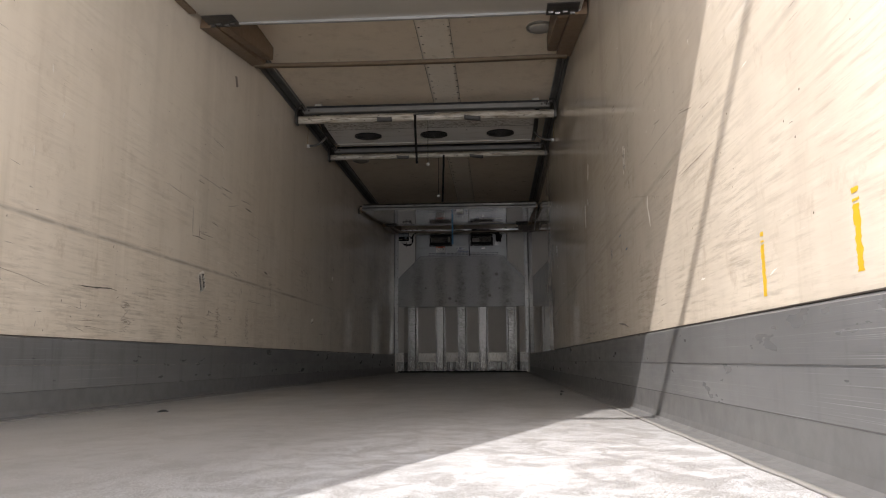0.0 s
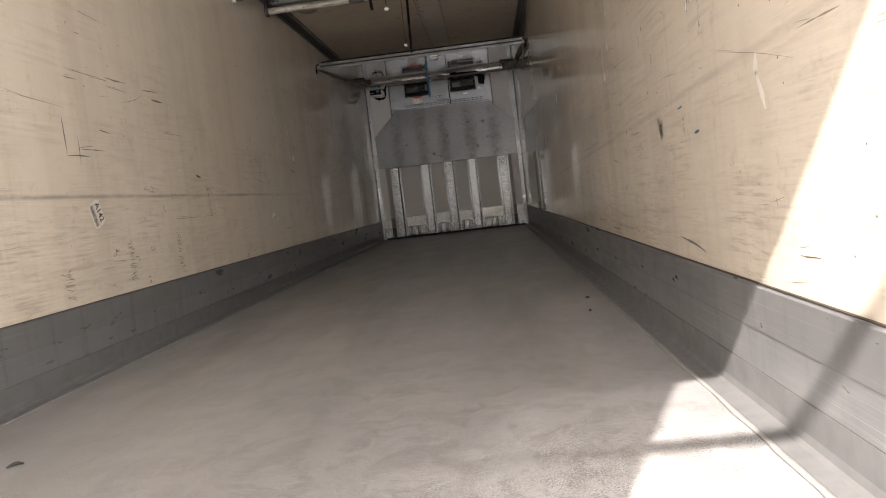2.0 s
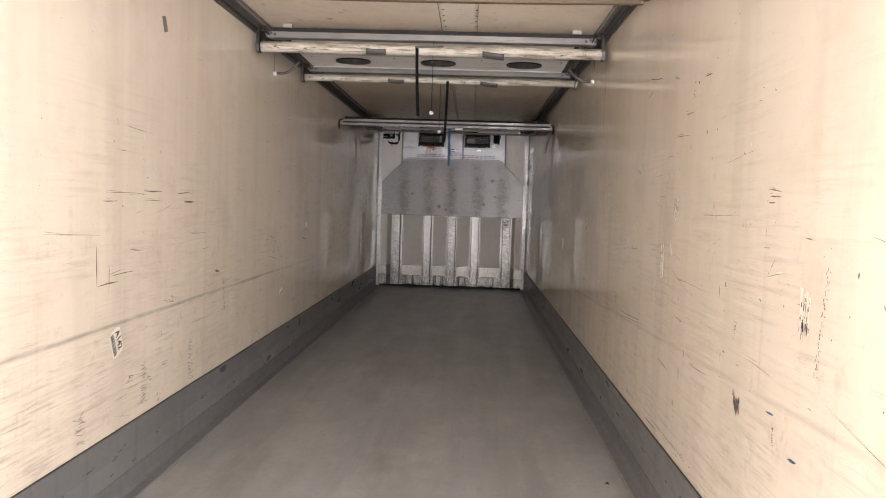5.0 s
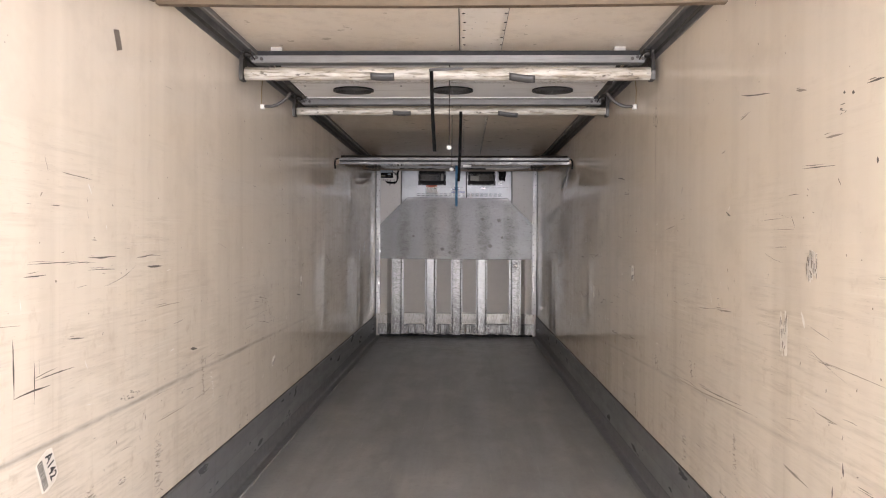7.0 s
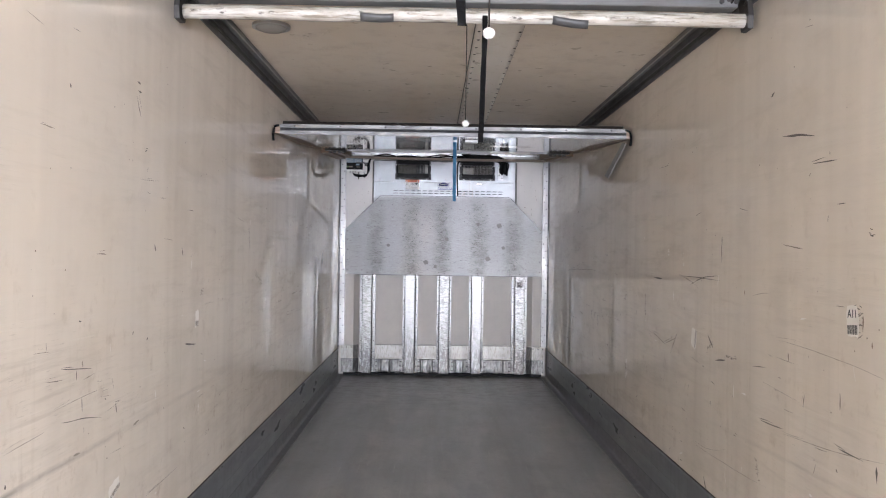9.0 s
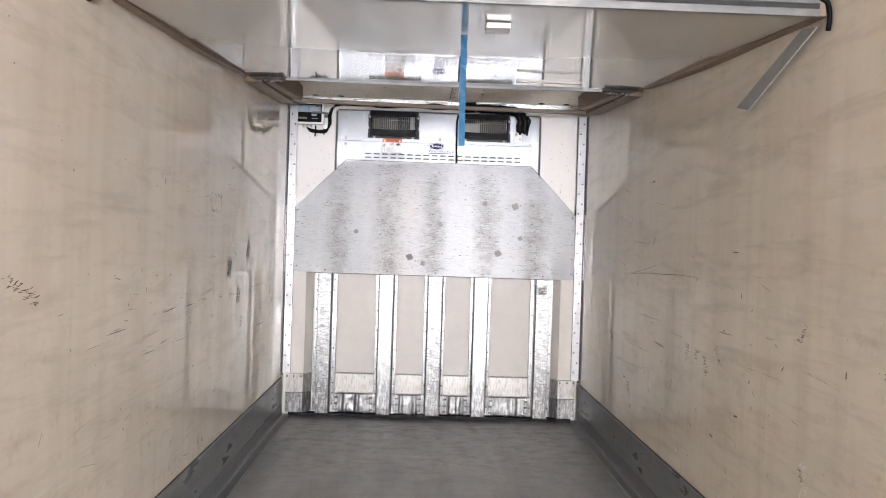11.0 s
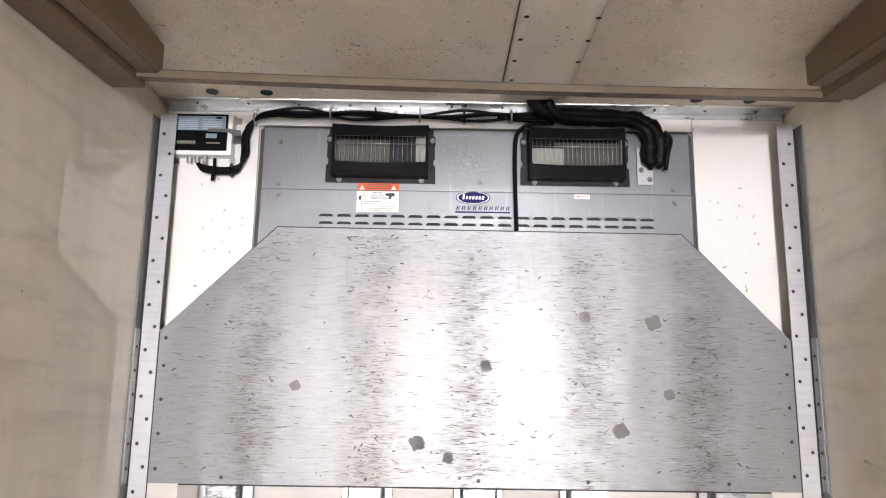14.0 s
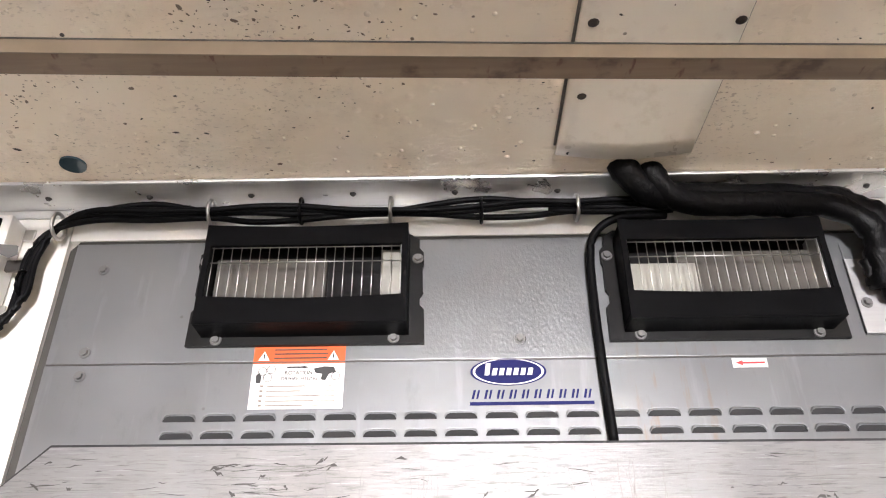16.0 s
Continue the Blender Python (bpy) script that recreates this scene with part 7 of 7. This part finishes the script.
dark_right_b = [(10.71, 1.354, 0.585, 180, 0.0048), (11.21, 0.992, 0.261, -172, 0.007), (10.95, 0.955, 0.205, 165, 0.0062), (9.3, 0.968, 0.053, -75, 0.0038), (9.67, 0.794, 0.2, 178, 0.0079), (9.07, 0.832, 0.149, -179, 0.0053), (8.85, 0.832, 0.048, -98, 0.0095), (9.08, 0.761, 0.014, -126, 0.0086), (9.93, 0.673, 0.014, -120, 0.017), (10.31, 0.373, 0.068, -129, 0.0116), (12.44, 0.986, 0.453, 180, 0.0013), (14.1, 0.633, 0.207, -124, 0.0189), (12.39, 1.289, 0.027, -92, 0.0085), (12.44, 0.762, 0.05, 178, 0.0078), (14.26, 1.294, 1.404, -180, 0.0053), (12.16, 1.129, 0.085, -178, 0.0019), (12.98, 1.436, 0.019, -129, 0.0079), (12.5, 1.46, 0.071, -178, 0.0042)]
dark_right_c = [(12.69, 0.623, 0.045, -171, 0.0065), (12.88, 0.983, 0.05, -95, 0.0284), (12.62, 0.965, 0.05, -174, 0.0172)]
grey_right_a = [(6.42, 1.1, 0.502, 180, 0.0029), (7.09, 0.675, 0.182, -96, 0.028), (7.8, 0.486, 0.152, -95, 0.0392), (5.6, 1.032, 0.057, -98, 0.0196), (5.78, 1.127, 0.041, -110, 0.0108), (6.37, 0.932, 0.145, -177, 0.0037), (6.01, 1.375, 0.41, 180, 0.0035), (6.6, 0.693, 0.189, -174, 0.0073), (5.47, 0.922, 0.2, -177, 0.0035), (9.47, 0.786, 0.671, 176, 0.0033), (10.45, 0.5, 0.851, 180, 0.0032), (9.53, 1.14, 0.723, 180, 0.0026), (9.06, 1.018, 0.058, -97, 0.0101), (9.71, 0.624, 0.095, -113, 0.0185), (9.48, 1.514, 0.156, -172, 0.0043), (12.66, 1.027, 0.079, -136, 0.0216), (13.64, 0.668, 0.039, -122, 0.0159), (13.29, 1.019, 0.221, -179, 0.0032)]
grey_right_b = [(12.63, 1.099, 0.174, 180, 0.0032), (12.87, 0.702, 0.035, -117, 0.0122)]
pale_right = [(10.91, 1.519, 0.06, -93, 0.0208), (10.65, 1.485, 0.08, -92, 0.0142), (12.99, 1.428, 0.012, -131, 0.0067), (12.45, 0.76, 0.012, -153, 0.0092)]
dark_left_front = [(14.08, 0.973, 0.059, -99, 0.0144), (14.92, 1.104, 0.063, -77, 0.0112), (13.73, 1.12, 0.175, -2, 0.0043), (13.5, 1.12, 0.078, -4, 0.0043), (13.3, 1.344, 0.117, 2, 0.0043), (13.66, 1.467, 0.014, -39, 0.0075), (13.87, 1.364, 0.02, -57, 0.0075), (13.93, 1.838, 0.012, -53, 0.0064), (13.28, 1.663, 0.033, -70, 0.0128), (13.31, 1.61, 0.064, -24, 0.0064), (14.48, 0.856, 0.259, 0, 0.0086), (13.54, 1.213, 0.012, -45, 0.0075), (13.22, 1.082, 0.037, 35, 0.0027)]
grey_left_front = [(15.02, 1.009, 0.082, -64, 0.0128), (13.73, 1.12, 0.057, -94, 0.0053), (13.35, 1.024, 0.07, 12, 0.0064), (13.24, 1.157, 0.162, 7, 0.0043), (14.12, 1.902, 0.137, -132, 0.0053), (14.07, 1.782, 0.03, -76, 0.0096), (13.16, 1.532, 0.088, 2, 0.0016), (13.25, 1.506, 0.192, 1, 0.0016), (14.17, 1.115, 0.821, 5, 0.0032), (13.38, 1.669, 0.132, 10, 0.015), (13.38, 1.664, 0.04, -91, 0.0048), (13.51, 1.694, 0.02, -66, 0.0043), (13.63, 1.755, 0.076, 6, 0.0043), (13.71, 1.856, 0.07, 10, 0.0064), (13.17, 1.128, 0.089, -4, 0.0064), (13.46, 1.173, 0.107, -169, 0.0027)]
dark_left_told = [(14.03, 0.975, 0.085, -82, 0.030), (14.90, 1.095, 0.03, 40, 0.008), (14.92, 1.075, 0.04, -60, 0.007), (14.95, 1.05, 0.03, 20, 0.008), (14.99, 1.02, 0.05, -70, 0.008), (15.01, 0.99, 0.03, 30, 0.006), (13.85, 1.355, 0.018, 80, 0.007), (13.862, 1.335, 0.014, 100, 0.007)]
dark_right_told = [(14.56, 0.905, 0.03, 250, 0.007), (14.55, 0.885, 0.03, 300, 0.008), (14.53, 0.87, 0.035, 230, 0.007), (14.50, 0.85, 0.03, 290, 0.008)]
dark_right_front = [(13.59, 1.538, 0.073, -58, 0.008), (14.26, 1.364, 0.03, -160, 0.01), (14.57, 0.89, 0.133, -157, 0.008), (14.04, 0.617, 0.078, -100, 0.018), (14.18, 0.63, 0.048, -169, 0.01), (14.82, 0.499, 0.031, -123, 0.012), (13.94, 1.263, 0.044, -144, 0.008), (13.42, 0.845, 0.021, 180, 0.005), (13.67, 1.86, 0.035, -177, 0.008)]
grey_right_front = [(13.73, 1.854, 0.107, 178, 0.012), (13.67, 1.671, 0.083, -92, 0.004), (14.91, 1.085, 0.357, -100, 0.018), (14.33, 1.87, 0.157, -168, 0.012), (13.59, 1.73, 0.186, -173, 0.0025), (15.23, 1.323, 0.061, -165, 0.015), (14.43, 0.72, 0.69, 177, 0.005), (13.85, 1.064, 0.42, -179, 0.005), (14.87, 1.117, 0.093, -125, 0.015), (14.16, 0.876, 0.242, -174, 0.006), (14.05, 1.509, 0.373, -178, 0.004), (13.37, 0.926, 0.182, 3, 0.008)]

dark_left_more = [(9.41, 2.034, 0.084, -61, 0.0049), (9.41, 2.09, 0.034, -12, 0.0073), (9.42, 2.057, 0.034, -10, 0.0073), (8.89, 1.966, 0.014, -60, 0.0082), (9.5, 1.857, 0.03, -53, 0.0156), (9.61, 1.481, 0.031, -63, 0.0084), (11.15, 1.59, 0.124, -74, 0.0189), (9.94, 1.471, 0.039, -64, 0.0103), (10.22, 1.25, 0.047, 24, 0.0161), (11.31, 1.331, 0.206, -23, 0.027)]
grey_left_more = [(8.72, 1.815, 0.08, 5, 0.0032), (9.09, 1.444, 0.078, 0, 0.0038), (8.95, 0.813, 0.045, 4, 0.0107)]
dark_right_more = [(6.08, 1.92, 0.091, 179, 0.0064), (6.21, 1.92, 0.013, -171, 0.0085), (6.16, 1.911, 0.016, -169, 0.0083), (6.48, 1.718, 0.229, -178, 0.0038), (7.21, 1.603, 0.059, -161, 0.0098), (6.02, 1.708, 0.019, -99, 0.0079), (8.96, 1.322, 0.111, -92, 0.03), (9.6, 2.109, 0.033, 155, 0.0091), (9.26, 1.801, 0.163, -179, 0.006), (11.19, 1.329, 0.161, -179, 0.0103), (11.38, 1.218, 0.136, -93, 0.0173), (10.29, 1.003, 0.106, 155, 0.0139), (10.06, 1.004, 0.137, 178, 0.013), (11.84, 1.213, 0.112, -49, 0.0207), (11.87, 0.715, 0.059, -109, 0.014), (8.9, 1.539, 0.023, -160, 0.0122)]
grey_right_more = [(7.05, 1.968, 0.111, 170, 0.0047), (6.32, 1.799, 0.113, -178, 0.0054), (7.91, 0.758, 1.067, 179, 0.0059), (7.31, 1.174, 0.177, 180, 0.0076), (6.53, 1.989, 0.078, -172, 0.0078), (9.43, 1.101, 0.031, -99, 0.0082)]
pale_right_more = [(11.84, 0.739, 0.116, -101, 0.03)]
gouge_right = [(4.956 + 0.0017 * i + 0.004 * math.sin(i * 1.9), 1.262 - 0.0115 * i, 0.012 + 0.004 * math.sin(i * 2.7), 270 + 35 * math.sin(i * 1.3), 0.0032 + 0.0014 * math.sin(i * 0.9)) for i in range(25)]
gouge_right += [(4.949 + 0.0017 * i, 1.25 - 0.0115 * i, 0.010, 200 + 20 * math.sin(i), 0.0020) for i in range(0, 25, 2)]

def add_marks(s, wall, name, material, label, told, seed):
    """Single marks told one by one: start, length, angle and width."""
    bm = bmesh.new()
    rnd = random.Random(seed)
    for y, z, length, angle, width in told:
        if width >= 0.012:
            rubbed(bm, s, y, z, length, angle, width * 1.2, rnd)
            continue
        stroke(bm, s, y, z, length, angle, width * (1.25 if length < 0.2 else 0.85), rnd, 0.25 if length < 0.1 else 0.05)
        if length > 0.05 and width < 0.008:
            stroke(bm, s, y + rnd.uniform(-0.01, 0.03), z + rnd.uniform(0.004, 0.012), length * rnd.uniform(0.3, 0.7), angle + rnd.uniform(-3, 3), width * 0.5, rnd, 0.2)
    part(name, bm, material, wall, label, "stuff")


add_marks(-1, wall_left, "scratches", M["scuff"], "dark scratches and gouges", dark_left_a + dark_left_b + dark_left_c, 2)
add_marks(-1, wall_left, "smears", M["mark"], "grey smears", grey_left_a + grey_left_b, 3)
add_marks(-1, wall_left, "torn_spots", M["scuff_pale"], "pale torn spots", pale_left, 4)
add_marks(1, wall_right, "scratches", M["scuff"], "dark scratches and gouges", dark_right_a + dark_right_b + dark_right_c, 5)
add_marks(1, wall_right, "smears", M["mark"], "grey smears", grey_right_a + grey_right_b, 6)
add_marks(1, wall_right, "torn_spots", M["scuff_pale"], "pale torn spots", pale_right, 7)
add_marks(-1, wall_left, "scratches", M["scuff"], "dark scratches near the front wall", dark_left_front + dark_left_told, 12)
add_marks(-1, wall_left, "smears", M["mark"], "grey smears near the front wall", grey_left_front, 13)
add_marks(1, wall_right, "scratches", M["scuff"], "dark scratches near the front wall", dark_right_front + dark_right_told, 14)
add_marks(1, wall_right, "smears", M["mark"], "grey smears near the front wall", grey_right_front, 15)
add_marks(1, wall_right, "slanting_scratches", M["mark"], "long grazes rising towards the doors", [(4.73, 0.999, 0.70, 179, 0.0030), (4.04, 1.0, 0.16, 192, 0.005), (4.08, 0.80, 0.40, 182, 0.0032), (4.36, 0.853, 0.18, 180, 0.003), (3.78, 0.927, 0.08, 180, 0.003), (4.92, 0.91, 0.55, 190, 0.0022)], 8)
add_marks(-1, wall_left, "scratches", M["scuff"], "dark scratches and nicks", dark_left_more, 41)
add_marks(-1, wall_left, "smears", M["mark"], "grey rubbed smears", grey_left_more, 42)
add_marks(1, wall_right, "scratches", M["scuff"], "dark scratches and nicks", dark_right_more, 43)
add_marks(1, wall_right, "smears", M["mark"], "grey rubbed smears", grey_right_more, 44)
add_marks(1, wall_right, "torn_spots", M["scuff_pale"], "pale torn spots", pale_right_more, 45)
add_marks(1, wall_right, "gouges", M["scuff"], "broken upright gouge", gouge_right, 60)
make_scuffs(-1, wall_left, 11, 240, [
    (10.00, 1.035, 0.16, -8, 0.010), (7.0, 1.395, 0.25, 2, 0.005), (6.60, 1.405, 0.22, -3, 0.006), 
    (6.93, 0.86, 0.10, -15, 0.012), 
    (6.15, 0.99, 0.18, 90, 0.008), (6.15, 0.99, 0.20, 5, 0.006), (4.9, 0.56, 0.35, 3, 0.008)])
make_scuffs(1, wall_right, 23, 220, [
    (6.10, 0.372, 0.55, 1, 0.012), (5.12, 0.36, 0.30, 4, 0.010), (5.24, 0.71, 0.06, 90, 0.014), (10.20, 1.02, 0.10, 35, 0.010),
    (10.05, 0.985, 0.12, -10, 0.010), (10.75, 1.03, 0.16, -50, 0.006), (10.15, 1.37, 0.40, 0, 0.005), (9.25, 1.90, 0.25, 8, 0.008), (8.88, 1.535, 0.025, 60, 0.024),
    (6.2, 1.86, 0.03, 60, 0.030), (6.75, 2.02, 0.30, 14, 0.008), (13.0, 0.92, 0.08, 80, 0.040), (12.75, 0.88, 0.09, 70, 0.040), (14.55, 0.92, 0.12, 70, 0.010)])

# small brown spots and drips
brown_right = [(8.93, 1.283, 0.05, -90, 0.007), (8.88, 1.208, 0.02, -90, 0.006), (8.33, 0.791, 0.06, -90, 0.012), (7.85, 0.997, 0.02, -90, 0.005), (7.63, 0.891, 0.04, -90, 0.012), (7.59, 1.253, 0.02, -90, 0.005), (8.81, 0.386, 0.05, -90, 0.008), (7.18, 1.363, 0.02, -90, 0.005), (9.84, 1.32, 0.025, -90, 0.006), (10.84, 1.009, 0.02, -90, 0.004), (7.44, 0.756, 0.03, -90, 0.006)]
add_marks(1, wall_right, "brown_spots", M["brown"], "small brown spots and drips", brown_right, 46)

# glue outline of a lost notice
glue = random.Random(17)
told = []
for z0, z1, y0, y1, n in ((1.680, 1.670, 13.295, 13.505, 9), (1.600, 1.595, 13.295, 13.505, 9)):
    told += [(y0 + (y1 - y0) * (i + glue.uniform(0, 0.6)) / n, z0 + glue.gauss(0, 0.006), glue.uniform(0.015, 0.035), glue.uniform(-35, 35), glue.uniform(0.004, 0.010)) for i in range(n)]
for y0 in (13.30, 13.50):
    told += [(y0 + glue.gauss(0, 0.006), 1.595 + 0.09 * i / 7, glue.uniform(0.012, 0.03), glue.uniform(60, 120), glue.uniform(0.004, 0.009)) for i in range(7)]
add_marks(-1, wall_left, "glue_outline", M["mark"], "grey glue outline of a lost notice", told, 18)

# torn plugs of the wall surface
bm = bmesh.new()
rnd = random.Random(4)
for y, z, l, a, w in ((4.555, 0.72, 0.10, 85, 0.035), (6.45, 1.19, 0.06, 80, 0.02), (4.60, 0.80, 0.05, 100, 0.03)):
    stroke(bm, 1, y, z, l, a, w, rnd, 0.8)
part("torn_patches", bm, M["scuff_pale"], wall_right, "pale torn patches of the wall surface", "stuff")
bm = bmesh.new()
for y, z, l, a, w in ((5.13, 0.712, 0.055, 178, 0.011), (5.30, 0.80, 0.06, 175, 0.007)):
    stroke(bm, 1, y, z, l, a, w, rnd, 0.2)
part("blue_rub", bm, M["blue"], wall_right, "blue rub mark", "stuff")

# yellow markings near the doors
for y, z0, z1, w in ((3.357, 0.352, 0.497, 0.0215), (2.908, 0.356, 0.497, 0.0225)):
    bm = bmesh.new()
    n = 30
    rows = []
    for i in range(n + 1):
        z = z0 + (z1 - z0) * i / n
        ww = w * rnd.uniform(0.75, 1.2)
        c = y + 0.0012 * math.sin(i * 0.7) + rnd.uniform(-0.0015, 0.0015)
        rows.append([bm.verts.new((W - 0.0008, c + k * ww / 2, z)) for k in (-1, 1)])
    for i, (p, q) in enumerate(zip(rows, rows[1:])):
        if i not in (24, 26, 27):
            bm.faces.new((p[0], q[0], q[1], p[1]))
    solid("yellow_mark", bm, M["yellow"], "worn yellow upright stripe marked on the wall", "mark", (W - 0.001, y, z0), "yellow marks")

# pencilled number and seam on the wall
num = thing("wall_number", "number drawn in pencil on the wall", "number", (W - 0.0005, 8.42, 2.20))


def thin_ring(bm, y, z, ry, rz, w):
    """A thin drawn loop lying on the right wall."""
    n = 20
    rows = [[bm.verts.new((W - 0.0008, y + (ry + d) * math.cos(a), z + (rz + d) * math.sin(a))) for d in (-w, w)] for a in [2 * math.pi * k / n for k in range(n)]]
    for k in range(n):
        p, q = rows[k], rows[(k + 1) % n]
        bm.faces.new((p[0], q[0], q[1], p[1]))


bm = bmesh.new()
thin_ring(bm, 8.409, 2.230, 0.024, 0.027, 0.0014)
thin_ring(bm, 8.407, 2.174, 0.028, 0.029, 0.0014)
stroke(bm, 1, 8.463, 2.158, 0.104, 93, 0.0035, rnd, 0.03)
part("digits", bm, M["ink"], num, "pencilled digits")
bm = bmesh.new()
stroke(bm, 1, 8.417, 1.755, 0.38, 90, 0.003, rnd, 0.01)
part("pencil_line", bm, M["scuff"], num)
# grey diamond
bm = bmesh.new()
vs = [bm.verts.new((-W + 0.0008, y, z)) for y, z in ((6.795, 2.275), (6.825, 2.20), (6.872, 2.215), (6.842, 2.285))]
bm.faces.new(vs)
solid("wall_patch", bm, M["ink_faded"], "small grey patch stuck on the wall", "patch", (-W, 6.83, 2.24))

# litter on the floor
def make_scrap(y, x, length, turn, label):
    bm = bmesh.new()
    tube_path(bm, spline([(x - math.cos(turn) * length / 2, y - math.sin(turn) * length / 2, 0.004), (x, y + 0.004, 0.009), (x + math.cos(turn) * length / 2, y + math.sin(turn) * length / 2, 0.005)], 4), [0.002, 0.003, 0.004, 0.005, 0.005, 0.005, 0.004, 0.003, 0.002], 6)
    return solid("scrap", bm, M["ink"], label, "scrap", (x, y, 0), "floor scraps")


make_scrap(4.846, -0.79, 0.045, 0.6, "dark splinter lying on the floor")
make_scrap(6.80, 1.064, 0.022, -0.4, "dark crumb lying on the floor")
make_scrap(6.39, 1.025, 0.012, 0.3, "dark crumb lying on the floor")
